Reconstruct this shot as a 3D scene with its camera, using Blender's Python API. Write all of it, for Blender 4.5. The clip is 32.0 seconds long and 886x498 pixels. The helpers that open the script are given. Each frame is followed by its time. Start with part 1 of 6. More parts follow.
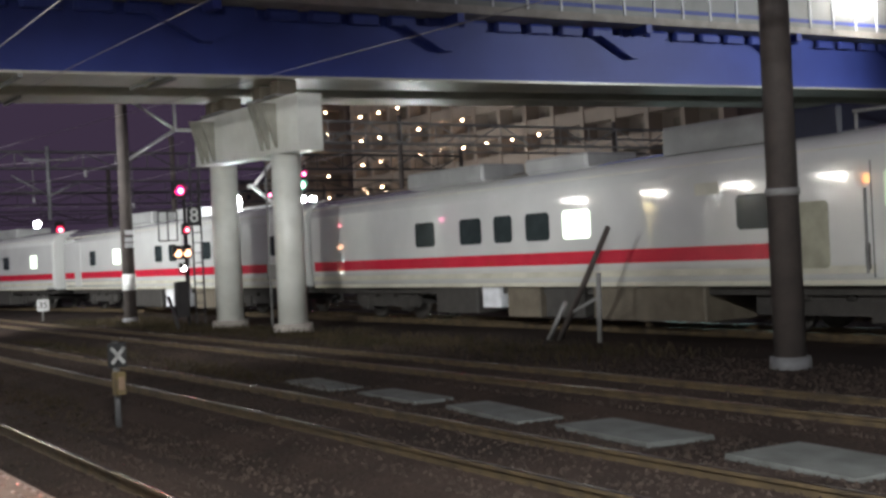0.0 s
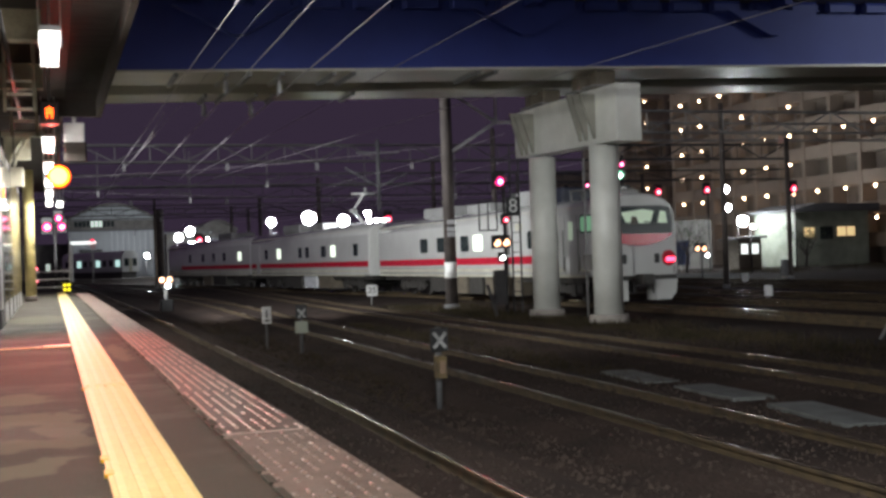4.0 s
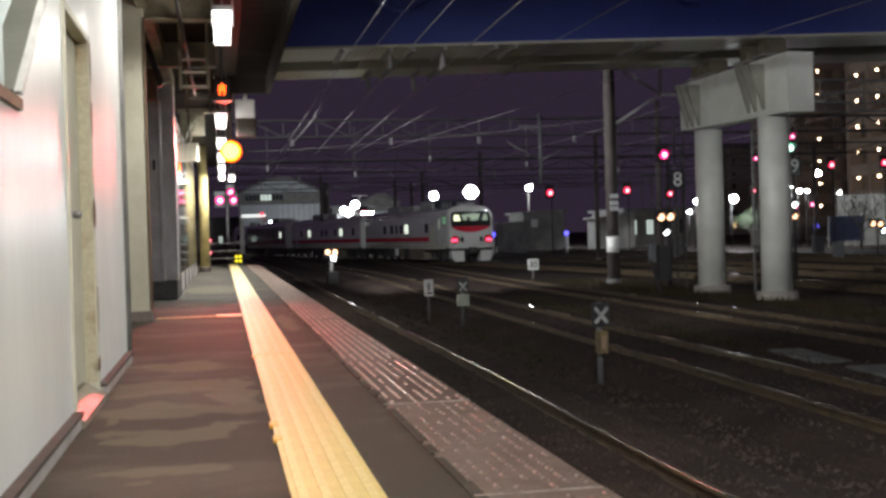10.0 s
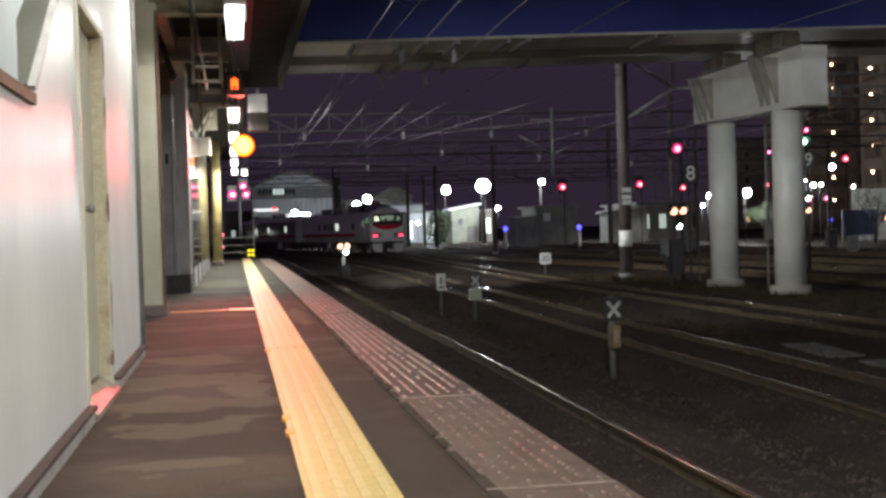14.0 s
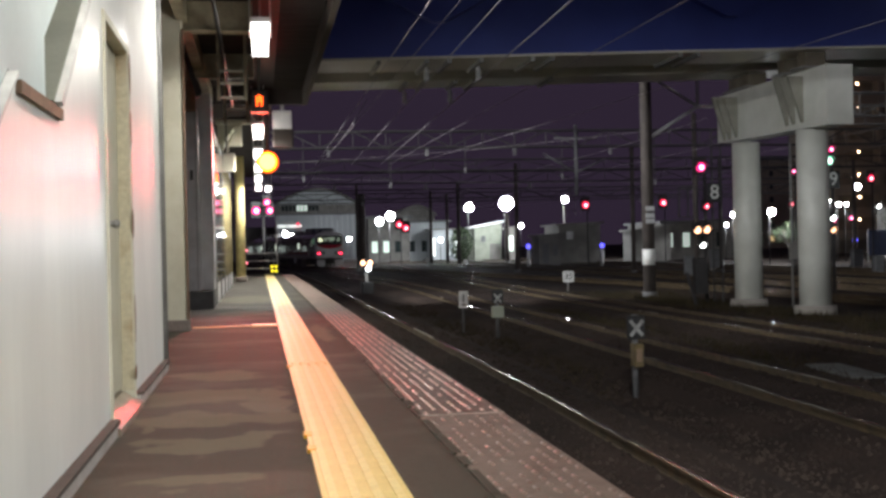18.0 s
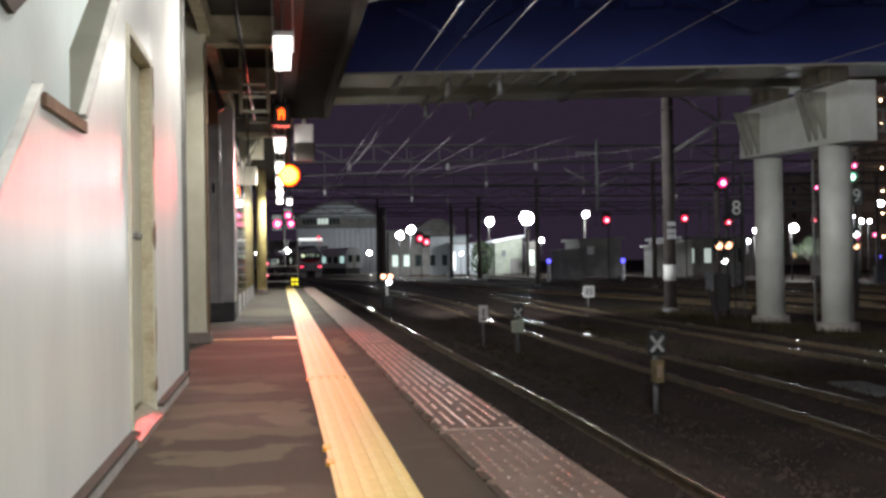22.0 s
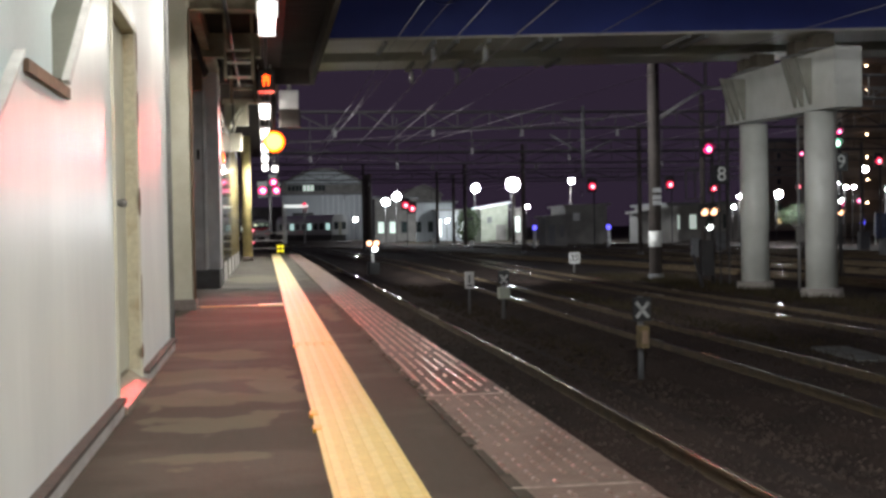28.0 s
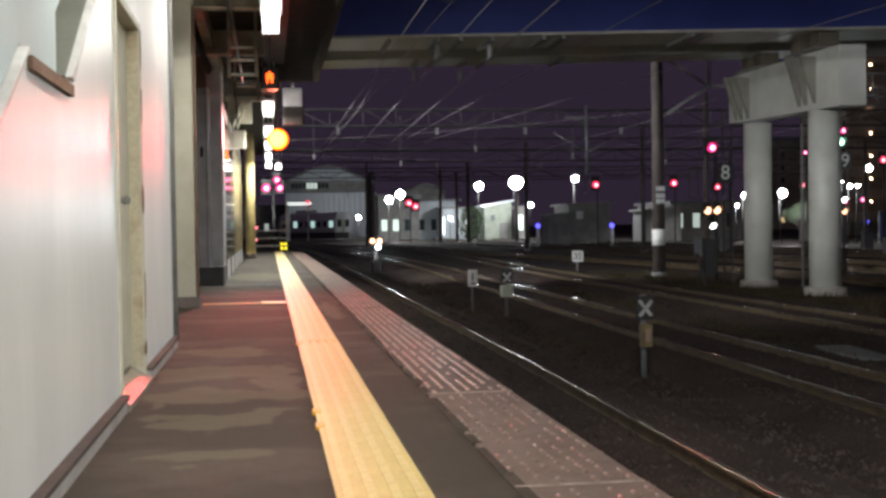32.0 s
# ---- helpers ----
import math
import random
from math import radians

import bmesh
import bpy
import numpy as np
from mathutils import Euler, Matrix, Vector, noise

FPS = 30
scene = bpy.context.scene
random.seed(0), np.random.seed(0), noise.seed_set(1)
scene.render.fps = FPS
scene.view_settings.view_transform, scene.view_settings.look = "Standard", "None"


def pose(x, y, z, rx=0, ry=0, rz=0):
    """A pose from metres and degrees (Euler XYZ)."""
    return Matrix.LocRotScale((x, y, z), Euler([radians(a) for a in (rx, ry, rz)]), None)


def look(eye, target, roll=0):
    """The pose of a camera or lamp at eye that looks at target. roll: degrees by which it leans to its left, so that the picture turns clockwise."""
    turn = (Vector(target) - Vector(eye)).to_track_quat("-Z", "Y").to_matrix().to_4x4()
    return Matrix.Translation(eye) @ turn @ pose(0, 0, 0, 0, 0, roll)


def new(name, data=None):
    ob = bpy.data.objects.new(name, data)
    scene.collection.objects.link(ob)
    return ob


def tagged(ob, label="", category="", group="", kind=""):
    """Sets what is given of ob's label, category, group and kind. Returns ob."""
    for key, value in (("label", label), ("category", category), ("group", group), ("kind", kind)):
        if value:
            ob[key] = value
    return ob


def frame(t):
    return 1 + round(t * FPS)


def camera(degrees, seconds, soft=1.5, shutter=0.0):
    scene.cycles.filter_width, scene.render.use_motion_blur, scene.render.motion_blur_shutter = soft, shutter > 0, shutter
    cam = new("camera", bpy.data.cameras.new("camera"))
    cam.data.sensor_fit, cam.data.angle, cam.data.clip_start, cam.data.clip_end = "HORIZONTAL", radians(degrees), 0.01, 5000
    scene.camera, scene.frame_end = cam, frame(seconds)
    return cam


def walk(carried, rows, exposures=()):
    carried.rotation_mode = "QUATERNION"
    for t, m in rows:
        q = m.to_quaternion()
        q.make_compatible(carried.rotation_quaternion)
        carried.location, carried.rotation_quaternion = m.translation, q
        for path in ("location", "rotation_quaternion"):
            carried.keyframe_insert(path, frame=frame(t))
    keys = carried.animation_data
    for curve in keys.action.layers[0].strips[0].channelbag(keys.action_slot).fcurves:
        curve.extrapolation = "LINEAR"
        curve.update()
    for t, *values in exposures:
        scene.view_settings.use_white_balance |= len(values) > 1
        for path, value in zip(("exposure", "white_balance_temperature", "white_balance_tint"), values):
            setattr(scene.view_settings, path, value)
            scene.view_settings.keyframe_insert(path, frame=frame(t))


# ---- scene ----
# ---------------------------------------------------------------- camera
# seconds, yaw (to the left of the platform's line), pitch, roll
EYE = Vector((0.0, 0.0, 0.85))
PATH = [
    (0.0, -34.44, 0.18, -2.73),
    (0.5, -31.87, -0.27, -2.64),
    (1.0, -29.48, -0.75, -2.62),
    (1.5, -27.61, -0.88, -2.6),
    (2.0, -25.49, -0.98, -2.52),
    (2.5, -23.41, -0.83, -2.38),
    (3.0, -21.36, -0.24, -2.24),
    (3.5, -19.92, 0.25, -2.13),
    (5.5, -16.56, 0.17, -1.71),
    (6.0, -16.06, 0.07, -1.86),
    (6.5, -15.35, -0.1, -1.85),
    (7.0, -14.43, -0.41, -1.78),
    (7.5, -13.62, -0.65, -1.74),
    (8.0, -12.97, -0.69, -1.71),
    (8.5, -12.13, -0.56, -1.63),
    (9.0, -11.37, -0.45, -1.59),
    (9.5, -10.93, -0.45, -1.65),
    (10.0, -10.78, -0.69, -1.65),
    (10.5, -10.7, -0.82, -1.61),
    (11.0, -10.58, -0.82, -1.6),
    (11.5, -10.51, -0.85, -1.6),
    (12.0, -10.43, -0.92, -1.64),
    (12.5, -10.31, -0.97, -1.69),
    (13.0, -10.25, -0.97, -1.69),
    (13.5, -10.21, -0.97, -1.68),
    (15.5, -9.9, -0.83, -1.75),
    (16.0, -9.8, -0.63, -1.83),
    (16.5, -9.74, -0.43, -1.74),
    (17.0, -9.59, -0.33, -1.57),
    (17.5, -9.4, -0.22, -1.41),
    (18.0, -9.06, -0.08, -1.28),
    (18.5, -8.81, 0.23, -1.19),
    (19.0, -8.62, 0.47, -1.14),
    (19.5, -8.51, 0.57, -1.13),
    (20.0, -8.49, 0.44, -1.11),
    (20.5, -8.44, 0.35, -1.05),
    (21.0, -8.28, 0.42, -0.97),
    (21.5, -8.18, 0.56, -0.92),
    (22.0, -8.06, 0.64, -0.89),
    (22.5, -7.99, 0.71, -0.86),
    (23.0, -7.97, 0.75, -0.81),
    (23.5, -7.98, 0.87, -0.76),
    (24.0, -8.13, 0.82, -0.79),
    (24.5, -8.37, 0.52, -0.87),
    (25.0, -8.37, 0.39, -0.93),
    (25.5, -8.36, 0.32, -0.98),
    (27.5, -8.62, -0.84, -1.0),
    (28.0, -8.73, -1.03, -0.99),
    (28.5, -8.82, -1.29, -0.93),
    (29.0, -8.81, -1.29, -0.91),
    (29.5, -8.81, -1.29, -0.9),
    (30.0, -8.8, -1.38, -0.88),
    (30.5, -8.74, -1.33, -0.88),
    (31.0, -8.69, -1.3, -0.87),
    (31.5, -8.64, -1.24, -0.86),
    (32.0, -8.57, -1.13, -0.85),
]


def aim(yaw, pitch, roll):
    y, p = radians(yaw), radians(pitch)
    way = Vector((-math.sin(y) * math.cos(p), math.cos(y) * math.cos(p), math.sin(p)))
    return look(EYE, EYE + way * 2, roll)


cam = camera(42.0, 32.0, soft=3.0, shutter=0.0)
walk(cam, [(t, aim(yaw, pitch, roll)) for t, yaw, pitch, roll in PATH],
     exposures=((0.0, 1.10), (1.0, 1.40), (2.0, 1.27), (3.5, 0.78), (6.0, 0.57), (9.0, 0.43), (16.0, 0.32), (32.0, 0.30)))

# ---------------------------------------------------------------- night sky
world = bpy.data.worlds.new("night")
scene.world = world
world.use_nodes = True
world.node_tree.nodes["Background"].inputs[0].default_value = (0.0205, 0.0137, 0.0252, 1)
world.node_tree.nodes["Background"].inputs[1].default_value = 1.0

# levels in metres: the platform's top is 0
RAIL, GROUND = -0.92, -1.10


# ---------------------------------------------------------------- materials
def mat(name, col, rough=0.6, metal=0.0, col2=None, scale=3.0, detail=6.0, bump=0.0, bscale=40.0, fine=0.12, coat=0.0, rand=0.0, rvar=0.0, lo=0.35, hi=0.65, stretch=(1, 1, 1)):
    m = bpy.data.materials.new(name)
    m.use_nodes = True
    nt = m.node_tree
    n, l = nt.nodes, nt.links
    b = n["Principled BSDF"]
    b.inputs["Metallic"].default_value = metal
    b.inputs["Roughness"].default_value = rough
    b.inputs["Coat Weight"].default_value = coat
    tc = n.new("ShaderNodeTexCoord")
    mp = n.new("ShaderNodeMapping")
    mp.inputs["Scale"].default_value = stretch
    l.new(tc.outputs["Object"], mp.inputs[0])
    big = n.new("ShaderNodeTexNoise")
    big.inputs["Scale"].default_value = scale
    big.inputs["Detail"].default_value = detail
    l.new(mp.outputs[0], big.inputs["Vector"])
    ramp = n.new("ShaderNodeMapRange")
    ramp.inputs["From Min"].default_value, ramp.inputs["From Max"].default_value = lo, hi
    l.new(big.outputs["Fac"], ramp.inputs["Value"])
    mix = n.new("ShaderNodeMix")
    mix.data_type = "RGBA"
    c2 = col2 or tuple(c * 0.72 for c in col)
    mix.inputs["A"].default_value, mix.inputs["B"].default_value = (*col, 1), (*c2, 1)
    l.new(ramp.outputs[0], mix.inputs["Factor"])
    small = n.new("ShaderNodeTexNoise")
    small.inputs["Scale"].default_value = bscale
    small.inputs["Detail"].default_value = 4
    l.new(mp.outputs[0], small.inputs["Vector"])
    hsv = n.new("ShaderNodeHueSaturation")
    l.new(mix.outputs["Result"], hsv.inputs["Color"])
    val = n.new("ShaderNodeMapRange")
    val.inputs["To Min"].default_value, val.inputs["To Max"].default_value = 1 - fine * 2, 1 + fine * 2
    l.new(small.outputs["Fac"], val.inputs["Value"])
    last = val.outputs[0]
    if rand:
        info = n.new("ShaderNodeObjectInfo")
        rr = n.new("ShaderNodeMapRange")
        rr.inputs["To Min"].default_value, rr.inputs["To Max"].default_value = 1 - rand, 1 + rand
        l.new(info.outputs["Random"], rr.inputs["Value"])
        mul = n.new("ShaderNodeMath")
        mul.operation = "MULTIPLY"
        l.new(last, mul.inputs[0]), l.new(rr.outputs[0], mul.inputs[1])
        last = mul.outputs[0]
    l.new(last, hsv.inputs["Value"])
    l.new(hsv.outputs[0], b.inputs["Base Color"])
    if rvar:
        rv = n.new("ShaderNodeMapRange")
        rv.inputs["From Min"].default_value, rv.inputs["From Max"].default_value = lo, hi
        rv.inputs["To Min"].default_value, rv.inputs["To Max"].default_value = max(0.03, rough - rvar), min(1, rough + rvar)
        l.new(big.outputs["Fac"], rv.inputs["Value"])
        l.new(rv.outputs[0], b.inputs["Roughness"])
    if bump:
        bp = n.new("ShaderNodeBump")
        bp.inputs["Strength"].default_value = bump
        bp.inputs["Distance"].default_value = 0.02
        l.new(small.outputs["Fac"], bp.inputs["Height"])
        l.new(bp.outputs[0], b.inputs["Normal"])
    return m


def glow(name, col, strength):
    m = bpy.data.materials.new(name)
    m.use_nodes = True
    b = m.node_tree.nodes["Principled BSDF"]
    b.inputs["Base Color"].default_value = (*[min(1, c) for c in col], 1)
    b.inputs["Emission Color"].default_value = (*col, 1)
    b.inputs["Emission Strength"].default_value = strength
    return m


M = {}
M["ballast"] = mat("ballast", (0.032, 0.0215, 0.0172), 0.95, col2=(0.015, 0.0103, 0.0087), scale=0.5, bump=1.0, bscale=22, fine=0.48)
M["stone"] = mat("stone", (0.040, 0.029, 0.0235), 0.85, col2=(0.015, 0.0106, 0.0088), scale=4.0, bump=0.3, bscale=60, fine=0.2)
M["grass"] = mat("dry_grass", (0.050, 0.037, 0.022), 0.95, col2=(0.022, 0.019, 0.010), scale=1.5, fine=0.3)
M["leaf"] = mat("dark_leaf", (0.035, 0.055, 0.022), 0.7, scale=4, fine=0.3)
M["steel_top"] = mat("rail_head", (0.30, 0.275, 0.25), 0.18, 1.0, col2=(0.16, 0.13, 0.105), scale=1.1, detail=3, fine=0.15, rvar=0.13, stretch=(1, 0.28, 1))
M["rust"] = mat("rail_rust", (0.076, 0.051, 0.023), 0.75, 0.1, col2=(0.034, 0.023, 0.012), scale=5, bump=0.3, bscale=50)
M["rail_dark"] = mat("rail_dark", (0.066, 0.045, 0.028), 0.7, 0.2, col2=(0.034, 0.024, 0.016), scale=5, bump=0.3, bscale=50)
M["sleeper"] = mat("sleeper_wood", (0.034, 0.026, 0.021), 0.9, scale=3, bump=0.5, bscale=30, fine=0.25, rand=0.25, stretch=(0.3, 2, 1))
for key in ("ballast", "stone", "grass", "sleeper"):
    M[key].node_tree.nodes["Principled BSDF"].inputs["Specular IOR Level"].default_value = 0.12
M["asphalt"] = mat("platform_asphalt", (0.064, 0.056, 0.039), 0.80, col2=(0.050, 0.0435, 0.031), scale=1.25, detail=3.5, bump=0.25, bscale=90, fine=0.26, rvar=0.05, lo=0.40, hi=0.50, stretch=(0.75, 1.05, 1))


def stain(material, spots, colour):
    """Paler dried patches with soft ragged outlines, each an oval (x, y, half width, half length)."""
    nt = material.node_tree
    n, l = nt.nodes, nt.links
    tc = n.new("ShaderNodeTexCoord")
    wob = n.new("ShaderNodeTexNoise")
    wob.inputs["Scale"].default_value, wob.inputs["Detail"].default_value = 3.2, 4
    l.new(tc.outputs["Object"], wob.inputs["Vector"])
    shift = n.new("ShaderNodeVectorMath")
    shift.operation = "MULTIPLY_ADD"
    shift.inputs[1].default_value = (0.42, 0.80, 0)
    l.new(wob.outputs["Color"], shift.inputs[0]), l.new(tc.outputs["Object"], shift.inputs[2])
    last = None
    for x, y, rx, ry in spots:
        d = n.new("ShaderNodeVectorMath")
        d.operation = "MULTIPLY_ADD"
        d.inputs[1].default_value = (1 / rx, 1 / ry, 0)
        d.inputs[2].default_value = (-(x + 0.21) / rx, -(y + 0.40) / ry, 0)
        l.new(shift.outputs[0], d.inputs[0])
        r = n.new("ShaderNodeVectorMath")
        r.operation = "LENGTH"
        l.new(d.outputs[0], r.inputs[0])
        if last:
            low = n.new("ShaderNodeMath")
            low.operation = "MINIMUM"
            l.new(last, low.inputs[0]), l.new(r.outputs["Value"], low.inputs[1])
            last = low.outputs[0]
        else:
            last = r.outputs["Value"]
    soft = n.new("ShaderNodeMapRange")
    soft.inputs["From Min"].default_value, soft.inputs["From Max"].default_value = 1.12, 0.92
    l.new(last, soft.inputs["Value"])
    mix = n.new("ShaderNodeMix")
    mix.data_type = "RGBA"
    base = n["Principled BSDF"].inputs["Base Color"]
    l.new(base.links[0].from_socket, mix.inputs["A"])
    mix.inputs["B"].default_value = (*colour, 1)
    l.new(soft.outputs[0], mix.inputs["Factor"])
    l.new(mix.outputs["Result"], base)


stain(M["asphalt"], ((-0.31, 8.15, 0.30, 0.30), (-0.34, 6.95, 0.36, 0.36), (-0.22, 6.02, 0.42, 0.26), (0.06, 6.55, 0.12, 0.75), (-0.29, 5.25, 0.27, 0.24), (-0.02, 5.42, 0.16, 0.12), (-0.25, 4.38, 0.24, 0.13), (-0.58, 5.78, 0.04, 0.08), (-0.3, 3.2, 0.25, 0.3), (-0.2, 16.2, 0.4, 0.8), (0.62, 12.0, 0.10, 1.2), (-0.2, 21.0, 0.5, 1.6)), (0.112, 0.101, 0.069))
M["concrete"] = mat("concrete", (0.33, 0.30, 0.27), 0.85, scale=2, bump=0.3, bscale=50)
M["joint_pale"] = mat("mortar", (0.42, 0.36, 0.32), 0.6, col2=(0.26, 0.21, 0.18), scale=14, fine=0.2)
M["slab_worn"] = mat("worn_edge_slab", (0.225, 0.168, 0.138), 0.5, col2=(0.150, 0.108, 0.088), scale=5, bump=0.25, bscale=70, fine=0.2)
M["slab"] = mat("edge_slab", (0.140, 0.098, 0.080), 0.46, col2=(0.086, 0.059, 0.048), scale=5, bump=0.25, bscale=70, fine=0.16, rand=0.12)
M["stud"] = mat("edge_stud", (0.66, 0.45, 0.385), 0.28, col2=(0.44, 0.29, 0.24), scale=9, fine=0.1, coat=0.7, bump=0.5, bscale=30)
M["stud_worn"] = mat("worn_stud", (0.25, 0.175, 0.15), 0.4, col2=(0.17, 0.115, 0.095), scale=9, fine=0.1)
M["tactile"] = mat("yellow_tile", (0.82, 0.66, 0.25), 0.5, col2=(0.76, 0.60, 0.21), scale=4, bump=0.05, bscale=60, fine=0.10, rand=0.012)
M["fresh_yellow"] = mat("fresh_yellow", (0.90, 0.52, 0.03), 0.35, scale=8, fine=0.05)
M["tactile_light"] = mat("worn_tile", (0.87, 0.73, 0.345), 0.5, col2=(0.82, 0.67, 0.29), scale=6, fine=0.12)
M["white_wall"] = mat("painted_wall", (0.83, 0.84, 0.82), 0.33, col2=(0.755, 0.765, 0.75), scale=2.2, detail=7, fine=0.02, bump=0.02, bscale=14, stretch=(1, 1.2, 0.35))
M["white_wall"].node_tree.nodes["Principled BSDF"].inputs["Specular IOR Level"].default_value = 0.4
M["end_wall"] = mat("satin_wall", (0.80, 0.81, 0.79), 0.52, col2=(0.73, 0.74, 0.725), scale=2.2, detail=7, fine=0.03, bump=0.03, bscale=14, stretch=(1, 1.2, 0.35))
M["wall_blue"] = mat("inner_wall", (0.56, 0.64, 0.645), 0.5, scale=1, fine=0.03)
M["cream"] = mat("cream_paint", (0.60, 0.585, 0.48), 0.5, col2=(0.53, 0.51, 0.40), scale=4, fine=0.05, bump=0.04)
M["stain"] = mat("rust_stain", (0.52, 0.48, 0.35), 0.6, col2=(0.30, 0.19, 0.09), scale=3.5, fine=0.15, lo=0.5, hi=0.7)
M["chip"] = mat("chipped_rust", (0.23, 0.12, 0.055), 0.85, scale=20, fine=0.3)
M["cap"] = mat("plinth_cap", (0.085, 0.065, 0.055), 0.75, col2=(0.05, 0.04, 0.035), scale=8, fine=0.25)
M["brown"] = mat("brown_wood", (0.20, 0.13, 0.085), 0.7, scale=8, fine=0.2)
M["grime"] = mat("grimy_plinth", (0.22, 0.18, 0.16), 0.8, scale=5, fine=0.25, bump=0.2)
# grey green kept dark to hold the shade on the wall's sloping top
M["slope_cap_shade"] = mat("slope_cap_shade", (0.20, 0.205, 0.175), 0.5, scale=2, fine=0.06)
M["sign_grey"] = mat("sign_grey", (0.55, 0.55, 0.56), 0.6, scale=3, fine=0.05)
M["worn_step"] = mat("worn_step", (0.46, 0.38, 0.31), 0.38, coat=0.8, col2=(0.30, 0.24, 0.19), scale=7, fine=0.12)
M["plinth"] = mat("plinth_paint", (0.62, 0.60, 0.57), 0.45, col2=(0.42, 0.39, 0.36), scale=3, fine=0.15, bump=0.1)
M["dark"] = mat("dark_steel", (0.030, 0.027, 0.028), 0.6, 0.2, scale=5)
M["black"] = mat("black_board", (0.012, 0.012, 0.013), 0.45, scale=5)
M["grey_box"] = mat("grey_cabinet", (0.68, 0.69, 0.72), 0.45, scale=3, fine=0.05)
M["grey_dark"] = mat("grey_plinth", (0.12, 0.12, 0.125), 0.7, scale=5)
M["yellow_post"] = mat("yellow_post", (0.64, 0.54, 0.25), 0.5, scale=4, fine=0.08)
M["roof"] = mat("canopy_sheet", (0.046, 0.039, 0.036), 0.85, scale=2, fine=0.2, stretch=(1, 6, 1))
M["roof"].node_tree.nodes["Principled BSDF"].inputs["Specular IOR Level"].default_value = 0.12
M["beam"] = mat("beam_paint", (0.36, 0.32, 0.225), 0.6, col2=(0.19, 0.155, 0.105), scale=3, fine=0.15, bump=0.1)
M["white_paint"] = mat("white_paint", (0.72, 0.72, 0.70), 0.45, scale=6, fine=0.06)
M["sign_dull"] = mat("sign_paint", (0.50, 0.50, 0.49), 0.5, col2=(0.38, 0.37, 0.36), scale=8, fine=0.1)
M["marker_paint"] = mat("marker_paint", (0.30, 0.30, 0.295), 0.6, col2=(0.20, 0.20, 0.195), scale=9, fine=0.12)
M["pier"] = mat("pier_paint", (0.60, 0.60, 0.555), 0.42, col2=(0.50, 0.50, 0.455), scale=1.2, fine=0.05, bump=0.04)
# pier paint darkened to carry the shade on the ribs' near sides
M["pier_rib_shade"] = mat("pier_rib_shade", (0.27, 0.26, 0.22), 0.6, scale=2, fine=0.08)
M["girder_under"] = mat("girder_underside", (0.50, 0.48, 0.41), 0.33, col2=(0.37, 0.35, 0.295), scale=0.8, fine=0.08, stretch=(0.4, 1, 1))
M["girder_blue"] = mat("girder_blue", (0.034, 0.056, 0.27), 0.6, col2=(0.028, 0.044, 0.22), scale=0.6, fine=0.05)
M["parapet"] = mat("parapet_panel", (0.20, 0.20, 0.195), 0.55, scale=1, fine=0.06)
M["pole"] = mat("catenary_pole", (0.060, 0.047, 0.042), 0.8, col2=(0.040, 0.032, 0.029), scale=3, fine=0.12, bump=0.15)
M["galv"] = mat("galvanised", (0.25, 0.245, 0.24), 0.6, 0.2, scale=4, fine=0.12)
M["gantry"] = mat("gantry_steel", (0.048, 0.045, 0.047), 0.65, 0.2, scale=3, fine=0.2)
M["post_grey"] = mat("weathered_steel", (0.10, 0.10, 0.105), 0.55, 0.2, scale=4, fine=0.15)
M["wire"] = mat("wire", (0.25, 0.23, 0.24), 0.45, 0.3, scale=2)
M["porcelain"] = mat("porcelain", (0.26, 0.26, 0.26), 0.25, scale=8)
M["car_white"] = mat("carriage_white", (0.57, 0.57, 0.55), 0.09, col2=(0.52, 0.52, 0.50), scale=0.9, fine=0.02, coat=1.0, rvar=0.03, bump=0.035, bscale=3.0)
gloss = M["car_white"].node_tree.nodes["Principled BSDF"]
gloss.inputs["Specular IOR Level"].default_value, gloss.inputs["Coat IOR"].default_value = 0.9, 1.8
M["car_cream"] = mat("carriage_sill", (0.52, 0.50, 0.41), 0.25, col2=(0.42, 0.40, 0.33), scale=1.5, fine=0.05)
M["car_red"] = mat("carriage_red", (0.50, 0.022, 0.045), 0.26, col2=(0.44, 0.018, 0.038), scale=2, fine=0.03, coat=0.3)
M["car_roof"] = mat("carriage_roof", (0.30, 0.30, 0.295), 0.5, scale=1.5, fine=0.06)
M["car_under"] = mat("underframe", (0.045, 0.041, 0.037), 0.7, scale=4, fine=0.2)
M["car_box"] = mat("equipment_box", (0.13, 0.108, 0.080), 0.7, scale=3, fine=0.12)
M["glass"] = mat("dark_glass", (0.030, 0.040, 0.040), 0.08, scale=2, fine=0.02)
M["pane"] = mat("smooth_pane", (0.20, 0.195, 0.19), 0.05, scale=2, fine=0.03)
M["cab_glow"] = glow("cab_light", (0.86, 0.92, 0.62), 0.9)
M["cab_green"] = glow("cab_green", (0.30, 0.62, 0.38), 0.17)
M["cab_dim"] = glow("cab_dim", (0.54, 0.66, 0.50), 0.16)
M["blue_sheet"] = mat("blue_sheet", (0.022, 0.032, 0.085), 0.6, scale=2, fine=0.1)
M["navy"] = mat("navy_box", (0.024, 0.028, 0.048), 0.5, scale=2, fine=0.08)
M["room_glow"] = glow("lit_room", (0.85, 0.95, 0.80), 0.75)
M["panel_green"] = mat("service_panel", (0.34, 0.33, 0.25), 0.45, scale=3, fine=0.05)
M["hut"] = mat("hut_wall", (0.27, 0.29, 0.235), 0.7, scale=1, fine=0.08)
M["hut2"] = mat("hut_wall_dark", (0.16, 0.15, 0.14), 0.75, scale=1, fine=0.1)
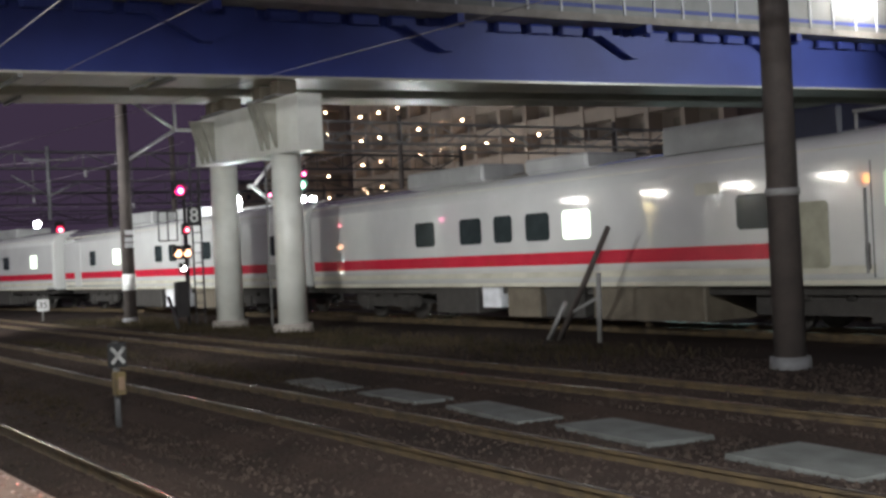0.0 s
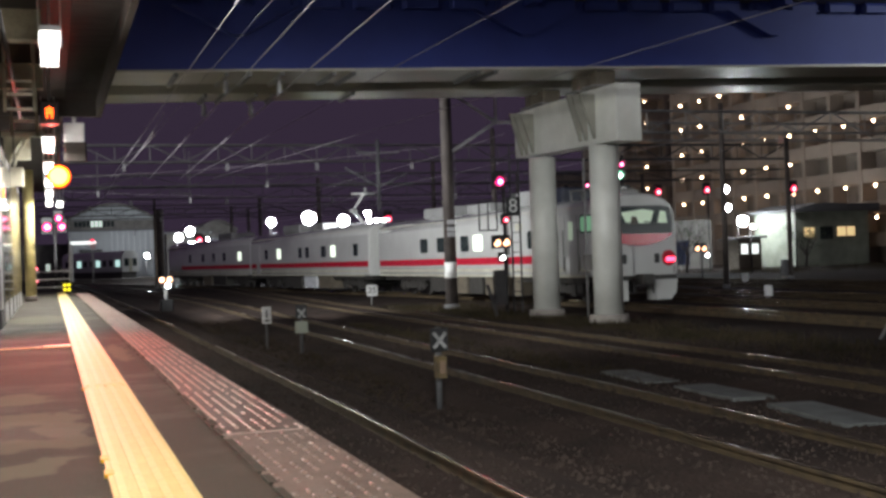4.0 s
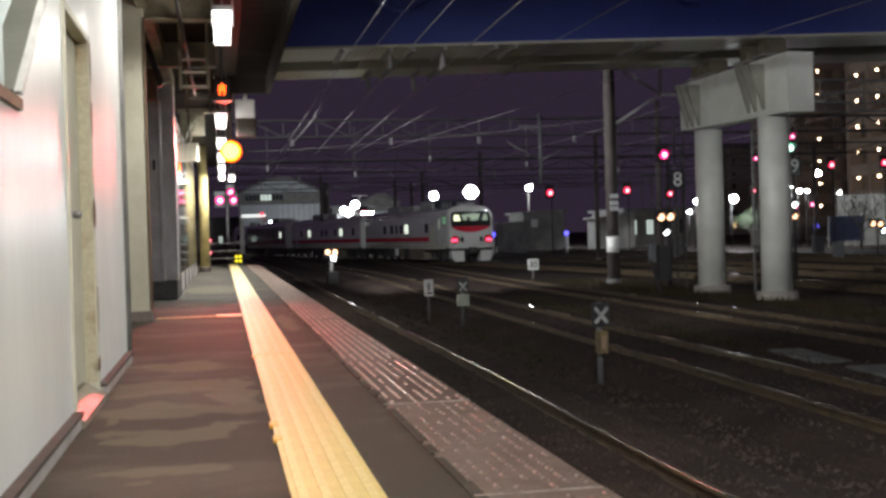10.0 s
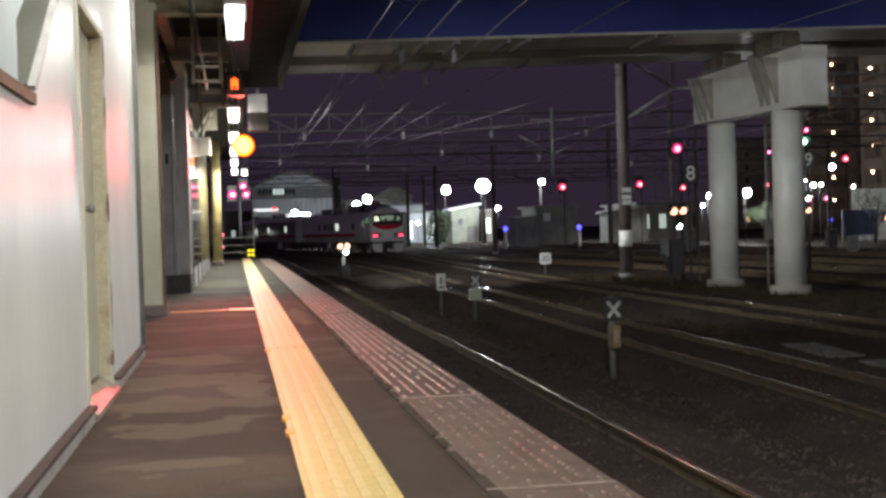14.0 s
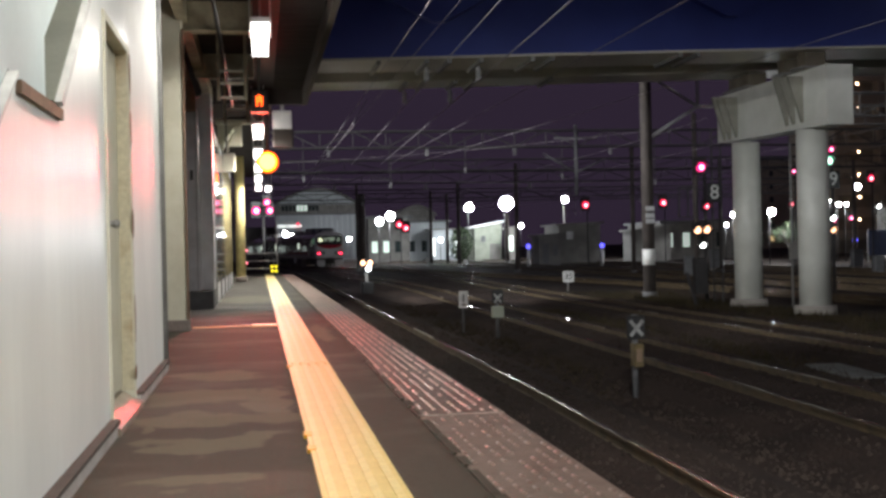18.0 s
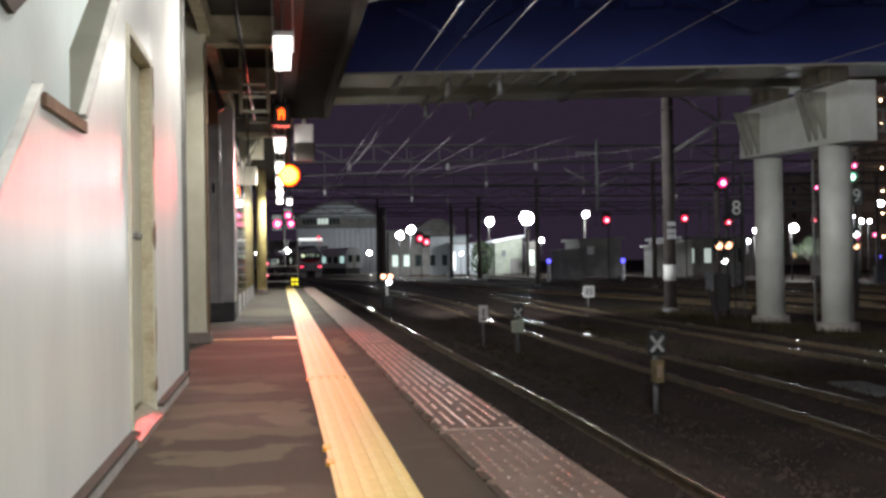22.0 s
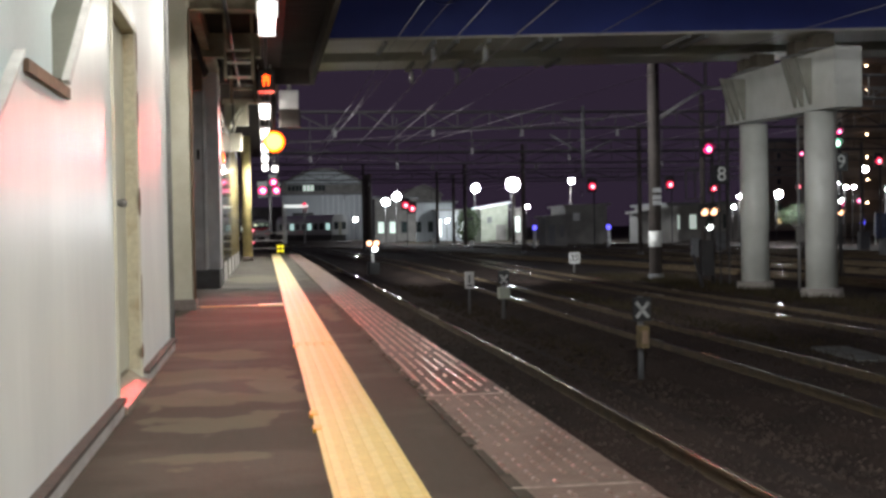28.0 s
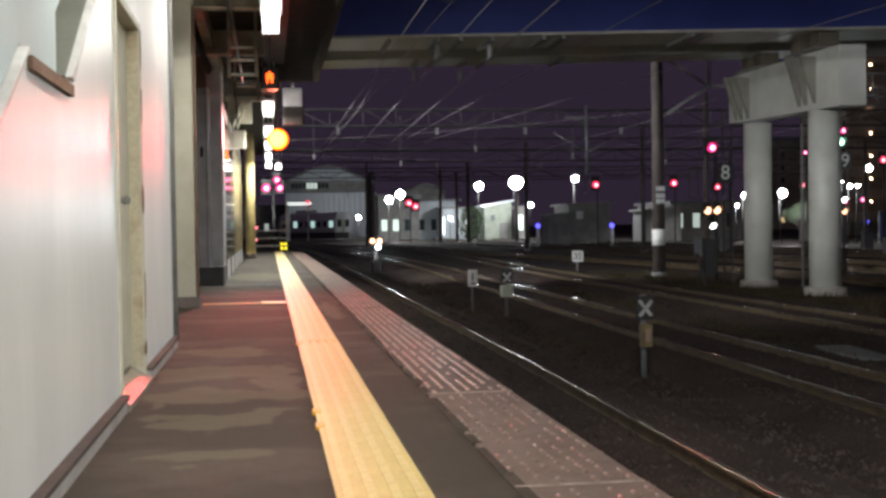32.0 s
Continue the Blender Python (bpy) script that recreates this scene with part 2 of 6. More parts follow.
M["shed"] = mat("shed_cladding", (0.36, 0.385, 0.40), 0.6, col2=(0.30, 0.32, 0.335), scale=0.5, fine=0.06, stretch=(4, 4, 0.3))
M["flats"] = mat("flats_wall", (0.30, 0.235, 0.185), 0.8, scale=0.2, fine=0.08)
# the wall colour again, darkened for the shade behind the balconies
M["flats_shade"] = mat("flats_recess_shade", (0.20, 0.16, 0.13), 0.85, scale=0.4, fine=0.1)
M["patch"] = mat("trough_cover", (0.085, 0.090, 0.086), 0.75, col2=(0.045, 0.047, 0.044), scale=3, fine=0.2, bump=0.2)
M["yellow_box"] = mat("yellow_point_box", (0.12, 0.085, 0.03), 0.6, col2=(0.06, 0.042, 0.02), scale=9, fine=0.15)
G = {
    "tube": glow("fluorescent", (1.0, 0.97, 0.90), 8.0),
    "white": glow("flood_white", (0.90, 0.97, 1.0), 110.0),
    "cool": glow("small_white", (0.93, 0.98, 0.95), 9.0),
    "warm": glow("warm_lamp", (1.0, 0.50, 0.28), 3.0),
    "flat": glow("balcony_lamp", (1.0, 0.66, 0.42), 17.0),
    "red": glow("signal_red", (1.0, 0.015, 0.085), 1.2),
    "pink": glow("signal_pink", (1.0, 0.02, 0.20), 1.3),
    "orange": glow("warning_orange", (1.0, 0.04, 0.005), 1.5),
    "orange_mid": glow("warning_mid", (1.0, 0.24, 0.010), 3.0),
    "orange_core": glow("warning_core", (1.0, 0.50, 0.06), 7.0),
    "dim": glow("dim_window", (0.85, 1.0, 0.9), 0.32),
    "led": glow("led_orange", (1.0, 0.10, 0.01), 4.0),
    "green": glow("signal_green", (0.30, 1.0, 0.60), 1.5),
    "green_core": glow("green_core", (0.8, 1.0, 0.9), 5.0),
    "red_core": glow("red_core", (1.0, 0.30, 0.36), 4.0),
    "pink_core": glow("pink_core", (1.0, 0.35, 0.60), 4.0),
    "blue": glow("signal_blue", (0.11, 0.10, 1.0), 2.2),
    "yellow": glow("reflector_yellow", (1.0, 0.85, 0.02), 1.1),
    "carriage": glow("carriage_window", (0.62, 0.95, 0.90), 0.55),
    "warm_room": glow("warm_room", (1.0, 0.72, 0.35), 0.45),
    "shop": glow("lit_window", (0.92, 0.98, 0.95), 0.8),
    "beam": glow("head_lamp", (1.0, 0.92, 0.75), 260.0),
    "spot": glow("roof_spot", (0.92, 0.97, 1.0), 45.0),
    "tail": glow("tail_red", (1.0, 0.06, 0.14), 3.2),
}


# ---------------------------------------------------------------- mesh helpers
def bm_new():
    return bmesh.new()


def box(bm, x0, x1, y0, y1, z0, z1, m=None):
    c = [(x, y, z) for z in (z0, z1) for y in (y0, y1) for x in (x0, x1)]
    v = [bm.verts.new(m @ Vector(p) if m else p) for p in c]
    for f in ((0, 2, 3, 1), (4, 5, 7, 6), (0, 1, 5, 4), (2, 6, 7, 3), (0, 4, 6, 2), (1, 3, 7, 5)):
        bm.faces.new([v[i] for i in f])
    return bm


def rbox(bm, x0, x1, y0, y1, z0, z1, r=0.02):
    """A box with its upright and top edges bevelled."""
    ring = lambda d, z: [bm.verts.new(p) for p in ((x0 + d, y0 + r, z), (x0 + r, y0 + d, z), (x1 - r, y0 + d, z), (x1 - d, y0 + r, z), (x1 - d, y1 - r, z), (x1 - r, y1 - d, z), (x0 + r, y1 - d, z), (x0 + d, y1 - r, z))]
    rings = [ring(0, z0), ring(0, z1 - r), ring(r * 0.6, z1)]
    for a, b in zip(rings, rings[1:]):
        for i in range(8):
            bm.faces.new((a[i], a[(i + 1) % 8], b[(i + 1) % 8], b[i]))
    bm.faces.new(rings[-1]), bm.faces.new(rings[0][::-1])
    return bm


def rod(bm, a, b, r0, r1=None, n=10, caps=True):
    a, b = Vector(a), Vector(b)
    r1 = r0 if r1 is None else r1
    z = (b - a).normalized()
    x = z.cross(Vector((0, 0, 1)) if abs(z.z) < 0.9 else Vector((1, 0, 0))).normalized()
    y = z.cross(x)
    ra, rb = ([bm.verts.new(p + (x * math.cos(i * math.tau / n) + y * math.sin(i * math.tau / n)) * r) for i in range(n)] for p, r in ((a, r0), (b, r1)))
    for i in range(n):
        f = bm.faces.new((ra[i], ra[(i + 1) % n], rb[(i + 1) % n], rb[i]))
        f.smooth = n > 6
    if caps:
        bm.faces.new(ra[::-1]), bm.faces.new(rb)
    return bm


def lathe(bm, at, rows, n=16, axis="z"):
    """Rings of (radius, height) round an axis through at."""
    at = Vector(at)
    rings = []
    for r, h in rows:
        ring = []
        for i in range(n):
            c, s = math.cos(i * math.tau / n) * r, math.sin(i * math.tau / n) * r
            ring.append(bm.verts.new(at + Vector({"z": (c, s, h), "y": (c, h, s), "x": (h, c, s)}[axis])))
        rings.append(ring)
    for a, b in zip(rings, rings[1:]):
        for i in range(n):
            bm.faces.new((a[i], a[(i + 1) % n], b[(i + 1) % n], b[i])).smooth = True
    bm.faces.new(rings[0][::-1]), bm.faces.new(rings[-1])
    return bm


def ball(bm, at, r, n=10):
    return lathe(bm, at, [(max(0.001, r * math.sin(k * math.pi / 6)), -r * math.cos(k * math.pi / 6)) for k in range(7)], n)


def prism(bm, pts, axis, d0, d1):
    """An outline of 2D points pushed along an axis from d0 to d1."""
    def place(p, d):
        return {"x": (d, p[0], p[1]), "y": (p[0], d, p[1]), "z": (p[0], p[1], d)}[axis]
    a, b = ([bm.verts.new(place(p, d)) for p in pts] for d in (d0, d1))
    k = len(pts)
    for i in range(k):
        bm.faces.new((a[i], a[(i + 1) % k], b[(i + 1) % k], b[i]))
    bm.faces.new(a[::-1]), bm.faces.new(b)
    return bm


def finish(bm):
    bmesh.ops.recalc_face_normals(bm, faces=bm.faces)
    return bm


def mesh_of(name, bm, material):
    finish(bm)
    me = bpy.data.meshes.new(name)
    bm.to_mesh(me)
    bm.free()
    me.materials.append(material)
    return me


def part(name, bm, material, parent=None, label=""):
    ob = new(name, mesh_of(name, bm, material))
    if parent:
        ob.parent = parent
    return tagged(ob, label)


def thing(name, label, category, group="", kind="", at=(0, 0, 0)):
    ob = new(name)
    ob.location = at
    return tagged(ob, label, category, group, kind)


def one(name, bm, material, label, category, group="", kind=""):
    return tagged(part(name, bm, material), label, category, group, kind)


def lettering(text, size, at, rot, material, parent, name="lettering"):
    cu = bpy.data.curves.new(name, "FONT")
    cu.body, cu.size, cu.extrude, cu.align_x, cu.align_y = text, size, 0.003, "CENTER", "CENTER"
    tmp = bpy.data.objects.new(name, cu)
    scene.collection.objects.link(tmp)
    bpy.context.view_layer.update()
    me = bpy.data.meshes.new_from_object(tmp.evaluated_get(bpy.context.evaluated_depsgraph_get()))
    bpy.data.objects.remove(tmp)
    me.materials.clear()
    me.materials.append(material)
    ob = new(name, me)
    ob.parent = parent
    ob.matrix_basis = pose(*at, *rot)
    return ob


def lamp(name, kind, at, energy, col, size=0.3, target=None, angle=None, blend=0.6):
    d = bpy.data.lights.new(name, kind)
    d.energy, d.color = energy, col
    if kind == "AREA":
        d.shape, d.size, d.size_y = "RECTANGLE", size[0], size[1]
    else:
        d.shadow_soft_size = size
    if kind == "SPOT":
        d.spot_size, d.spot_blend = radians(angle), blend
    ob = new(name, d)
    ob.matrix_basis = look(at, target) if target else pose(*at)
    return ob


# ---------------------------------------------------------------- lights
COOL, WARM, FLOOD = (0.93, 0.97, 1.0), (1.0, 0.965, 0.88), (0.97, 1.0, 1.0)
LAMP_Y = (-28.0, -24.0, -20.0, -16.0, -12.0, -8.0, -4.0, 0.2, 4.2, 8.2, 12.0, 20.0, 24.6, 28.7, 33.0, 37.6)
for y in LAMP_Y:
    if y < 15:
        lamp("canopy_lamp_light", "POINT", (0.26, y, 2.80), 16 if y == 12.0 else 5 if y > -5 else 80, WARM, 0.26 if y == 12.0 or y < -5 else 0.14)
        if y > -5:
            lamp("canopy_lamp_down_light", "AREA", (0.05, y, 2.95), 14 if y == 8.2 else 28, WARM, (0.14, 1.15), (0.05, y + 0.0001, 0.0))
    else:
        lamp("canopy_lamp_down_light", "AREA", (0.03, y, 2.80), 85, WARM, (0.2, 1.2), (0.03, y + 0.0001, 0.0))
        lamp("canopy_lamp_light", "POINT", (0.03, y - 0.4, 2.74), 13, WARM, 0.05)
lamp("warning_lamp_light", "SPOT", (0.21, 22.9, 2.62), 1450, (1.0, 0.065, 0.05), 0.13, (-0.1, 9.0, 1.2), 35, 1.0)
# added, unseen flood from behind the camera, evens out the stair wall
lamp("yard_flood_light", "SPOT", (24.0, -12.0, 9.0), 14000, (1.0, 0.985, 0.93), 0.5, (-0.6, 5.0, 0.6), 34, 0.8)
lamp("stair_lamp_light", "POINT", (-1.9, 3.4, 3.0), 22, (0.86, 0.97, 1.0), 0.2)
# the three canopy floods are unseen, added to light train, pier and ground
lamp("fill_flood_light", "SPOT", (0.6, 17.0, 4.9), 3600, FLOOD, 0.06, (15.0, 27.0, 4.6), 84, 0.6)
lamp("fill_flood_light", "SPOT", (0.6, 0.5, 5.2), 4300, FLOOD, 0.06, (14.0, 15.0, 0.5), 90, 0.6)
lamp("yard_flood_light", "SPOT", (37.0, 13.0, 8.4), 3300, (0.95, 1.0, 1.0), 0.25, (31.0, 27.4, 7.0), 74, 0.7)
lamp("fill_flood_light", "SPOT", (-3.0, 38.0, 7.2), 14500, FLOOD, 0.35, (16.0, 56.0, 0.6), 104)
lamp("bridge_lamp_light", "POINT", (37.5, 25.6, 9.6), 150, (1.0, 0.93, 0.82), 0.3)
for x, y, z, w in ((32.5, 145.0, 6.5, 5200), (29.3, 158.5, 6.3, 1500), (35.2, 129.0, 6.1, 4500), (16.4, 148.6, 4.7, 2600), (41.9, 89.0, 3.2, 3000), (47.2, 109.0, 3.5, 1600)):
    lamp("yard_flood_light", "SPOT", (x, y, z), w, COOL, 0.4, (x, y + 0.001, 0.0), 164, 0.2)
lamp("yard_flood_light", "POINT", (56.8, 82.5, 5.4), 380, COOL, 0.4)
# added to light the second shed; no lamp fitting stands here
lamp("yard_flood_light", "POINT", (27.0, 185.0, 4.5), 1500, COOL, 0.4)
lamp("yard_flood_light", "POINT", (16.6, 212.5, 3.2), 3200, COOL, 0.5)

# ---------------------------------------------------------------- ground and tracks
bm = bm_new()
v = [bm.verts.new(p) for p in ((-2600, -2600, GROUND), (2600, -2600, GROUND), (2600, 2600, GROUND), (-2600, 2600, GROUND))]
bm.faces.new(v)
one("ground", bm, M["ballast"], "dark brown ballast ground of a railway yard at night", "ground", kind="structure")


def bend(*knots):
    """A smooth way across for each distance along the tracks."""
    ys, xs = [k[0] for k in knots], [k[1] for k in knots]

    def at(y):
        if y <= ys[0]:
            return xs[0]
        if y >= ys[-1]:
            return xs[-1] + (y - ys[-1]) * (xs[-1] - xs[-2]) / (ys[-1] - ys[-2])
        i = max(k for k in range(len(ys) - 1) if ys[k] <= y)
        slope = lambda k: (xs[min(k + 1, len(xs) - 1)] - xs[max(k - 1, 0)]) / (ys[min(k + 1, len(ys) - 1)] - ys[max(k - 1, 0)])
        h = ys[i + 1] - ys[i]
        u = (y - ys[i]) / h
        a, b = slope(i) * h, slope(i + 1) * h
        return (2 * u**3 - 3 * u * u + 1) * xs[i] + (u**3 - 2 * u * u + u) * a + (3 * u * u - 2 * u**3) * xs[i + 1] + (u**3 - u * u) * b
    return at


way_1 = bend((-40, 2.65), (7, 2.66), (10, 2.69), (14, 2.755), (18, 2.77), (60, 2.77), (90, 2.4), (130, 1.2), (200, -2.0))
way_2 = bend((-40, 6.12), (6, 6.19), (10, 6.30), (13, 6.40), (19, 6.5), (30, 6.70), (60, 7.0), (100, 5.2), (150, 3.6))
way_3 = bend((-40, 10.1), (8, 10.15), (16, 10.24), (25, 10.35), (45, 10.55), (70, 11.5), (120, 13.0), (200, 15.0))
way_t = bend((-60, 17.9), (30, 17.9), (40, 17.85), (46.5, 17.5), (52.5, 16.95), (64, 15.65), (75.3, 14.45), (86.7, 13.15), (97, 11.35), (106, 9.6), (112, 8.35), (118, 7.0), (124, 5.95), (130, 5.05), (149, 3.1), (170, 1.2), (190, -1.9), (215, -6.8), (300, -26))
way_5 = bend((-40, 21.9), (60, 21.9), (120, 20.5), (200, 18.0))
way_6 = bend((-40, 25.8), (60, 25.8), (140, 25.0), (200, 24.0))
way_7 = bend((-40, 31.0), (200, 31.0))
way_8 = bend((-40, 35.0), (200, 35.0))

RAIL_SECTION = ((-0.063, -0.15), (-0.063, -0.135), (-0.012, -0.118), (-0.012, -0.04), (-0.034, -0.03), (-0.034, -0.003), (0.034, -0.003), (0.034, -0.03), (0.012, -0.04), (0.012, -0.118), (0.063, -0.135), (0.063, -0.15))


def sweep(bm, way, off, section, z, y0, y1, step):
    last, y = None, y0
    k = len(section)
    while y <= y1 + 1e-6:
        x = way(y) + off
        ring = [bm.verts.new((x + a, y, z + b)) for a, b in section]
        if last:
            for i in range(k):
                bm.faces.new((last[i], last[(i + 1) % k], ring[(i + 1) % k], ring[i]))
        else:
            bm.faces.new(ring[::-1])
        last, y = ring, y + step
    bm.faces.new(last)
    return bm


def track(way, y0, y1, step, sleepers=0, label="", dark=False, bed=False):
    t = thing("railway_track", label, "track", "tracks of the yard", at=(0, 0, 0))
    for off in (-0.567, 0.567):
        r = part("rail", sweep(bm_new(), way, off, RAIL_SECTION, RAIL, y0, y1, step), M["rail_dark" if dark else "rust"], t, "dark rust brown rail" if dark else "rust brown rail")
        part("rail_head", sweep(bm_new(), way, off, ((-0.021, -0.004), (-0.016, 0.003), (0.016, 0.003), (0.021, -0.004)), RAIL, y0, y1, step), M["steel_top"], r, "worn bright running surface")
    if bed:
        for off, sec in ((0.0, ((-0.50, -0.2), (-0.47, -0.075), (0.47, -0.075), (0.50, -0.2))), (-0.98, ((-0.6, -0.2), (-0.2, -0.095), (0.33, -0.08), (0.345, -0.2))), (0.98, ((-0.345, -0.2), (-0.33, -0.08), (0.2, -0.095), (0.6, -0.2)))):
            part("ballast_bed", sweep(bm_new(), way, off, sec, RAIL, y0, y1, step), M["ballast"], t, "dirt packed ballast bed")
    if sleepers:
        me = mesh_of("sleeper", rbox(bm_new(), -1.0, 1.0, -0.11, 0.11, -0.14, 0.0, 0.015), M["sleeper"])
        for k in range(sleepers):
            y = y0 + 34 + k * 0.62
            s = new("sleeper", me)
            s.parent = t
            s.matrix_basis = pose(way(y) + random.uniform(-0.03, 0.03), y, RAIL - 0.170 + random.uniform(-0.012, 0.006), 0, 0, random.uniform(-1.2, 1.2))
    return t


track(way_1, -32, 208, 2.0, 90, "rusty platform track with polished rail heads", bed=True)
track(way_2, -32, 148, 2.0, 80, "rusty brown track in dark ballast", bed=True)
track(way_3, -32, 198, 2.0, 60, "rusty brown track in dark ballast", bed=True)
track(way_t, -58, 298, 2.0, 60, "track that curves away across the yard")
for w in (way_5, way_6, way_7, way_8):
    track(w, -32, 198, 10.0, 0, "far track with dull rails in ballast")


def stones(name, spots, label, material):
    """Loose broken stones, each a small dented wedge."""
    bm = bm_new()
    for x, y, z, s in spots:
        top = [bm.verts.new((x + s * random.uniform(0.3, 1) * math.cos(a), y + s * random.uniform(0.3, 1) * math.sin(a), z + s * random.uniform(-0.2, 0.2))) for a in (0, 1.6, 3.1, 4.7)]
        peak = bm.verts.new((x + s * random.uniform(-0.3, 0.3), y + s * random.uniform(-0.3, 0.3), z + s * random.uniform(0.45, 0.9)))
        for i in range(4):
            bm.faces.new((top[i], top[(i + 1) % 4], peak))
    return one(name, bm, material, label, "gravel", kind="stuff")


spots = []
for _ in range(50000):
    y = 2.5 + 26 * random.random() ** 1.9
    x = random.uniform(1.35, 14.5)
    d = min(abs(x - way_1(y)), abs(x - way_2(y)), abs(x - way_3(y)))
    if abs(d - 0.567) > 0.085:
        spots.append((x, y, RAIL - 0.085 if d < 0.5 else RAIL - 0.095 if d < 1.15 else GROUND, random.uniform(0.02, 0.055)))
stones("ballast_stones", spots, "dark broken ballast stones between the rails", M["stone"])


def tufts(name, spots, label):
    bm = bm_new()
    for x, y, n, h in spots:
        for _ in range(n):
            a = random.uniform(0, math.tau)
            px, py = x + random.gauss(0, 0.35), y + random.gauss(0, 0.6)
            dx, dy, hh = random.uniform(-0.12, 0.12), random.uniform(-0.12, 0.12), h * random.uniform(0.4, 1)
            w = 0.012
            q = [bm.verts.new(p) for p in ((px - w * math.cos(a), py - w * math.sin(a), GROUND), (px + w * math.cos(a), py + w * math.sin(a), GROUND), (px + dx, py + dy, GROUND + hh))]
            bm.faces.new(q)
    return one(name, bm, M["grass"], label, "grass", kind="stuff")


spots = []
for _ in range(170):
    y = random.uniform(14, 44)
    spots.append((random.gauss(13.6, 0.7), y, 40, 0.22))
for _ in range(60):
    spots.append((random.gauss(8.2, 0.45), random.uniform(15, 34), 40, 0.16))
for _ in range(40):
    spots.append((random.gauss(4.7, 0.5), random.uniform(14, 40), 30, 0.14))
tufts("dry_grass", spots, "thin dry grass between the tracks")

# concrete trough covers beside track two and three
for i, (x, y, w, l, a) in enumerate(((8.15, 6.30, 0.95, 1.45, 4), (8.22, 8.75, 0.80, 1.75, 9), (8.28, 11.0, 0.62, 1.75, 7), (8.42, 13.4, 0.60, 1.75, 5), (8.42, 15.7, 0.56, 1.7, 4))):
    c = one("trough_cover", rbox(bm_new(), -w / 2, w / 2, -l / 2, l / 2, 0, 0.05, 0.02), M["patch"], "flat grey concrete trough cover sunk in the ballast", "cover", "trough covers")
    c.matrix_basis = pose(x, y, GROUND - 0.004 * i, 0.6 * (-1) ** i, 0.5, -a)

# ---------------------------------------------------------------- platform
EDGE, Y_END = 1.215, 43.6
platform = thing("platform", "asphalt station platform with a yellow tactile strip", "platform", kind="structure")
bm = bm_new()
box(bm, -7.0, 0.775, -32, Y_END, -0.45, -0.002)
part("surface", bm, M["asphalt"], platform, "dark grey asphalt with paler worn stains")
part("retaining_wall", box(bm_new(), -7.0, EDGE - 0.12, -32, Y_END, GROUND - 0.1, -0.455), M["concrete"], platform, "grey concrete platform wall")

# tactile strip: ribbed tiles 0.3 m wide
TX = 0.195


def tile_mesh(kind):
    bm = bm_new()
    rbox(bm, 0.0, 0.3, 0.0, 0.3, 0.0, 0.012, 0.0002)
    if kind == "bar":
        for k in range(4):
            x = 0.0375 + 0.075 * k
            rbox(bm, x - 0.017, x + 0.017, -0.0008, 0.3006, 0.011, 0.0150, 0.0032)
    else:
        for i in range(5):
            for j in range(5):
                x, y = 0.03 + 0.06 * i, 0.03 + 0.06 * j
                rbox(bm, x - 0.012, x + 0.012, y - 0.012, y + 0.012, 0.011, 0.0165, 0.005)
    me = mesh_of("tactile_tile", bm, M["tactile"])
    me.materials.append(M["tactile_light"])
    for p in me.polygons:
        if p.center.z > 0.0135:
            p.material_index = 1
    return me


part("tile_bed", box(bm_new(), TX + 0.001, TX + 0.299, -3.0, Y_END - 0.7, 0.0, 0.0105), M["tactile"], platform, "yellow mortar bed under the tiles")
bar_tile, dot_tile = tile_mesh("bar"), tile_mesh("dot")
y, k = -3.0, 0
while y < Y_END - 0.6:
    t = new("tactile_tile", dot_tile if k == 38 else bar_tile)
    t.parent = platform
    t.matrix_basis = pose(TX + random.uniform(-0.001, 0.001), y, 0.0)
    y, k = y + 0.3, k + 1
for y in (4.86, 5.25, 8.43):
    part("fresh_chip", rbox(bm_new(), TX - 0.012, TX + 0.03, y, y + 0.12, 0.0, 0.0155, 0.004), M["fresh_yellow"], platform, "fresh yellow paint on the tile edge")
# cross strip towards the column, worn pale
part("cross_tile", rbox(bm_new(), -0.10, 0.185, 13.25, 13.5, 0.0, 0.013, 0.004), M["tactile_light"], platform, "worn pale tactile tile")
part("cross_joint", box(bm_new(), -0.76, -0.11, 13.34, 13.42, 0.0, 0.005), M["tactile_light"], platform, "pale painted line")

# paved edge: slabs with raised dashes
bm = bm_new()
rbox(bm, 0.0, 0.435, 0.006, 2.116, -0.45, 0.006, 0.012)
edge_slab = mesh_of("edge_slab", bm, M["slab"])
worn_slab = edge_slab.copy()
worn_slab.materials[0] = M["slab_worn"]


def dash(bm, x, y, l, h):
    """One low rounded bar with tapered ends."""
    rings = []
    for v, s in ((-l, 0.35), (-l * 0.86, 1.0), (l * 0.86, 1.0), (l, 0.35)):
        rings.append([bm.verts.new((x + 0.0105 * s * u, y + v, 0.0055 + (h - 0.0055) * s * w)) for u, w in ((-1, 0), (-0.82, 0.45), (-0.45, 0.85), (0, 1), (0.45, 0.85), (0.82, 0.45), (1, 0))])
    for a, b in zip(rings, rings[1:]):
        for i in range(6):
            bm.faces.new((a[i], a[i + 1], b[i + 1], b[i])).smooth = True
    bm.faces.new(rings[0]), bm.faces.new(rings[-1])


def dash_mesh(worn):
    bm = bm_new()
    for i in range(7):
        for j in range(19):
            x, y = 0.036 + i * 0.0605, 0.06 + j * 0.108 + (0.054 if i % 2 else 0)
            if y + 0.06 < 2.1 and random.random() > worn:
                l, h = random.uniform(0.026, 0.034), random.uniform(0.0125, 0.0155)
                dash(bm, x, y, l, h)
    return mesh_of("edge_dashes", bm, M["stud"])


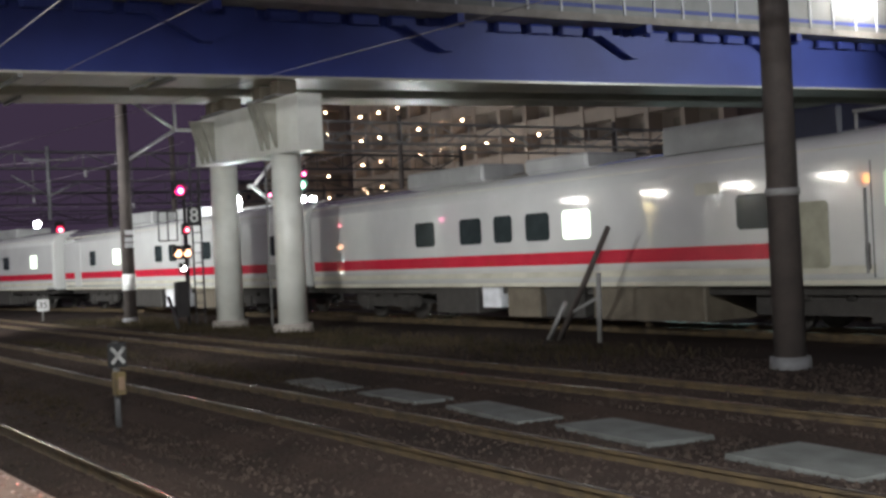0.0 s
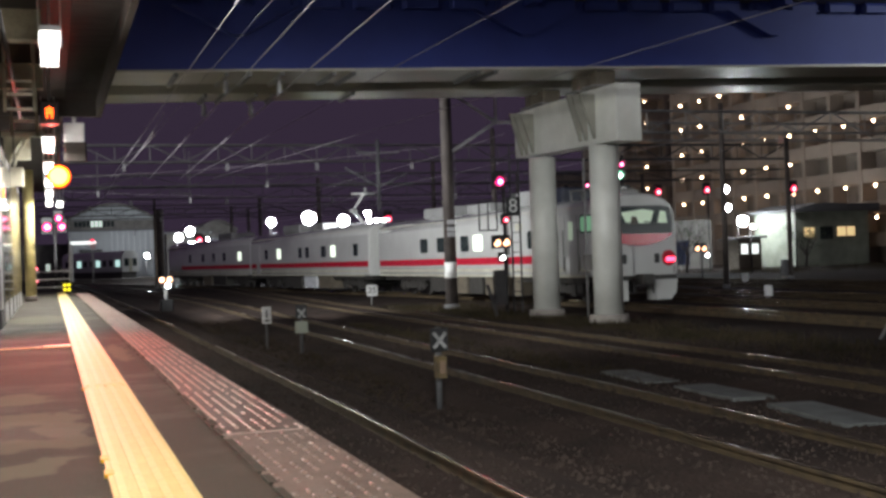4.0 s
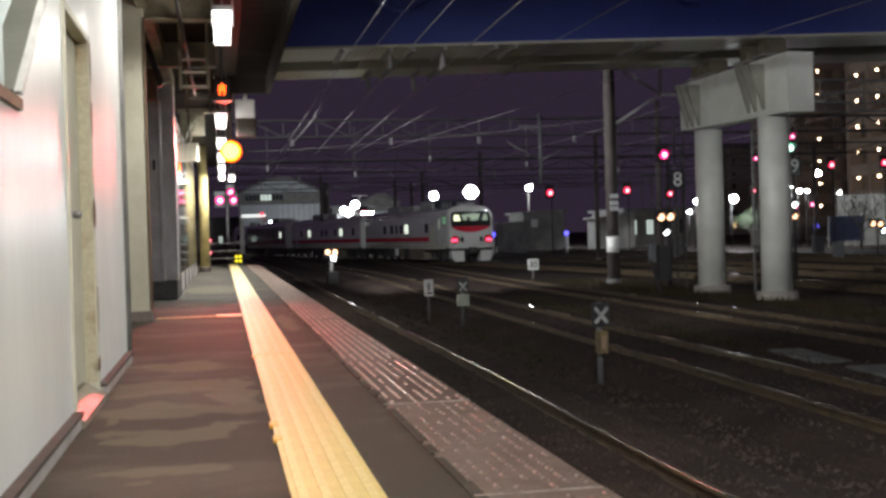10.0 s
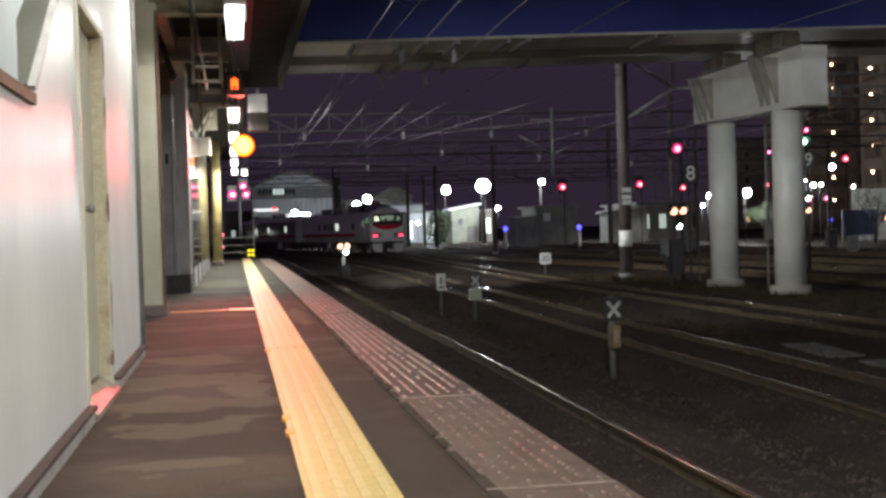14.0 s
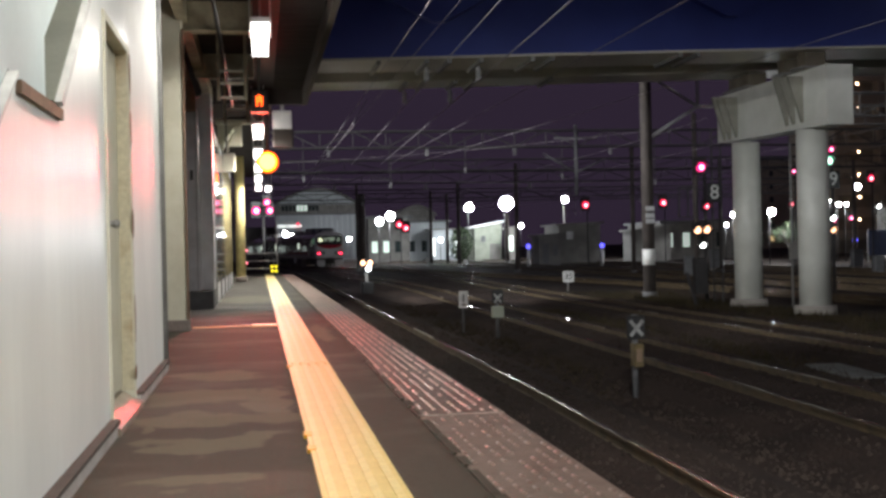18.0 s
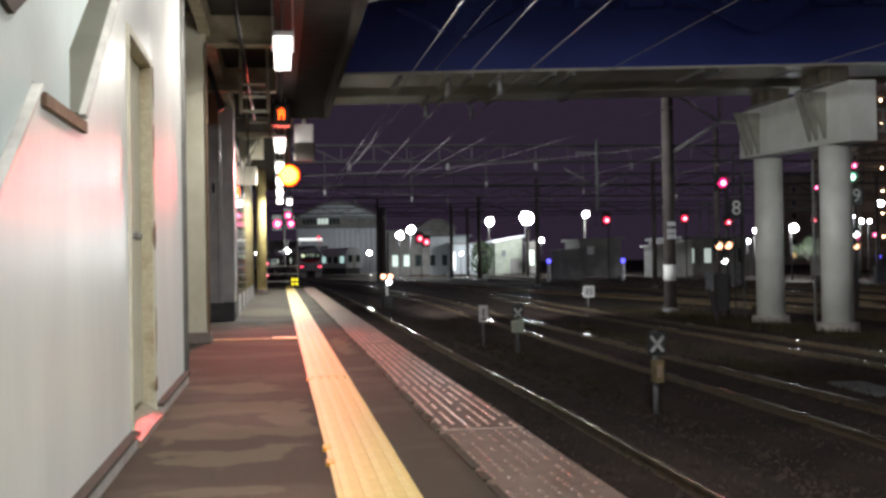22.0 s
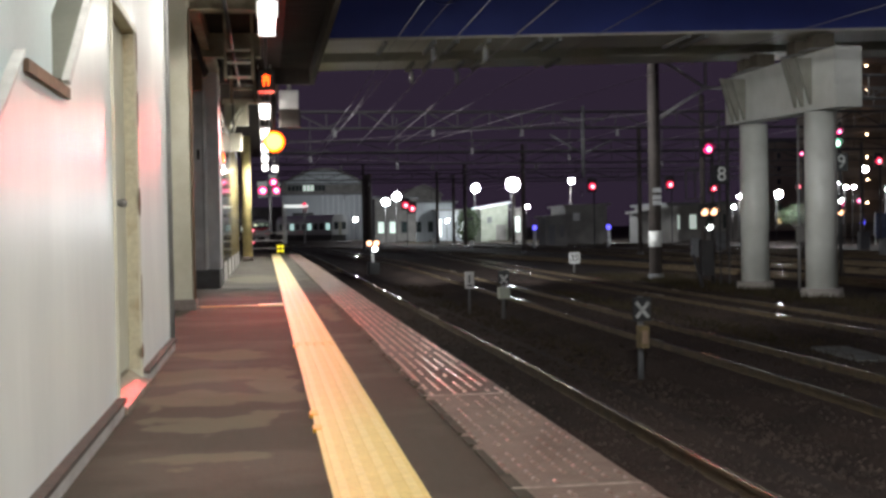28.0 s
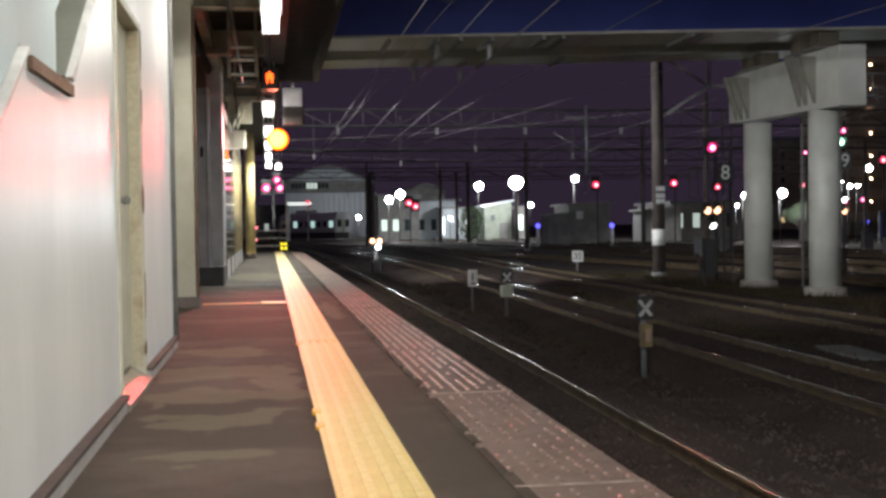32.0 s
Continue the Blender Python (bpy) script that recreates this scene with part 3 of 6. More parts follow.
dash_meshes = [dash_mesh(w) for w in (0.10, 0.18, 0.14, 0.35)]
dash_meshes[3].materials[0] = M["stud_worn"]
pale_joint = mesh_of("joint", rbox(bm_new(), -0.008, 0.428, -0.013, 0.011, -0.02, 0.0095, 0.003), M["joint_pale"])
joint_mesh = mesh_of("joint", box(bm_new(), 0.004, 0.431, -0.006, 0.006, -0.02, 0.003), M["concrete"])
for k in range(23):
    y = -4.85 + k * 2.12
    if y > Y_END - 2.2:
        break
    s = new("edge_slab", worn_slab if y < 5.0 else edge_slab)
    s.parent = platform
    s.matrix_basis = pose(0.78 + random.uniform(-0.004, 0.004), y, random.uniform(-0.003, 0.002))
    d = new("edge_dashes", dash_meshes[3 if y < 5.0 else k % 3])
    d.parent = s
    j = new("joint", pale_joint if 3.3 < y < 6.0 else joint_mesh)
    j.parent = s
# ragged asphalt lip against the slabs
bm = bm_new()
y = 2.0
while y < 30:
    w = random.uniform(0.004, 0.03)
    l = random.uniform(0.15, 0.5)
    box(bm, 0.765, 0.785 + w, y, y + l, -0.01, 0.0085)
    y += l + random.uniform(0.0, 0.12)
part("asphalt_lip", bm, M["asphalt"], platform, "ragged asphalt lip")

# ---------------------------------------------------------------- stair wall with a door
WX = -0.70
wall = thing("wall_stairs", "white painted wall beside a platform stair", "wall", kind="structure")
TH = 0.13
# outline in (y, z): the top follows the stair, with a landing, then rises to the canopy
D0, D1, DT, DB = 5.56, 6.62, 2.0, 0.06
left = [(1.2, 0.07), (D0, 0.07), (D0, 2.25), (4.31, 1.37), (3.57, 1.37), (3.03, 1.02), (1.2, -0.16 + 0.3)]
part("lower_panel", prism(bm_new(), left, "x", WX - TH, WX), M["white_wall"], wall, "glossy white painted panel")
over = [(D0 + 0.002, DT), (D1, DT), (D1, 2.973), (D0 + 0.002, 2.235)]
part("upper_panel", prism(bm_new(), over, "x", WX - TH, WX), M["white_wall"], wall)
part("end_panel", prism(bm_new(), [(D1 + 0.001, 0.07), (8.62, 0.07), (8.62, 3.636), (7.57, 3.636), (D1 + 0.001, 2.973)], "x", WX - TH, WX), M["end_wall"], wall, "satin white end panel")
part("end_corner", rod(bm_new(), (WX + 0.004, 8.635, 0.02), (WX + 0.004, 8.635, 3.636), 0.028, n=8), M["galv"], wall, "thin metal corner bead")
part("plinth", box(bm_new(), WX - TH, WX + 0.03, 1.2, D0 - 0.004, 0.0, 0.066), M["plinth"], wall, "scuffed pale plinth")
part("plinth", box(bm_new(), WX - TH, WX + 0.03, D1 + 0.004, 8.62, 0.0, 0.066), M["plinth"], wall, "scuffed pale plinth")
part("plinth_cap", box(bm_new(), WX + 0.002, WX + 0.045, 1.2, D0 - 0.004, 0.064, 0.082), M["cap"], wall, "scuffed dark brown edging")
part("plinth_cap", box(bm_new(), WX + 0.002, WX + 0.045, D1 + 0.004, 8.62, 0.064, 0.082), M["cap"], wall, "scuffed dark brown edging")
part("inner_wall", box(bm_new(), -2.9, -2.75, 0.5, 8.6, 0, 3.636), M["wall_blue"], wall, "pale bluish wall across the stair")
part("inner_panel", box(bm_new(), -1.02, -0.97, 2.4, 8.40, 0.0, 3.636), M["wall_blue"], wall, "smooth pale bluish panel inside the stair")
part("back_wall", box(bm_new(), -2.75, WX - TH - 0.002, 8.46, 8.62, 0, 3.636), M["wall_blue"], wall)
part("landing_sill", box(bm_new(), WX - TH, WX + 0.018, 3.57, 4.31, 1.335, 1.375), M["brown"], wall, "brown wooden sill")
part("slope_trim", prism(bm_new(), [(4.36, 1.395), (7.16, 3.37), (7.12, 3.39), (4.31, 1.405)], "x", WX - TH - 0.01, WX + 0.012), M["white_paint"], wall, "white edge trim")
part("slope_trim", prism(bm_new(), [(1.6, 0.11), (3.56, 1.385), (3.56, 1.40), (1.6, 0.14)], "x", WX - TH - 0.01, WX + 0.012), M["white_paint"], wall, "white edge trim")
inner = [(2.0, 0.41), (3.56, 1.41), (3.62, 1.377), (4.165, 1.377), (4.165, 1.61), (5.6, 2.52), (5.6, 3.1), (2.0, 3.1)]
part("landing_panel", prism(bm_new(), inner, "x", -0.80, -0.718), M["wall_blue"], wall, "smooth pale bluish panel above the landing")
part("hanging_board", prism(bm_new(), [(3.236, 1.537), (3.107, 1.556), (2.98, 1.78), (3.64, 1.78), (3.455, 1.636)], "x", -0.716, -0.700), M["cap"], wall, "dark corner of a hanging board")
# cap added over the slope, its dark colour is the shade there
cap = [(4.33, 1.375), (7.56, 3.63), (7.53, 3.665), (4.30, 1.41)]
part("slope_cap_shade", prism(bm_new(), cap, "x", WX - TH - 0.03, WX - 0.012), M["slope_cap_shade"], wall, "grey green cap with the stair slope's shade in its colour")
# stair flight behind the wall
stairs = thing("platform_stairs", "concrete stairs behind the white wall", "stairs", kind="structure")
for k in range(16):
    part("step", box(bm_new(), -2.74, -1.03, 1.7 + k * 0.28, 1.7 + (k + 1) * 0.28 + 0.02, 0.0, 0.17 * (k + 1) * 1.15), M["concrete"], stairs)

door = thing("door_1", "cream painted steel door with chipped rusty edges, closed", "door", kind="structure")
part("leaf", box(bm_new(), WX - 0.11, WX - 0.06, D0 + 0.05, D1 - 0.05, DB + 0.06, DT - 0.04), M["cream"], door, "cream door leaf set back in the wall")
part("frame_side", rbox(bm_new(), WX - 0.2, WX + 0.012, D0 + 0.002, D0 + 0.05, 0.03, DT, 0.006), M["cream"], door, "cream frame")
part("frame_side", rbox(bm_new(), WX - 0.2, WX + 0.012, D1 - 0.05, D1, 0.03, DT, 0.006), M["cream"], door, "cream frame")
part("frame_head", box(bm_new(), WX - 0.2, WX + 0.010, D0 + 0.052, D1 - 0.052, DT - 0.04, DT - 0.002), M["cream"], door, "cream frame")
part("threshold", prism(bm_new(), [(WX - 0.2, 0.0), (WX + 0.046, 0.0), (WX + 0.046, 0.03), (WX - 0.055, 0.098), (WX - 0.2, 0.10)], "y", D0 + 0.002, D1 - 0.002), M["worn_step"], door, "worn glossy threshold")
part("jamb_stain", box(bm_new(), WX - 0.058, WX + 0.002, D1 - 0.0525, D1 - 0.0505, 0.10, DT - 0.042), M["stain"], door, "rust stained jamb")
part("head_stain", box(bm_new(), WX - 0.058, WX + 0.004, D0 + 0.06, D1 - 0.06, DT - 0.043, DT - 0.0405), M["stain"], door, "rust stained head")
part("leaf_edge", box(bm_new(), WX - 0.058, WX - 0.048, D0 + 0.06, D0 + 0.17, DB + 0.06, DT - 0.05), M["cream"], door)
bm = bm_new()
rod(bm, (WX - 0.06, D0 + 0.24, 1.0), (WX + 0.01, D0 + 0.24, 1.0), 0.016)
lathe(bm, (WX + 0.005, D0 + 0.24, 1.0), [(0.008, -0.01), (0.02, 0.0), (0.021, 0.02), (0.012, 0.03)], 12, "x")
part("door_knob", bm, M["galv"], door, "dull metal knob")
for y, z, a, b in ((D1 - 0.03, 1.02, 0.05, 0.09), (D1 - 0.03, 1.55, 0.025, 0.12), (D1 - 0.03, 1.86, 0.03, 0.14), (D1 - 0.02, 0.5, 0.02, 0.16), (D1 - 0.03, 0.2, 0.05, 0.05)):
    pts = [(y + a * random.uniform(0.6, 1.1) * math.cos(q), z + b * random.uniform(0.6, 1.1) * math.sin(q)) for q in [i * math.tau / 9 for i in range(9)]]
    part("paint_chip", prism(bm_new(), pts, "x", WX + 0.0125, WX + 0.0145), M["chip"], door, "rusty chipped paint")

# underside of the near canopy
CEIL = 3.64
# ---------------------------------------------------------------- columns, cabinets, posts along the platform
col = thing("platform_column", "cream painted steel platform column with cables", "column")
bm = bm_new()
rbox(bm, -1.04, -0.78, 12.9, 13.18, 0.0, CEIL, 0.015)
part("shaft", bm, M["cream"], col)
part("base_band", rbox(bm_new(), -1.06, -0.76, 12.88, 13.2, 0.0, 0.12, 0.01), M["grime"], col, "grimy base")
for x in (-0.775, -1.045):
    part("edge_angle", box(bm_new(), x - 0.012, x + 0.012, 12.885, 12.91, 0.12, 3.3), M["brown"], col, "brown worn edge")
bm = bm_new()
for i in range(12):
    rod(bm, (-1.12 + 0.012 * math.sin(i), 12.88, 0.2 + i * 0.26), (-1.12 + 0.012 * math.sin(i + 1), 12.88, 0.2 + (i + 1) * 0.26), 0.012, n=6)
for z in (1.0, 1.6, 2.2, 2.6, 2.75):
    box(bm, -1.15, -1.07, 12.87, 12.9, z, z + 0.03)
part("cable", bm, M["dark"], col, "black cable with clips")

cab = thing("grey_cabinet", "tall pale grey cabinet standing on a dark plinth", "cabinet")
part("body", rbox(bm_new(), -1.08, -0.875, 17.8, 18.3, 0.28, 3.02, 0.02), M["grey_box"], cab)
part("rear_body", rbox(bm_new(), -1.06, -0.69, 18.302, 18.9, 0.28, 3.32, 0.02), M["grey_box"], cab, "taller rear half")
part("plinth", rbox(bm_new(), -1.05, -0.69, 17.82, 18.88, 0.0, 0.28, 0.01), M["grey_dark"], cab, "dark plinth")
part("seam", box(bm_new(), -0.92, -0.912, 17.793, 17.799, 0.3, 3.0), M["grey_dark"], cab)
part("plate", box(bm_new(), -1.00, -0.96, 17.79, 17.799, 1.95, 2.10), M["dark"], cab)
room = thing("waiting_room", "long glazed waiting room with metal frames", "kiosk", kind="structure")
part("wall", box(bm_new(), -3.2, -0.70, 19.0, 31.0, 0.0, 2.9), M["grey_box"], room)
for k in range(5):
    y = 19.4 + k * 2.3
    w = part("window", box(bm_new(), -0.698, -0.685, y - 0.04, y + 2.12, 0.35, 2.72), M["pane"], room, "smooth reflecting pane")
    part("frame_post", box(bm_new(), -0.699, -0.6835, y - 0.17, y - 0.045, 0.0, 2.9), M["galv"], room, "metal frame")
part("notice_lamp", box(bm_new(), -0.664, -0.635, 18.95, 19.05, 1.98, 2.12), G["led"], room, "small orange lamp")

post = thing("yellow_post", "yellow painted round canopy post", "post")
part("shaft", rod(bm_new(), (-0.52, 33.8, 0), (-0.52, 33.8, 3.6), 0.145, n=20), M["yellow_post"], post)
part("collar", rod(bm_new(), (-0.52, 33.8, 0), (-0.52, 33.8, 0.14), 0.165, n=20), M["grime"], post)
box_ = thing("junction_box", "small cream junction box on a bracket", "box")
part("body", rbox(bm_new(), -0.74, -0.44, 24.3, 24.6, 2.52, 2.90, 0.02), M["cream"], box_)
part("bracket", box(bm_new(), -0.64, -0.60, 24.40, 24.415, 2.90, 3.62), M["galv"], box_)
curve = [(-0.12, 3.63), (-0.30, 3.55), (-0.44, 3.34), (-0.56, 3.13), (-0.61, 2.90)]
for dx, yc in ((0.0, 24.36), (-0.13, 24.50)):
    bm = bm_new()
    for a, b in zip(curve, curve[1:]):
        rod(bm, (a[0] + dx, yc, a[1]), (b[0] + dx, yc, b[1]), 0.026, n=8)
    part("curved_arm", bm, M["cream"], box_, "curved cream pipe bracket")
part("backing_panel", rbox(bm_new(), -0.74, -0.30, 24.54, 24.58, 3.06, 3.58, 0.012), M["cream"], box_, "cream backing panel")

fence = thing("end_fence", "white pipe fence at the end of the platform", "fence")
for z in (0.22, 0.5, 0.78):
    part("rail", rod(bm_new(), (-0.5, 43.2, z), (0.66, 43.2, z), 0.025, n=8), M["white_paint"], fence)
for x in (-0.5, 0.66):
    part("fence_post", rod(bm_new(), (x, 43.2, -0.01), (x, 43.2, 0.95 if x < 0 else 1.95), 0.03, n=8), M["white_paint"], fence)
# reflectors, made to glow in place of the light they return
for i in range(2):
    for j in range(2):
        part("reflector", lathe(bm_new(), (0.47 + i * 0.14, 43.12, 0.12 + j * 0.16), [(0.055, 0.0), (0.055, 0.02), (0.03, 0.03)], 12, "y"), G["yellow"], fence, "yellow reflector, its shine given by emission")
part("marker_plate", box(bm_new(), 0.38, 0.70, 43.13, 43.16, 0.03, 0.37), M["black"], fence, "black marker plate")

# ---------------------------------------------------------------- canopy
canopy = tagged(part("ceiling", box(bm_new(), -7.0, 0.86, -32, 20.0, CEIL, CEIL + 0.12), M["roof"]), "dark ribbed platform canopy seen from below", "ceiling", kind="structure")
bm = bm_new()
for k in range(100):
    y = 10.0 + k * 0.1
    box(bm, 0.30, 0.84, y, y + 0.03, CEIL - 0.025, CEIL + 0.005)
box(bm, 0.80, 0.875, -32, 20.0, 3.36, CEIL + 0.14)
box(bm, -7.0, 0.875, 19.96, 20.06, 3.36, CEIL + 0.14)
one("canopy_ribs", bm, M["roof"], "dark ribbed canopy sheet and fascia", "canopy", kind="structure")
one("ceiling_far", box(bm_new(), -7.0, 0.30, 20.1, Y_END, 3.62, 3.75), M["roof"], "far canopy roof seen from below", "ceiling", kind="structure")
for y in (-14, -7, -1, 4, 8.9, 12.95, 16.4):
    b = thing("canopy_beam", "cream steel beam under the canopy", "beam", "canopy beams", kind="structure")
    part("flange", box(bm_new(), -4.0, -0.02 if y > 8 else 0.6, y, y + 0.2, 3.29, 3.31), M["beam"], b)
    part("web", box(bm_new(), -4.0, -0.02 if y > 8 else 0.6, y + 0.09, y + 0.11, 3.31, CEIL - 0.002), M["beam"], b)
one("canopy_purlin", box(bm_new(), -0.84, -0.72, 8.7, 19.9, 3.40, CEIL - 0.003), M["beam"], "long dull cream canopy purlin", "beam", kind="structure")
duct = thing("conduit_run", "dark cable conduit clipped under the canopy beams", "conduit")
part("pipe", rod(bm_new(), (-0.38, 9.2, 3.26), (-0.38, 19.8, 3.26), 0.022, n=8), M["dark"], duct)
for y in (9.0, 13.05, 16.5):
    part("clip", box(bm_new(), -0.42, -0.34, y, y + 0.06, 3.285, CEIL), M["dark"], duct)
bm = bm_new()
pts = [(-0.76 + 0.66 * (1 - math.cos(a)), 2.62 + 0.98 * math.sin(a)) for a in [i * math.pi / 16 for i in range(9)]]
for p, q in zip(pts, pts[1:]):
    rod(bm, (p[0], 24.5, p[1]), (q[0], 24.5, q[1]), 0.042, n=8)
box(bm, -0.80, -0.74, 24.45, 24.55, 2.595, 3.62)
box(bm, -0.84, -0.02, 24.42, 24.58, 3.52, 3.62)
one("canopy_brace", prism(bm_new(), [(-0.98, 3.60), (-0.90, 3.60), (-0.74, 3.02), (-0.80, 2.98)], "y", 16.2, 16.32), M["dark"], "dark diagonal brace under the canopy", "brace", kind="structure")
one("brown_board", box(bm_new(), -1.03, -0.85, 16.9, 16.96, 2.88, 3.55), M["brown"], "brown wooden board hanging under the canopy", "board")
for y in (14.9, 17.6):
    lad = thing("cable_ladder", "small cream cable ladder hanging under the canopy", "bracket", "cable ladders")
    for x in (-0.46, -0.12):
        part("stile", box(bm_new(), x - 0.02, x + 0.02, y, y + 0.04, 2.78, CEIL), M["beam"], lad)
    for z in (2.80, 2.98, 3.14):
        part("rung", box(bm_new(), -0.435, -0.145, y + 0.005, y + 0.035, z, z + 0.03), M["cream"], lad)
one("curved_bracket", bm, M["cream"], "curved cream canopy bracket on the post", "bracket", kind="structure")


def tube_lamp(y, z=2.97, length=1.2, x=0.06):
    """A hanging fitting with three bare tubes between wire guards."""
    top = CEIL if y < 19 else 3.62
    t = thing("canopy_lamp", "white fluorescent lamp hanging under the canopy", "lamp", "canopy lamps")
    part("housing", box(bm_new(), x - 0.09, x + 0.09, y, y + length, z + 0.12, z + 0.17), M["grey_box"], t)
    for dx in (-0.055, 0.002, 0.056):
        part("tube", rod(bm_new(), (x + dx, y - 0.01, z + 0.04), (x + dx, y + length, z + 0.04), 0.021, n=10), G["tube"], t, "glowing tube")
    for dx in (-0.10, 0.10):
        part("hanger", rod(bm_new(), (x + dx, y + 0.1, z - 0.02), (x + dx, y + 0.1, top), 0.008, n=6), M["white_paint"], t, "thin white hanger")
    part("end_plate", box(bm_new(), x - 0.09, x + 0.09, y + length, y + length + 0.03, z - 0.02, z + 0.17), M["grey_box"], t)
    part("stem", rod(bm_new(), (x, y + length / 2, z + 0.16), (x, y + length / 2, top), 0.015, n=6), M["galv"], t)
    return t


for y in LAMP_Y:
    tube_lamp(y - 0.6, 2.97 if y < 15 else 2.84, 1.2, 0.06 if y < 15 else 0.03)
tube_lamp(37.0, 2.80, 1.2, 0.34)
stair_lamp = thing("stair_lamp", "cool white tube lamp over the stair", "lamp")
part("tube", rod(bm_new(), (-1.8, 4.0, 3.1), (-1.8, 5.2, 3.1), 0.03, n=8), G["tube"], stair_lamp, "glowing tube")
part("housing", box(bm_new(), -1.88, -1.72, 3.95, 5.25, 3.14, CEIL), M["grey_box"], stair_lamp)
# LED departure board, dark with an orange character
led = thing("departure_sign", "dark hanging train sign with an orange character", "sign")
part("case", rbox(bm_new(), -0.07, 0.17, 16.0, 16.35, 2.77, 3.07, 0.02), M["black"], led)
bm = bm_new()
for x0, x1, z0, z1 in ((0.0, 0.10, 2.955, 2.97), (0.01, 0.03, 2.84, 2.96), (0.07, 0.09, 2.84, 2.96), (0.042, 0.06, 2.90, 3.0), (0.0, 0.10, 2.90, 2.915)):
    box(bm, x0, x1, 15.985, 15.998, z0, z1)
part("led_bars", bm, G["led"], led, "glowing orange bars")
part("hanger", rod(bm_new(), (0.05, 16.2, 3.07), (0.05, 16.2, CEIL), 0.02, n=6), M["galv"], led)
# orange warning lamp
warn = thing("warning_lamp", "glaring orange warning lamp under the canopy", "lamp")
part("case", lathe(bm_new(), (0.21, 23.35, 2.62), [(0.17, -0.20), (0.19, -0.18), (0.19, 0.0), (0.12, 0.10)], 18, "y"), M["black"], warn)
part("lens", lathe(bm_new(), (0.21, 23.15, 2.62), [(0.17, -0.03), (0.218, 0.0), (0.218, 0.02)], 24, "y"), G["orange"], warn, "glowing orange lens")
part("lens_ring", lathe(bm_new(), (0.205, 23.12, 2.62), [(0.12, -0.03), (0.205, 0.0), (0.205, 0.015)], 24, "y"), G["orange_mid"], warn, "brighter inner lens ring")
part("bulb", lathe(bm_new(), (0.20, 23.085, 2.62), [(0.08, -0.05), (0.12, -0.03), (0.16, 0.0)], 24, "y"), G["orange_core"], warn, "white-hot lamp core")
part("stem", rod(bm_new(), (0.21, 23.3, 2.78), (0.21, 23.3, 3.62), 0.025, n=8), M["galv"], warn)
wb = thing("white_sign_box", "plain white sign box at the canopy's end", "sign")
part("case", rbox(bm_new(), 0.28, 0.62, 20.3, 20.45, 2.98, 3.30, 0.02), M["sign_grey"], wb)
part("lower_case", rbox(bm_new(), 0.28, 0.64, 20.3, 20.5, 2.66, 2.975, 0.02), M["roof"], wb, "dull brown lower case")
part("arm", box(bm_new(), 0.42, 0.48, 20.05, 20.4, 3.3, 3.36), M["galv"], wb)

# unseen mast that carries the added wall fill
mast = thing("yard_floodlight", "unseen floodlight mast added to brighten the platform wall", "floodlight", "yard floodlights")
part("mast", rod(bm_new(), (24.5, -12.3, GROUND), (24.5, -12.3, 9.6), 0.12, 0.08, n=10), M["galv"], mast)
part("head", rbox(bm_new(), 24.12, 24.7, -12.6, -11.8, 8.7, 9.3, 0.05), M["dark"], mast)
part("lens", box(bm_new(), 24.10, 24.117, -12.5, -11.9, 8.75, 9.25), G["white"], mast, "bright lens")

mast = thing("yard_floodlight", "floodlight mast beside the far tracks lighting the bridge", "floodlight", "yard floodlights")
part("mast", rod(bm_new(), (37.6, 12.4, GROUND), (37.6, 12.4, 8.9), 0.12, 0.08, n=10), M["galv"], mast)
part("head", rbox(bm_new(), 37.1, 37.7, 12.3, 12.8, 8.1, 8.7, 0.05), M["dark"], mast)
part("lens", box(bm_new(), 37.15, 37.65, 12.803, 12.82, 8.15, 8.65), G["white"], mast, "bright lens")

# unseen fill floods added above the canopy, and the bridge's street lamp
f = thing("fill_floodlight", "unseen mast for an added fill light above the canopy roof", "floodlight", "roof floodlights")
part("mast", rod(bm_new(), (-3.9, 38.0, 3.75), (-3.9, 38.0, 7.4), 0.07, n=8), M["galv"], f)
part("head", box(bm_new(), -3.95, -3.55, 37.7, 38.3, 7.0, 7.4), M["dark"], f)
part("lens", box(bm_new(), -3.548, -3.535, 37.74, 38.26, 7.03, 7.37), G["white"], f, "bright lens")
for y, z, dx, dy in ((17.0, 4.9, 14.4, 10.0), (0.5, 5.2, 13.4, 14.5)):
    f = thing("fill_floodlight", "unseen hooded fill light added on the canopy edge", "floodlight", "roof floodlights")
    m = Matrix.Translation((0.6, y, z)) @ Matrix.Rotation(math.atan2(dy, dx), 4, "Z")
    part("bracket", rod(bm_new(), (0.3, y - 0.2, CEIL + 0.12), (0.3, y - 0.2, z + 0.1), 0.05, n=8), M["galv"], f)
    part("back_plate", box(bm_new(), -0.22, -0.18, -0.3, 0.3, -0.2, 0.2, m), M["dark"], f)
    part("hood", box(bm_new(), -0.18, 1.3, -1.4, 1.4, 0.03, 0.05, m), M["dark"], f, "long dark hood keeping the fill off the bridge girder")

# ---------------------------------------------------------------- road bridge over the tracks
Y0, Y1, ZB = 27.45, 32.75, 5.45
bridge = thing("road_bridge", "blue steel girder road bridge across the tracks", "bridge")
bridge.matrix_basis = Matrix.Translation((5.0, 0, ZB)) @ pose(0, 0, 0, 0, -1.6, 0) @ Matrix.Translation((-5.0, 0, -ZB))  # it climbs gently across the yard
X0, X1 = -60.0, 140.0
part("near_girder", box(bm_new(), X0, X1, Y0, Y0 + 0.10, ZB + 0.02, ZB + 1.75), M["girder_blue"], bridge, "deep blue web plate")
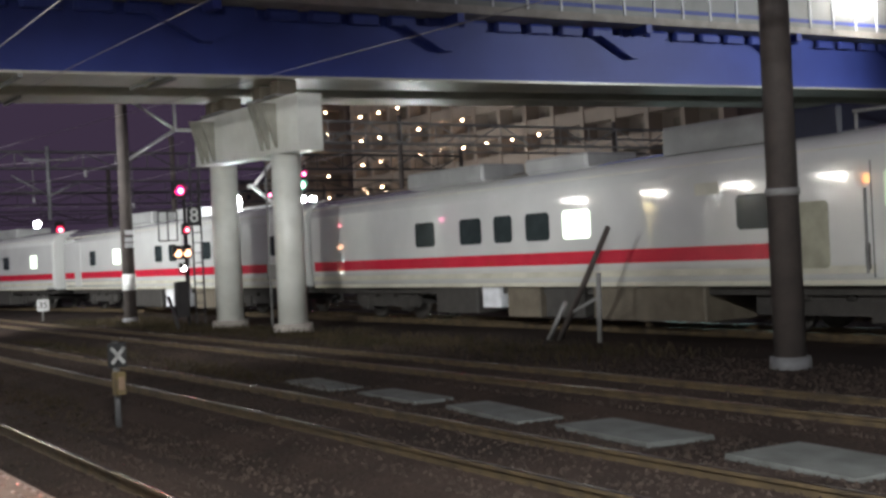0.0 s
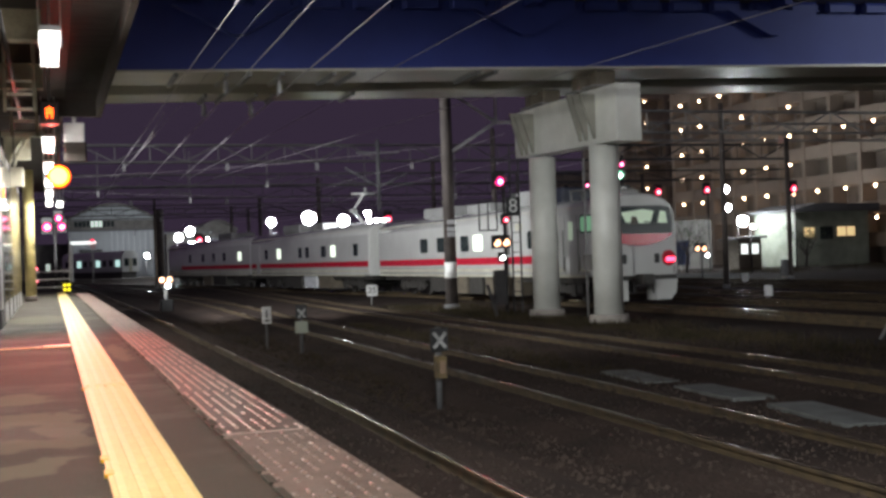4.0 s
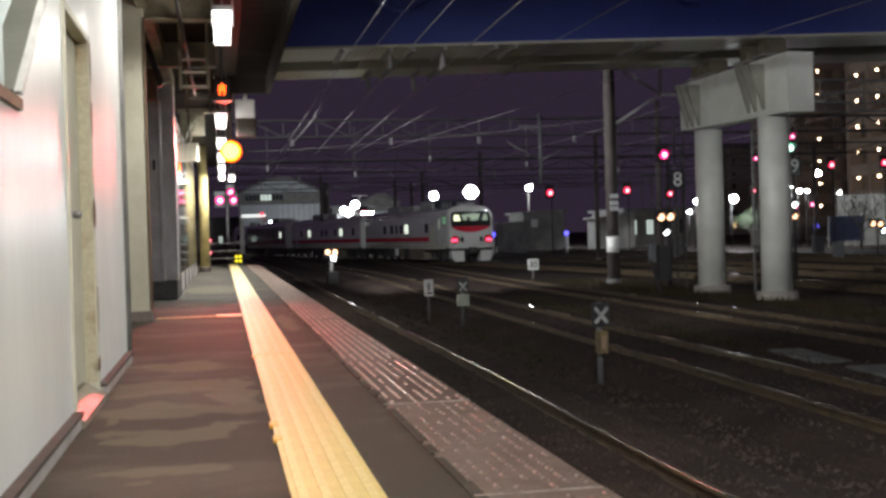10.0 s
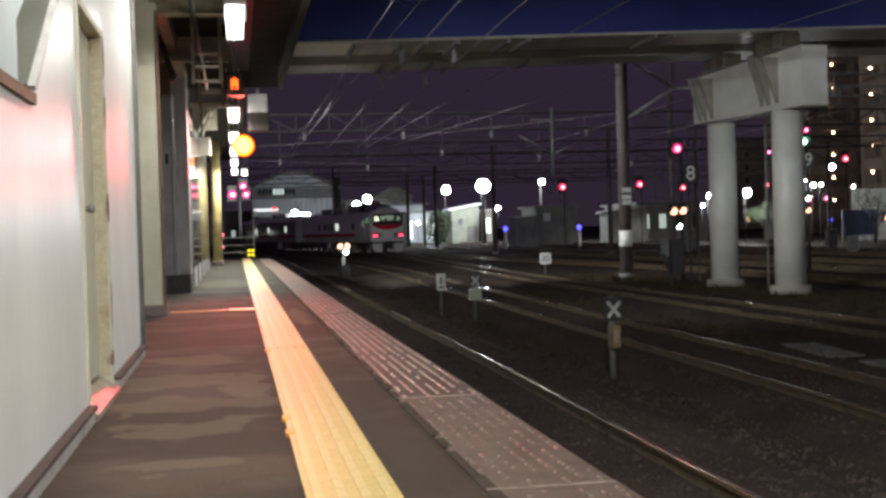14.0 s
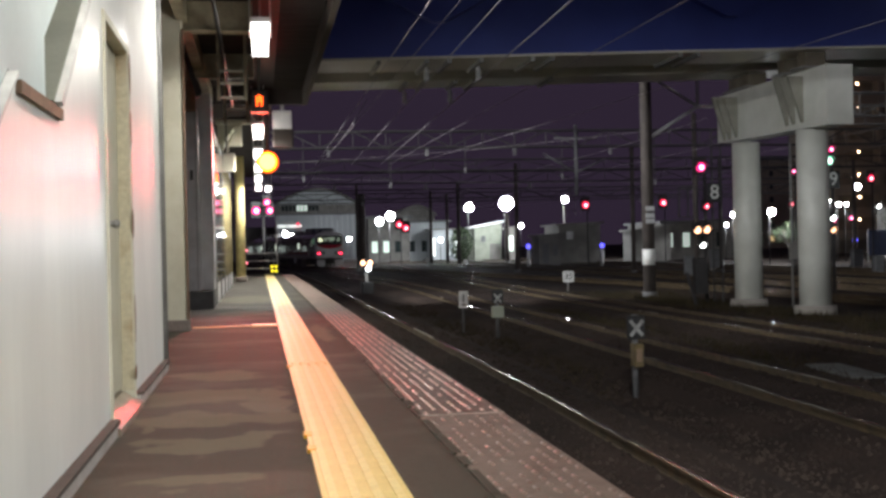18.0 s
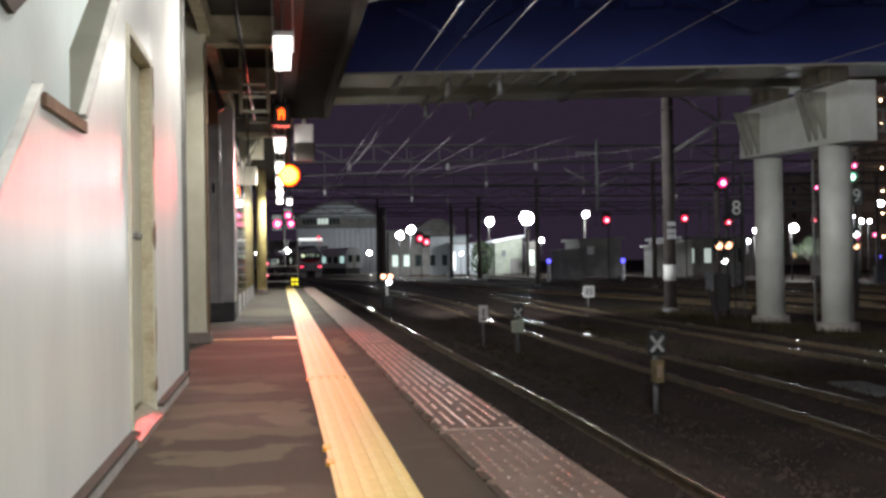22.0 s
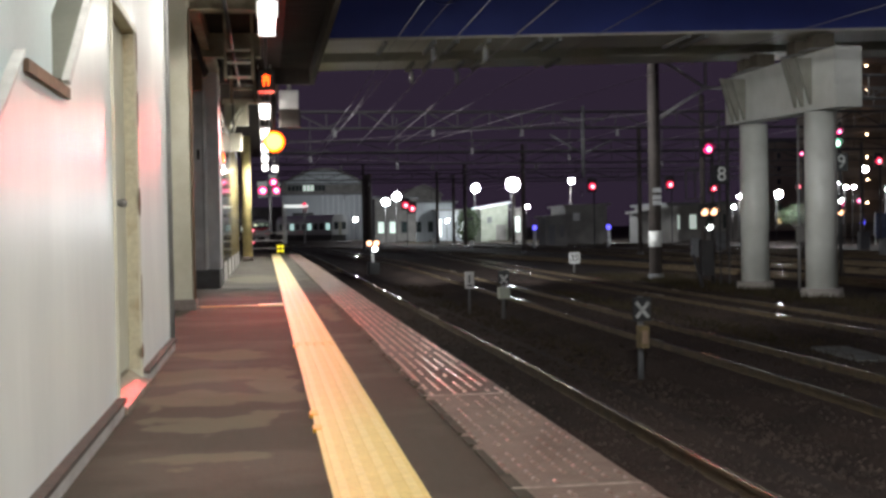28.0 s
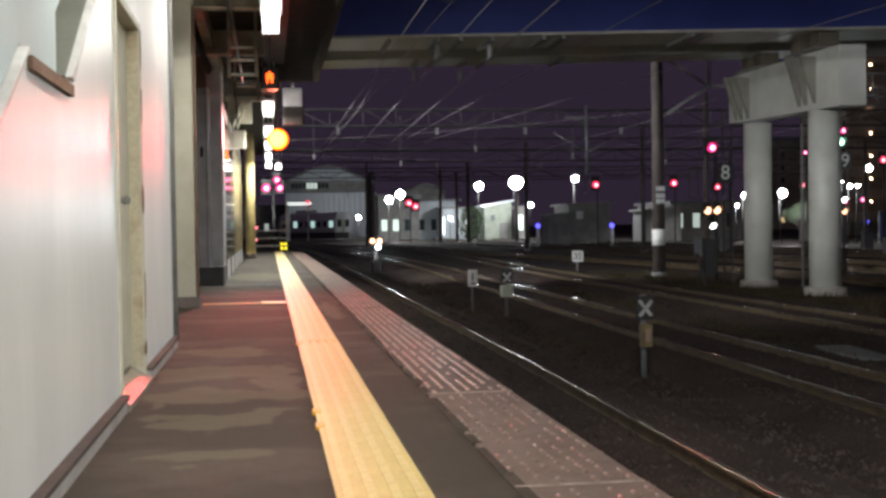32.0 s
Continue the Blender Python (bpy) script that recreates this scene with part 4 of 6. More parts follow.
part("near_flange", box(bm_new(), X0, X1, Y0 - 0.06, Y0 + 1.9, ZB - 0.04, ZB + 0.018), M["girder_under"], bridge, "pale grey bottom plate")
part("far_flange", box(bm_new(), X0, X1, Y1 - 1.6, Y1, ZB - 0.02, ZB + 0.03), M["girder_under"], bridge, "pale grey bottom plate")
part("far_girder", box(bm_new(), X0, X1, Y1 - 0.1, Y1 - 0.02, ZB + 0.035, ZB + 1.75), M["girder_under"], bridge)
part("inner_web", box(bm_new(), X0, X1, Y0 + 1.78, Y0 + 1.88, ZB + 0.022, ZB + 1.2), M["girder_under"], bridge)
part("inner_web", box(bm_new(), X0, X1, Y1 - 1.58, Y1 - 1.48, ZB + 0.035, ZB + 1.2), M["girder_under"], bridge)
part("deck", box(bm_new(), X0, X1, Y0 - 1.0, Y1 + 1.0, ZB + 1.76, ZB + 2.0), M["concrete"], bridge, "concrete deck")
for z0, z1, m_, lab in ((2.0, 2.16, "parapet", "grey kerb"), (2.165, 2.29, "girder_blue", "blue stripe"), (2.295, 3.3, "parapet", "pale parapet panels")):
    part("parapet", box(bm_new(), X0, X1, Y0 - 1.0, Y0 - 0.86, ZB + z0, ZB + z1), M[m_], bridge, lab)
for k in range(60):
    x = 6 + k * 1.3
    part("parapet_post", box(bm_new(), x, x + 0.07, Y0 - 1.03, Y0 - 1.002, ZB + 2.0, ZB + 3.3), M["grey_box"], bridge)
for k in range(14):
    x = -10.4 + k * 7.4
    part("bracket", prism(bm_new(), [(x - 1.5, ZB + 1.5), (x + 1.5, ZB + 1.5), (x + 0.15, ZB + 0.80), (x - 0.15, ZB + 0.80)], "y", Y0 - 0.30, Y0 - 0.004), M["girder_blue"], bridge, "blue triangular gusset")
    part("bracket_arm", box(bm_new(), x - 0.12, x + 0.12, Y0 - 0.98, Y0 - 0.302, ZB + 1.5, ZB + 1.755), M["girder_blue"], bridge)
for k in range(56):
    x = 4 + k * 1.25
    part("stiffener", rbox(bm_new(), x - 0.5, x + 0.5, Y0 - 0.26, Y0 - 0.03, ZB + 1.46, ZB + 1.752, 0.09), M["girder_blue"], bridge)
for k in range(34):
    x = -6 + k * 2.2
    part("cross_frame", box(bm_new(), x, x + 0.05, Y0 + 1.9, Y1 - 1.6, ZB + 0.5, ZB + 1.2), M["girder_under"], bridge)
# cable trays and bars under the bridge
for x in (2.92, 4.10, 4.65, 5.44, 6.71, 7.21, 10.5, 10.97):
    part("hanger_bar", box(bm_new(), x - 0.05, x + 0.05, Y0 + 0.05, Y0 + 1.88, ZB - 0.13, ZB - 0.042), M["parapet"], bridge, "pale cable trough")
for x in (4.06, 4.55, 5.43, 5.95, 8.13):
    part("hanger_bar", box(bm_new(), x - 0.05, x + 0.05, Y1 - 1.58, Y1 - 0.05, ZB - 0.11, ZB - 0.022), M["parapet"], bridge, "pale cable trough")


def insulator(at, n=4, r=0.07):
    t = thing("insulator", "ribbed porcelain insulator on the overhead wire", "insulator", "insulators")
    rows = []
    for k in range(n):
        rows += [(0.025, k * 0.07), (r, k * 0.07 + 0.02), (r, k * 0.07 + 0.035), (0.025, k * 0.07 + 0.06)]
    part("porcelain_body", lathe(bm_new(), at, rows, 12), M["porcelain"], t)
    part("cap", rod(bm_new(), Vector(at) + Vector((0, 0, n * 0.07)), Vector(at) + Vector((0, 0, n * 0.07 + 0.1)), 0.02, n=6), M["galv"], t)
    return t


for x, y in ((4.15, 32.3), (5.45, 32.3), (4.15, 28.0), (5.45, 28.0)):
    insulator((x, y, ZB - 0.51), 5, 0.085)

pier = thing("bridge_pier", "pale grey portal pier with two round columns", "pier")
PX0, PX1 = 13.82, 14.52
ZT = 5.14
part("cap_beam", prism(bm_new(), [(26.45, 3.66), (33.25, 3.82), (33.25, ZT + 0.06), (26.45, ZT)], "x", PX0, PX1), M["pier"], pier, "grey box cap beam")
for y in (28.0, 32.1):
    part("column", rod(bm_new(), (14.2, y, -0.9), (14.2, y, 3.72), 0.40, n=32), M["pier"], pier, "smooth grey round column")
    part("footing", rod(bm_new(), (14.2, y, GROUND - 0.05), (14.2, y, -0.86), 0.55, 0.52, n=28), M["concrete"], pier, "concrete footing ring")
    for dy in (-0.30, 0.18, 0.55):
        part("rib", prism(bm_new(), [(PX0 - 0.003, ZT - (0.12 if dy < 0.5 else 0.01)), (PX0 - 0.42, ZT - (0.12 if dy < 0.5 else 0.01)), (PX0 - 0.05, 3.84), (PX0 - 0.003, 3.84)], "y", y + dy - 0.05, y + dy + 0.05), M["pier_rib_shade"], pier, "tapered gusset rib, painted as dark as its shaded side")
for y in (27.9, 29.0, 31.4, 32.3):
    part("bearing", rbox(bm_new(), 13.9, 14.45, y - 0.25, y + 0.25, ZT + 0.003, ZB + 0.205, 0.02), M["car_box"], pier, "brown bearing block")
    part("bearing_plate", box(bm_new(), 13.75, 14.6, y - 0.35, y + 0.35, ZT + 0.09, ZT + 0.13), M["galv"], pier)

# the bridge's street lamp
sl = thing("street_lamp", "tall street lamp on the bridge", "street lamp")
part("mast", rod(bm_new(), (37.5, 26.8, ZB + 2.9), (37.5, 26.8, 10.0), 0.09, 0.06, n=10), M["galv"], sl)
part("head", ball(bm_new(), (37.5, 26.5, 9.75), 0.42), G["white"], sl, "glowing globe")

# ---------------------------------------------------------------- poles and overhead line


def catenary_pole(x, y, top, r, label="brown concrete overhead line pole", band=False, base=GROUND - 0.05):
    t = thing("catenary_pole", label, "pole", "overhead line poles")
    part("shaft", rod(bm_new(), (x, y, base), (x, y, top), r, r * 0.86, n=20), M["pole"], t)
    part("footing", rod(bm_new(), (x, y, GROUND - 0.05), (x, y, GROUND + 0.18), r * 1.35, r * 1.25, n=18), M["grey_dark"], t)
    if band:
        part("white_band", rod(bm_new(), (x, y, 0.05), (x, y, 0.62), r * 1.02, n=20), M["white_paint"], t, "white painted band")
        for z in (1.55, 1.75, 2.0):
            part("number_plate", box(bm_new(), x - r * 0.7, x + r * 0.7, y - r - 0.03, y - r - 0.005, z, z + 0.16), M["sign_grey"], t)
    return t


near = catenary_pole(13.8, 11.2, 9.5, 0.235, "thick brown pole close to the track")
part("band", rod(bm_new(), (13.8, 11.2, 1.45), (13.8, 11.2, 1.56), 0.25, n=20), M["galv"], near)
catenary_pole(13.9, 40.0, 9.4, 0.225, "brown overhead line pole with a white band", True)


def truss(y, x0, x1, z0, z1, panel=1.6, r=0.035, label="lattice beam carrying the overhead line", material="gantry"):
    t = thing("lattice_beam", label, "gantry", "overhead line gantries")
    for z in (z0, z1):
        for d in (-0.2, 0.2):
            part("chord", rod(bm_new(), (x0, y + d, z), (x1, y + d, z), r * 1.3, n=6), M[material], t)
    n = int((x1 - x0) / panel)
    for k in range(n):
        a, b = x0 + k * panel, x0 + (k + 1) * panel
        part("lacing", rod(bm_new(), (a, y - 0.2, z0 if k % 2 else z1), (b, y - 0.2, z1 if k % 2 else z0), r, n=6), M[material], t)
        part("upright", rod(bm_new(), (a, y - 0.2, z0), (a, y - 0.2, z1), r * 0.8, n=6), M[material], t)
    return t


truss(62.0, -5.0, 44.0, 5.0, 5.6, 2.4, 0.028)
truss(101.0, -8.0, 50.0, 5.2, 6.0, 2.6, 0.035)
truss(56.0, -5.0, 40.0, 5.75, 6.55)
truss(84.0, -5.0, 46.0, 5.6, 6.4, 2.2)
truss(118.0, -8.0, 52.0, 5.6, 6.5, 3.0)
truss(47.0, 24.0, 60.0, 6.2, 7.2, 2.0, 0.034, material="galv")
truss(58.0, 28.0, 64.0, 7.0, 8.0, 2.2, 0.032, material="galv")
arm = thing("gantry_brace", "diagonal steel braces between pole and lattice arm", "brace")
for a, b in (((13.9, 4.55), (15.95, 5.8)), ((14.4, 6.75), (15.95, 5.8)), ((15.95, 5.8), (15.95, 7.2)), ((15.95, 5.8), (19.5, 5.8))):
    part("brace", rod(bm_new(), (a[0], 40.2, a[1]), (b[0], 40.2, b[1]), 0.062, n=8), M["sign_grey"], arm)
vp = thing("gantry_post", "dull grey post with two braces on the lattice line", "post")
part("post", rod(bm_new(), (15.7, 55.74, 3.3), (15.7, 55.74, 6.8), 0.085, n=10), M["post_grey"], vp)
for a, b in (((14.0, 5.4), (15.65, 4.45)), ((17.2, 5.1), (15.75, 4.45)), ((14.6, 6.15), (16.8, 6.15))):
    part("brace", rod(bm_new(), (a[0], 55.74, a[1]), (b[0], 55.74, b[1]), 0.045, n=8), M["post_grey"], vp)
for x, y, top, r in ((-4.6, 56, 6.8, 0.14), (22.0, 56, 7.4, 0.14), (40, 56, 7.0, 0.14), (19.0, 84, 7.0, 0.16), (35.0, 84, 7.2, 0.16), (20.5, 118, 7.5, 0.2), (46.0, 84, 7.0, 0.15), (8.8, 104, 6.8, 0.14), (30.0, 47, 7.6, 0.13), (44.0, 47, 7.6, 0.13), (34.0, 66, 7.2, 0.16), (24.0, 72, 7.2, 0.15), (12.35, 140, 7.6, 0.55), (28.7, 132, 4.6, 0.2), (29.8, 132, 4.2, 0.2), (21.6, 132, 7.0, 0.2), (19.7, 132, 7.4, 0.2)):
    catenary_pole(x, y, top, r, "far dark pole of the overhead line")
for x in (3.4, 8.2, 12.6, 17.5):
    insulator((x, 55.8, 5.32), 5, 0.11)
for x in (5.5, 12.2, 20.0):
    insulator((x, 83.8, 5.14), 5, 0.16)


# short drop posts and steady arms that hang from the lattice beams
for y, z, xs in ((56.0, 5.75, (-1.5, 2.2, 6.4, 10.1, 15.0, 19.8, 24.5, 29.0)), (84.0, 5.6, (1.0, 7.5, 14.8, 23.0, 28.5, 33.0)), (118.0, 5.6, (0.0, 8.0, 17.0, 26.0, 33.0, 41.0))):
    for k, x in enumerate(xs):
        d = thing("drop_post", "short drop post with a steady arm under the lattice beam", "bracket", "drop posts")
        h = 1.0 + 0.35 * (k % 3)
        part("post", rod(bm_new(), (x, y - 0.2, z - h), (x, y - 0.2, z + 0.5), 0.025, n=6), M["gantry"], d)
        part("steady_arm", rod(bm_new(), (x, y - 0.2, z - h + 0.1), (x + (0.9 if k % 2 else -0.9), y - 0.2, z - h + 0.28), 0.025, n=6), M["gantry"], d)
        part("post_insulator", rod(bm_new(), (x, y - 0.2, z - h - 0.28), (x, y - 0.2, z - h), 0.055, n=8), M["porcelain"], d, "pale porcelain insulator")


def wire(pts, r, label="thin grey overhead contact wire above the tracks", material="wire"):
    bm, last = bm_new(), None
    for k, p in enumerate(pts):
        d = (Vector(pts[min(k + 1, len(pts) - 1)]) - Vector(pts[max(k - 1, 0)])).normalized()
        u = d.cross(Vector((0, 0, 1))).normalized()
        w = u.cross(d)
        ring = [bm.verts.new(Vector(p) + (u * math.cos(i * math.tau / 6) + w * math.sin(i * math.tau / 6)) * r) for i in range(6)]
        if last:
            for i in range(6):
                bm.faces.new((last[i], last[(i + 1) % 6], ring[(i + 1) % 6], ring[i]))
        last = ring
    return one("overhead_wire", bm, M[material], label, "wire", "overhead wires")


def sagging(x0, y0, z0, x1, y1, z1, sag, n=10):
    return [(x0 + (x1 - x0) * k / n, y0 + (y1 - y0) * k / n, z0 + (z1 - z0) * k / n - sag * 4 * (k / n) * (1 - k / n)) for k in range(n + 1)]


for x0, x1, z, r in ((2.88, 2.74, 4.9, 0.010), (3.40, 2.97, 4.9, 0.007), (3.98, 4.45, 4.9, 0.012), (5.15, 5.87, 4.9, 0.014), (7.25, 6.3, 4.9, 0.008), (12.2, 7.4, 4.9, 0.008)):
    wire([(x0 + (x1 - x0) * (y - 15) / 40, y, z) for y in (-20, 5, 27, 33, 55)], r)
for x, z in ((3.2, 5.4),):
    wire(sagging(x, 33.5, 5.2, x, 56, z, 0.25) + sagging(x, 56, z, x - 0.4, 84, z - 0.1, 0.5)[1:] + sagging(x - 0.4, 84, z - 0.1, x - 1, 118, z, 0.5)[1:], 0.012, "sagging grey messenger wire above the tracks")
for x, z in ((14.6, 4.9), (17.6, 4.7), (21.9, 4.8), (25.8, 4.8)):
    wire(sagging(x, 36, z, x, 56, z, 0.1) + sagging(x, 56, z, x - 2, 118, z, 0.3)[1:], 0.008)
wire(sagging(-4, 56, 4.7, 36, 60, 4.6, 0.6), 0.009, "thin cross span wire between the gantries")
wire(sagging(-4, 70, 5.2, 40, 72, 5.0, 0.7), 0.010, "thin cross span wire between the gantries")
wire(sagging(13.9, 40, 4.9, -4.6, 56, 5.0, 0.3), 0.006, "thin feeder wire between two poles")

# leaning stay post beside the train's track
stay = thing("leaning_post", "leaning dark steel post with a grey strut", "post")
part("post", rod(bm_new(), (15.6, 18.6, GROUND), (15.6, 16.95, 1.2), 0.065, 0.055, n=10), M["pole"], stay, "dark leaning pipe")
part("strut", rod(bm_new(), (15.6, 17.35, GROUND), (15.6, 17.30, 0.30), 0.05, n=8), M["galv"], stay)
part("strut", rod(bm_new(), (15.6, 18.95, GROUND), (15.6, 18.35, -0.3), 0.05, n=8), M["galv"], stay)
part("tie", rod(bm_new(), (15.6, 18.25, -0.55), (15.6, 17.35, -0.2), 0.035, n=8), M["galv"], stay)

# ---------------------------------------------------------------- signals and signs


def signal(x, y, lights, board="", number="", base=GROUND, hood=True, label="railway colour light signal on a mast"):
    """lights: (dx, z, colour, radius) on one mast."""
    t = thing("railway_signal", label, "signal", "railway signals")
    top = max(l[1] for l in lights)
    mx = x + 0.22
    part("mast", rod(bm_new(), (mx, y + 0.25, base), (mx, y + 0.25, top + 0.35), 0.055, n=8), M["dark"], t)
    for dx, z, colour, r in lights:
        h = part("lamp_case", rbox(bm_new(), x + dx - r * 1.3, x + dx + r * 1.3, y + 0.02, y + 0.2, z - r * 1.6, z + r * 2.2, 0.03), M["black"], t, "black lamp case")
        part("lens", lathe(bm_new(), (x + dx, y, z), [(r * 0.5, -0.035), (r * 0.9, -0.02), (r, 0.0), (r, 0.015)], 16, "y"), G[colour], h, colour + " glowing lens")
        if colour + "_core" in G:
            part("bulb", lathe(bm_new(), (x + dx + r * 0.12, y - 0.036, z - r * 0.1), [(r * 0.35, -0.02), (r * 0.55, 0.0)], 14, "y"), G[colour + "_core"], h, "white-hot lamp core")
        if hood:
            bm = bm_new()
            for i in range(8):
                a0, a1 = math.pi * i / 8, math.pi * (i + 1) / 8
                p = [(x + dx + r * 1.12 * math.cos(a), z + r * 1.12 * math.sin(a)) for a in (a0, a1)]
                q = [bm.verts.new(c) for c in ((p[0][0], y - 0.16, p[0][1]), (p[1][0], y - 0.16, p[1][1]), (p[1][0], y + 0.02, p[1][1]), (p[0][0], y + 0.02, p[0][1]))]
                bm.faces.new(q)
            part("hood", bm, M["black"], h)
    if number:
        bz = top - (1.02 if number == "9" else 0.80)
        nx = x + 0.12 if number == "9" else x + 0.42
        b = part("number_board", rbox(bm_new(), nx - 0.23, nx + 0.23, y - 0.03, y, bz - 0.30, bz + 0.30, 0.01), M["black"], t, "black board with a white figure")
        lettering(number, 0.62, (nx, y - 0.036, bz), (90, 0, 0), M["white_paint"], b, "figure")
    return t


s8 = signal(13.55, 34.0, ((0.0, 3.16, "pink", 0.15), (0.16, 1.94, "red", 0.09), (-0.14, 1.21, "warm", 0.11), (0.16, 1.22, "warm", 0.11), (0.02, 0.74, "cool", 0.08)), number="8")
part("ladder_rail", rod(bm_new(), (14.15, 34.6, GROUND), (14.15, 34.6, 4.4), 0.03, n=6), M["gantry"], s8)
part("ladder_rail", rod(bm_new(), (14.45, 34.6, GROUND), (14.45, 34.6, 4.4), 0.03, n=6), M["gantry"], s8)
for k in range(16):
    part("rung", rod(bm_new(), (14.15, 34.6, -0.7 + k * 0.32), (14.45, 34.6, -0.7 + k * 0.32), 0.015, n=6), M["gantry"], s8)
part("cage", box(bm_new(), 12.9, 13.5, 34.2, 34.24, 1.6, 1.64), M["gantry"], s8)
part("cage", box(bm_new(), 12.9, 13.5, 34.2, 34.24, 2.5, 2.54), M["gantry"], s8)
for x in (12.9, 13.2, 13.5):
    part("cage_bar", box(bm_new(), x - 0.02, x + 0.02, 34.2, 34.24, 1.6, 2.54), M["gantry"], s8)
part("steps", prism(bm_new(), [(33.2, GROUND), (33.3, GROUND), (34.1, -0.1), (34.0, -0.1)], "x", 13.0, 13.08), M["gantry"], s8, "grey steps")
part("relay_case", rbox(bm_new(), 13.2, 13.6, 33.7, 34.0, -0.75, 0.35, 0.03), M["dark"], s8, "dark relay case")
s9 = signal(18.86, 36.0, ((0.06, 3.84, "pink", 0.10), (-0.02, 3.46, "green", 0.14), (0.1, 1.55, "cool", 0.09), (0.1, 1.15, "warm", 0.09)), number="9")
signal(27.5, 95.0, ((0, 4.19, "red", 0.30),))
signal(34.4, 95.0, ((0, 4.27, "red", 0.30),))
signal(29.3, 60.0, ((0, 4.63, "pink", 0.12),))
signal(34.0, 70.0, ((0, 3.15, "red", 0.14),))
signal(45.2, 80.0, ((0, 5.31, "red", 0.26), (0.6, 3.2, "cool", 0.15)))
signal(15.75, 130.0, ((0, 3.55, "red", 0.36), (0.75, 3.15, "red", 0.36)))
signal(49.57, 80.0, ((0, 5.41, "red", 0.26),))
signal(57.7, 80.0, ((0, 5.41, "red", 0.30), (0.0, 4.95, "warm", 0.16)))
signal(48.5, 92.0, ((0, 2.39, "pink", 0.24), (1.6, 2.6, "pink", 0.2)))
signal(36.6, 60.0, ((-0.2, 0.8, "warm", 0.14), (0.25, 0.78, "warm", 0.14), (0.46, 0.38, "cool", 0.12)), label="low ground signal with warm and white lamps")
signal(0.0, 48.0, ((-0.08, 2.53, "pink", 0.17), (0.47, 2.53, "pink", 0.15), (0.36, 2.87, "pink", 0.14)), base=GROUND)
signal(0.1, 47.0, ((-0.6, 0.9, "red", 0.06), (-0.62, 0.42, "red", 0.07)), base=GROUND)
for x, y, z in ((24.8, 105, 0.76), (30.4, 100, 0.71), (52.6, 96, 0.7)):
    t = thing("blue_marker_lamp", "blue ground marker lamp on a white post", "signal", "blue marker lamps")
    part("post", rod(bm_new(), (x, y, GROUND), (x, y, z - 0.2), 0.16, n=8), M["white_paint"], t)
    part("lens", ball(bm_new(), (x, y, z), 0.22), G["blue"], t, "glowing blue lens")

# low ground signal between the tracks, three lamps
gs = thing("ground_signal", "low ground signal with three warm lamps", "signal")
part("post", rod(bm_new(), (4.62, 50.3, GROUND), (4.62, 50.3, 0.1), 0.08, n=10), M["galv"], gs, "dull pale post")
part("base", rbox(bm_new(), 4.38, 4.90, 50.0, 50.5, GROUND, -0.58, 0.05), M["black"], gs)
part("lamp_case", prism(bm_new(), [(4.25, 0.1), (4.45, 0.42), (4.8, 0.42), (4.95, 0.1), (4.8, -0.18), (4.55, -0.1)], "y", 50.05, 50.25), M["black"], gs)
for x, z, c in ((4.45, 0.25, "warm"), (4.76, 0.25, "warm"), (4.69, 0.0, "cool")):
    part("lens", lathe(bm_new(), (x, 50.03, z), [(0.05, -0.03), (0.11, 0.0), (0.11, 0.015)], 14, "y"), G[c], gs, "glowing lens")


def x_marker(x, y, size, label):
    t = thing("cross_marker", label, "marker", "cross markers")
    for a in (40, -40):
        m = Matrix.Translation((x, y, -0.215 if size > 0.24 else -0.25)) @ Matrix.Rotation(radians(a), 4, "Y")
        part("bar", box(bm_new(), -0.021, 0.021, -0.015 if a > 0 else -0.0, 0.0 if a > 0 else 0.015, -size / 2, size / 2, m), M["marker_paint"], t, "dull white painted bar")
    part("board", rbox(bm_new(), x - 0.12, x + 0.12, y + 0.02, y + 0.04, -0.36, -0.06, 0.01), M["black"], t, "dark backing plate")
    return t


xm = x_marker(4.65, 13.9, 0.25, "white X marker above a yellow box on a post")
part("box", rbox(bm_new(), 4.585, 4.715, 13.82, 13.98, -0.69, -0.41, 0.015), M["yellow_box"], xm, "scuffed yellow box")
part("box_plate", box(bm_new(), 4.615, 4.685, 13.805, 13.818, -0.63, -0.47), M["brown"], xm, "dark plate")
part("post", rod(bm_new(), (4.65, 13.99, GROUND), (4.65, 13.99, -0.05), 0.040, n=8), M["grey_dark"], xm)
xm = x_marker(4.96, 23.9, 0.235, "small white X marker above a pale box")
part("box", rbox(bm_new(), 4.84, 5.08, 23.85, 24.05, -0.66, -0.42, 0.015), M["hut"], xm, "pale grey box")
part("post", rod(bm_new(), (4.96, 23.99, GROUND), (4.96, 23.99, -0.08), 0.036, n=8), M["grey_dark"], xm)
ws = thing("white_track_sign", "white board with a dark figure on a thin post", "sign")
part("board", rbox(bm_new(), 4.455, 4.665, 25.8, 25.84, -0.53, -0.15, 0.012), M["sign_dull"], ws)
part("figure_bar", box(bm_new(), 4.54, 4.575, 25.79, 25.798, -0.40, -0.22), M["dark"], ws)
part("figure_bar", box(bm_new(), 4.51, 4.62, 25.79, 25.798, -0.48, -0.44), M["dark"], ws)
part("post", rod(bm_new(), (4.56, 25.87, GROUND), (4.56, 25.87, -0.2), 0.025, n=8), M["grey_dark"], ws)
sp = thing("speed_sign", "white speed board with the figure 35", "sign")
pts = [(12.66 + 0.235 * cx, -0.48 + 0.235 * cz) for cx, cz in ((-0.8, -1), (0.8, -1), (1, -0.8), (1, 0.8), (0.8, 1), (-0.8, 1), (-1, 0.8), (-1, -0.8))]
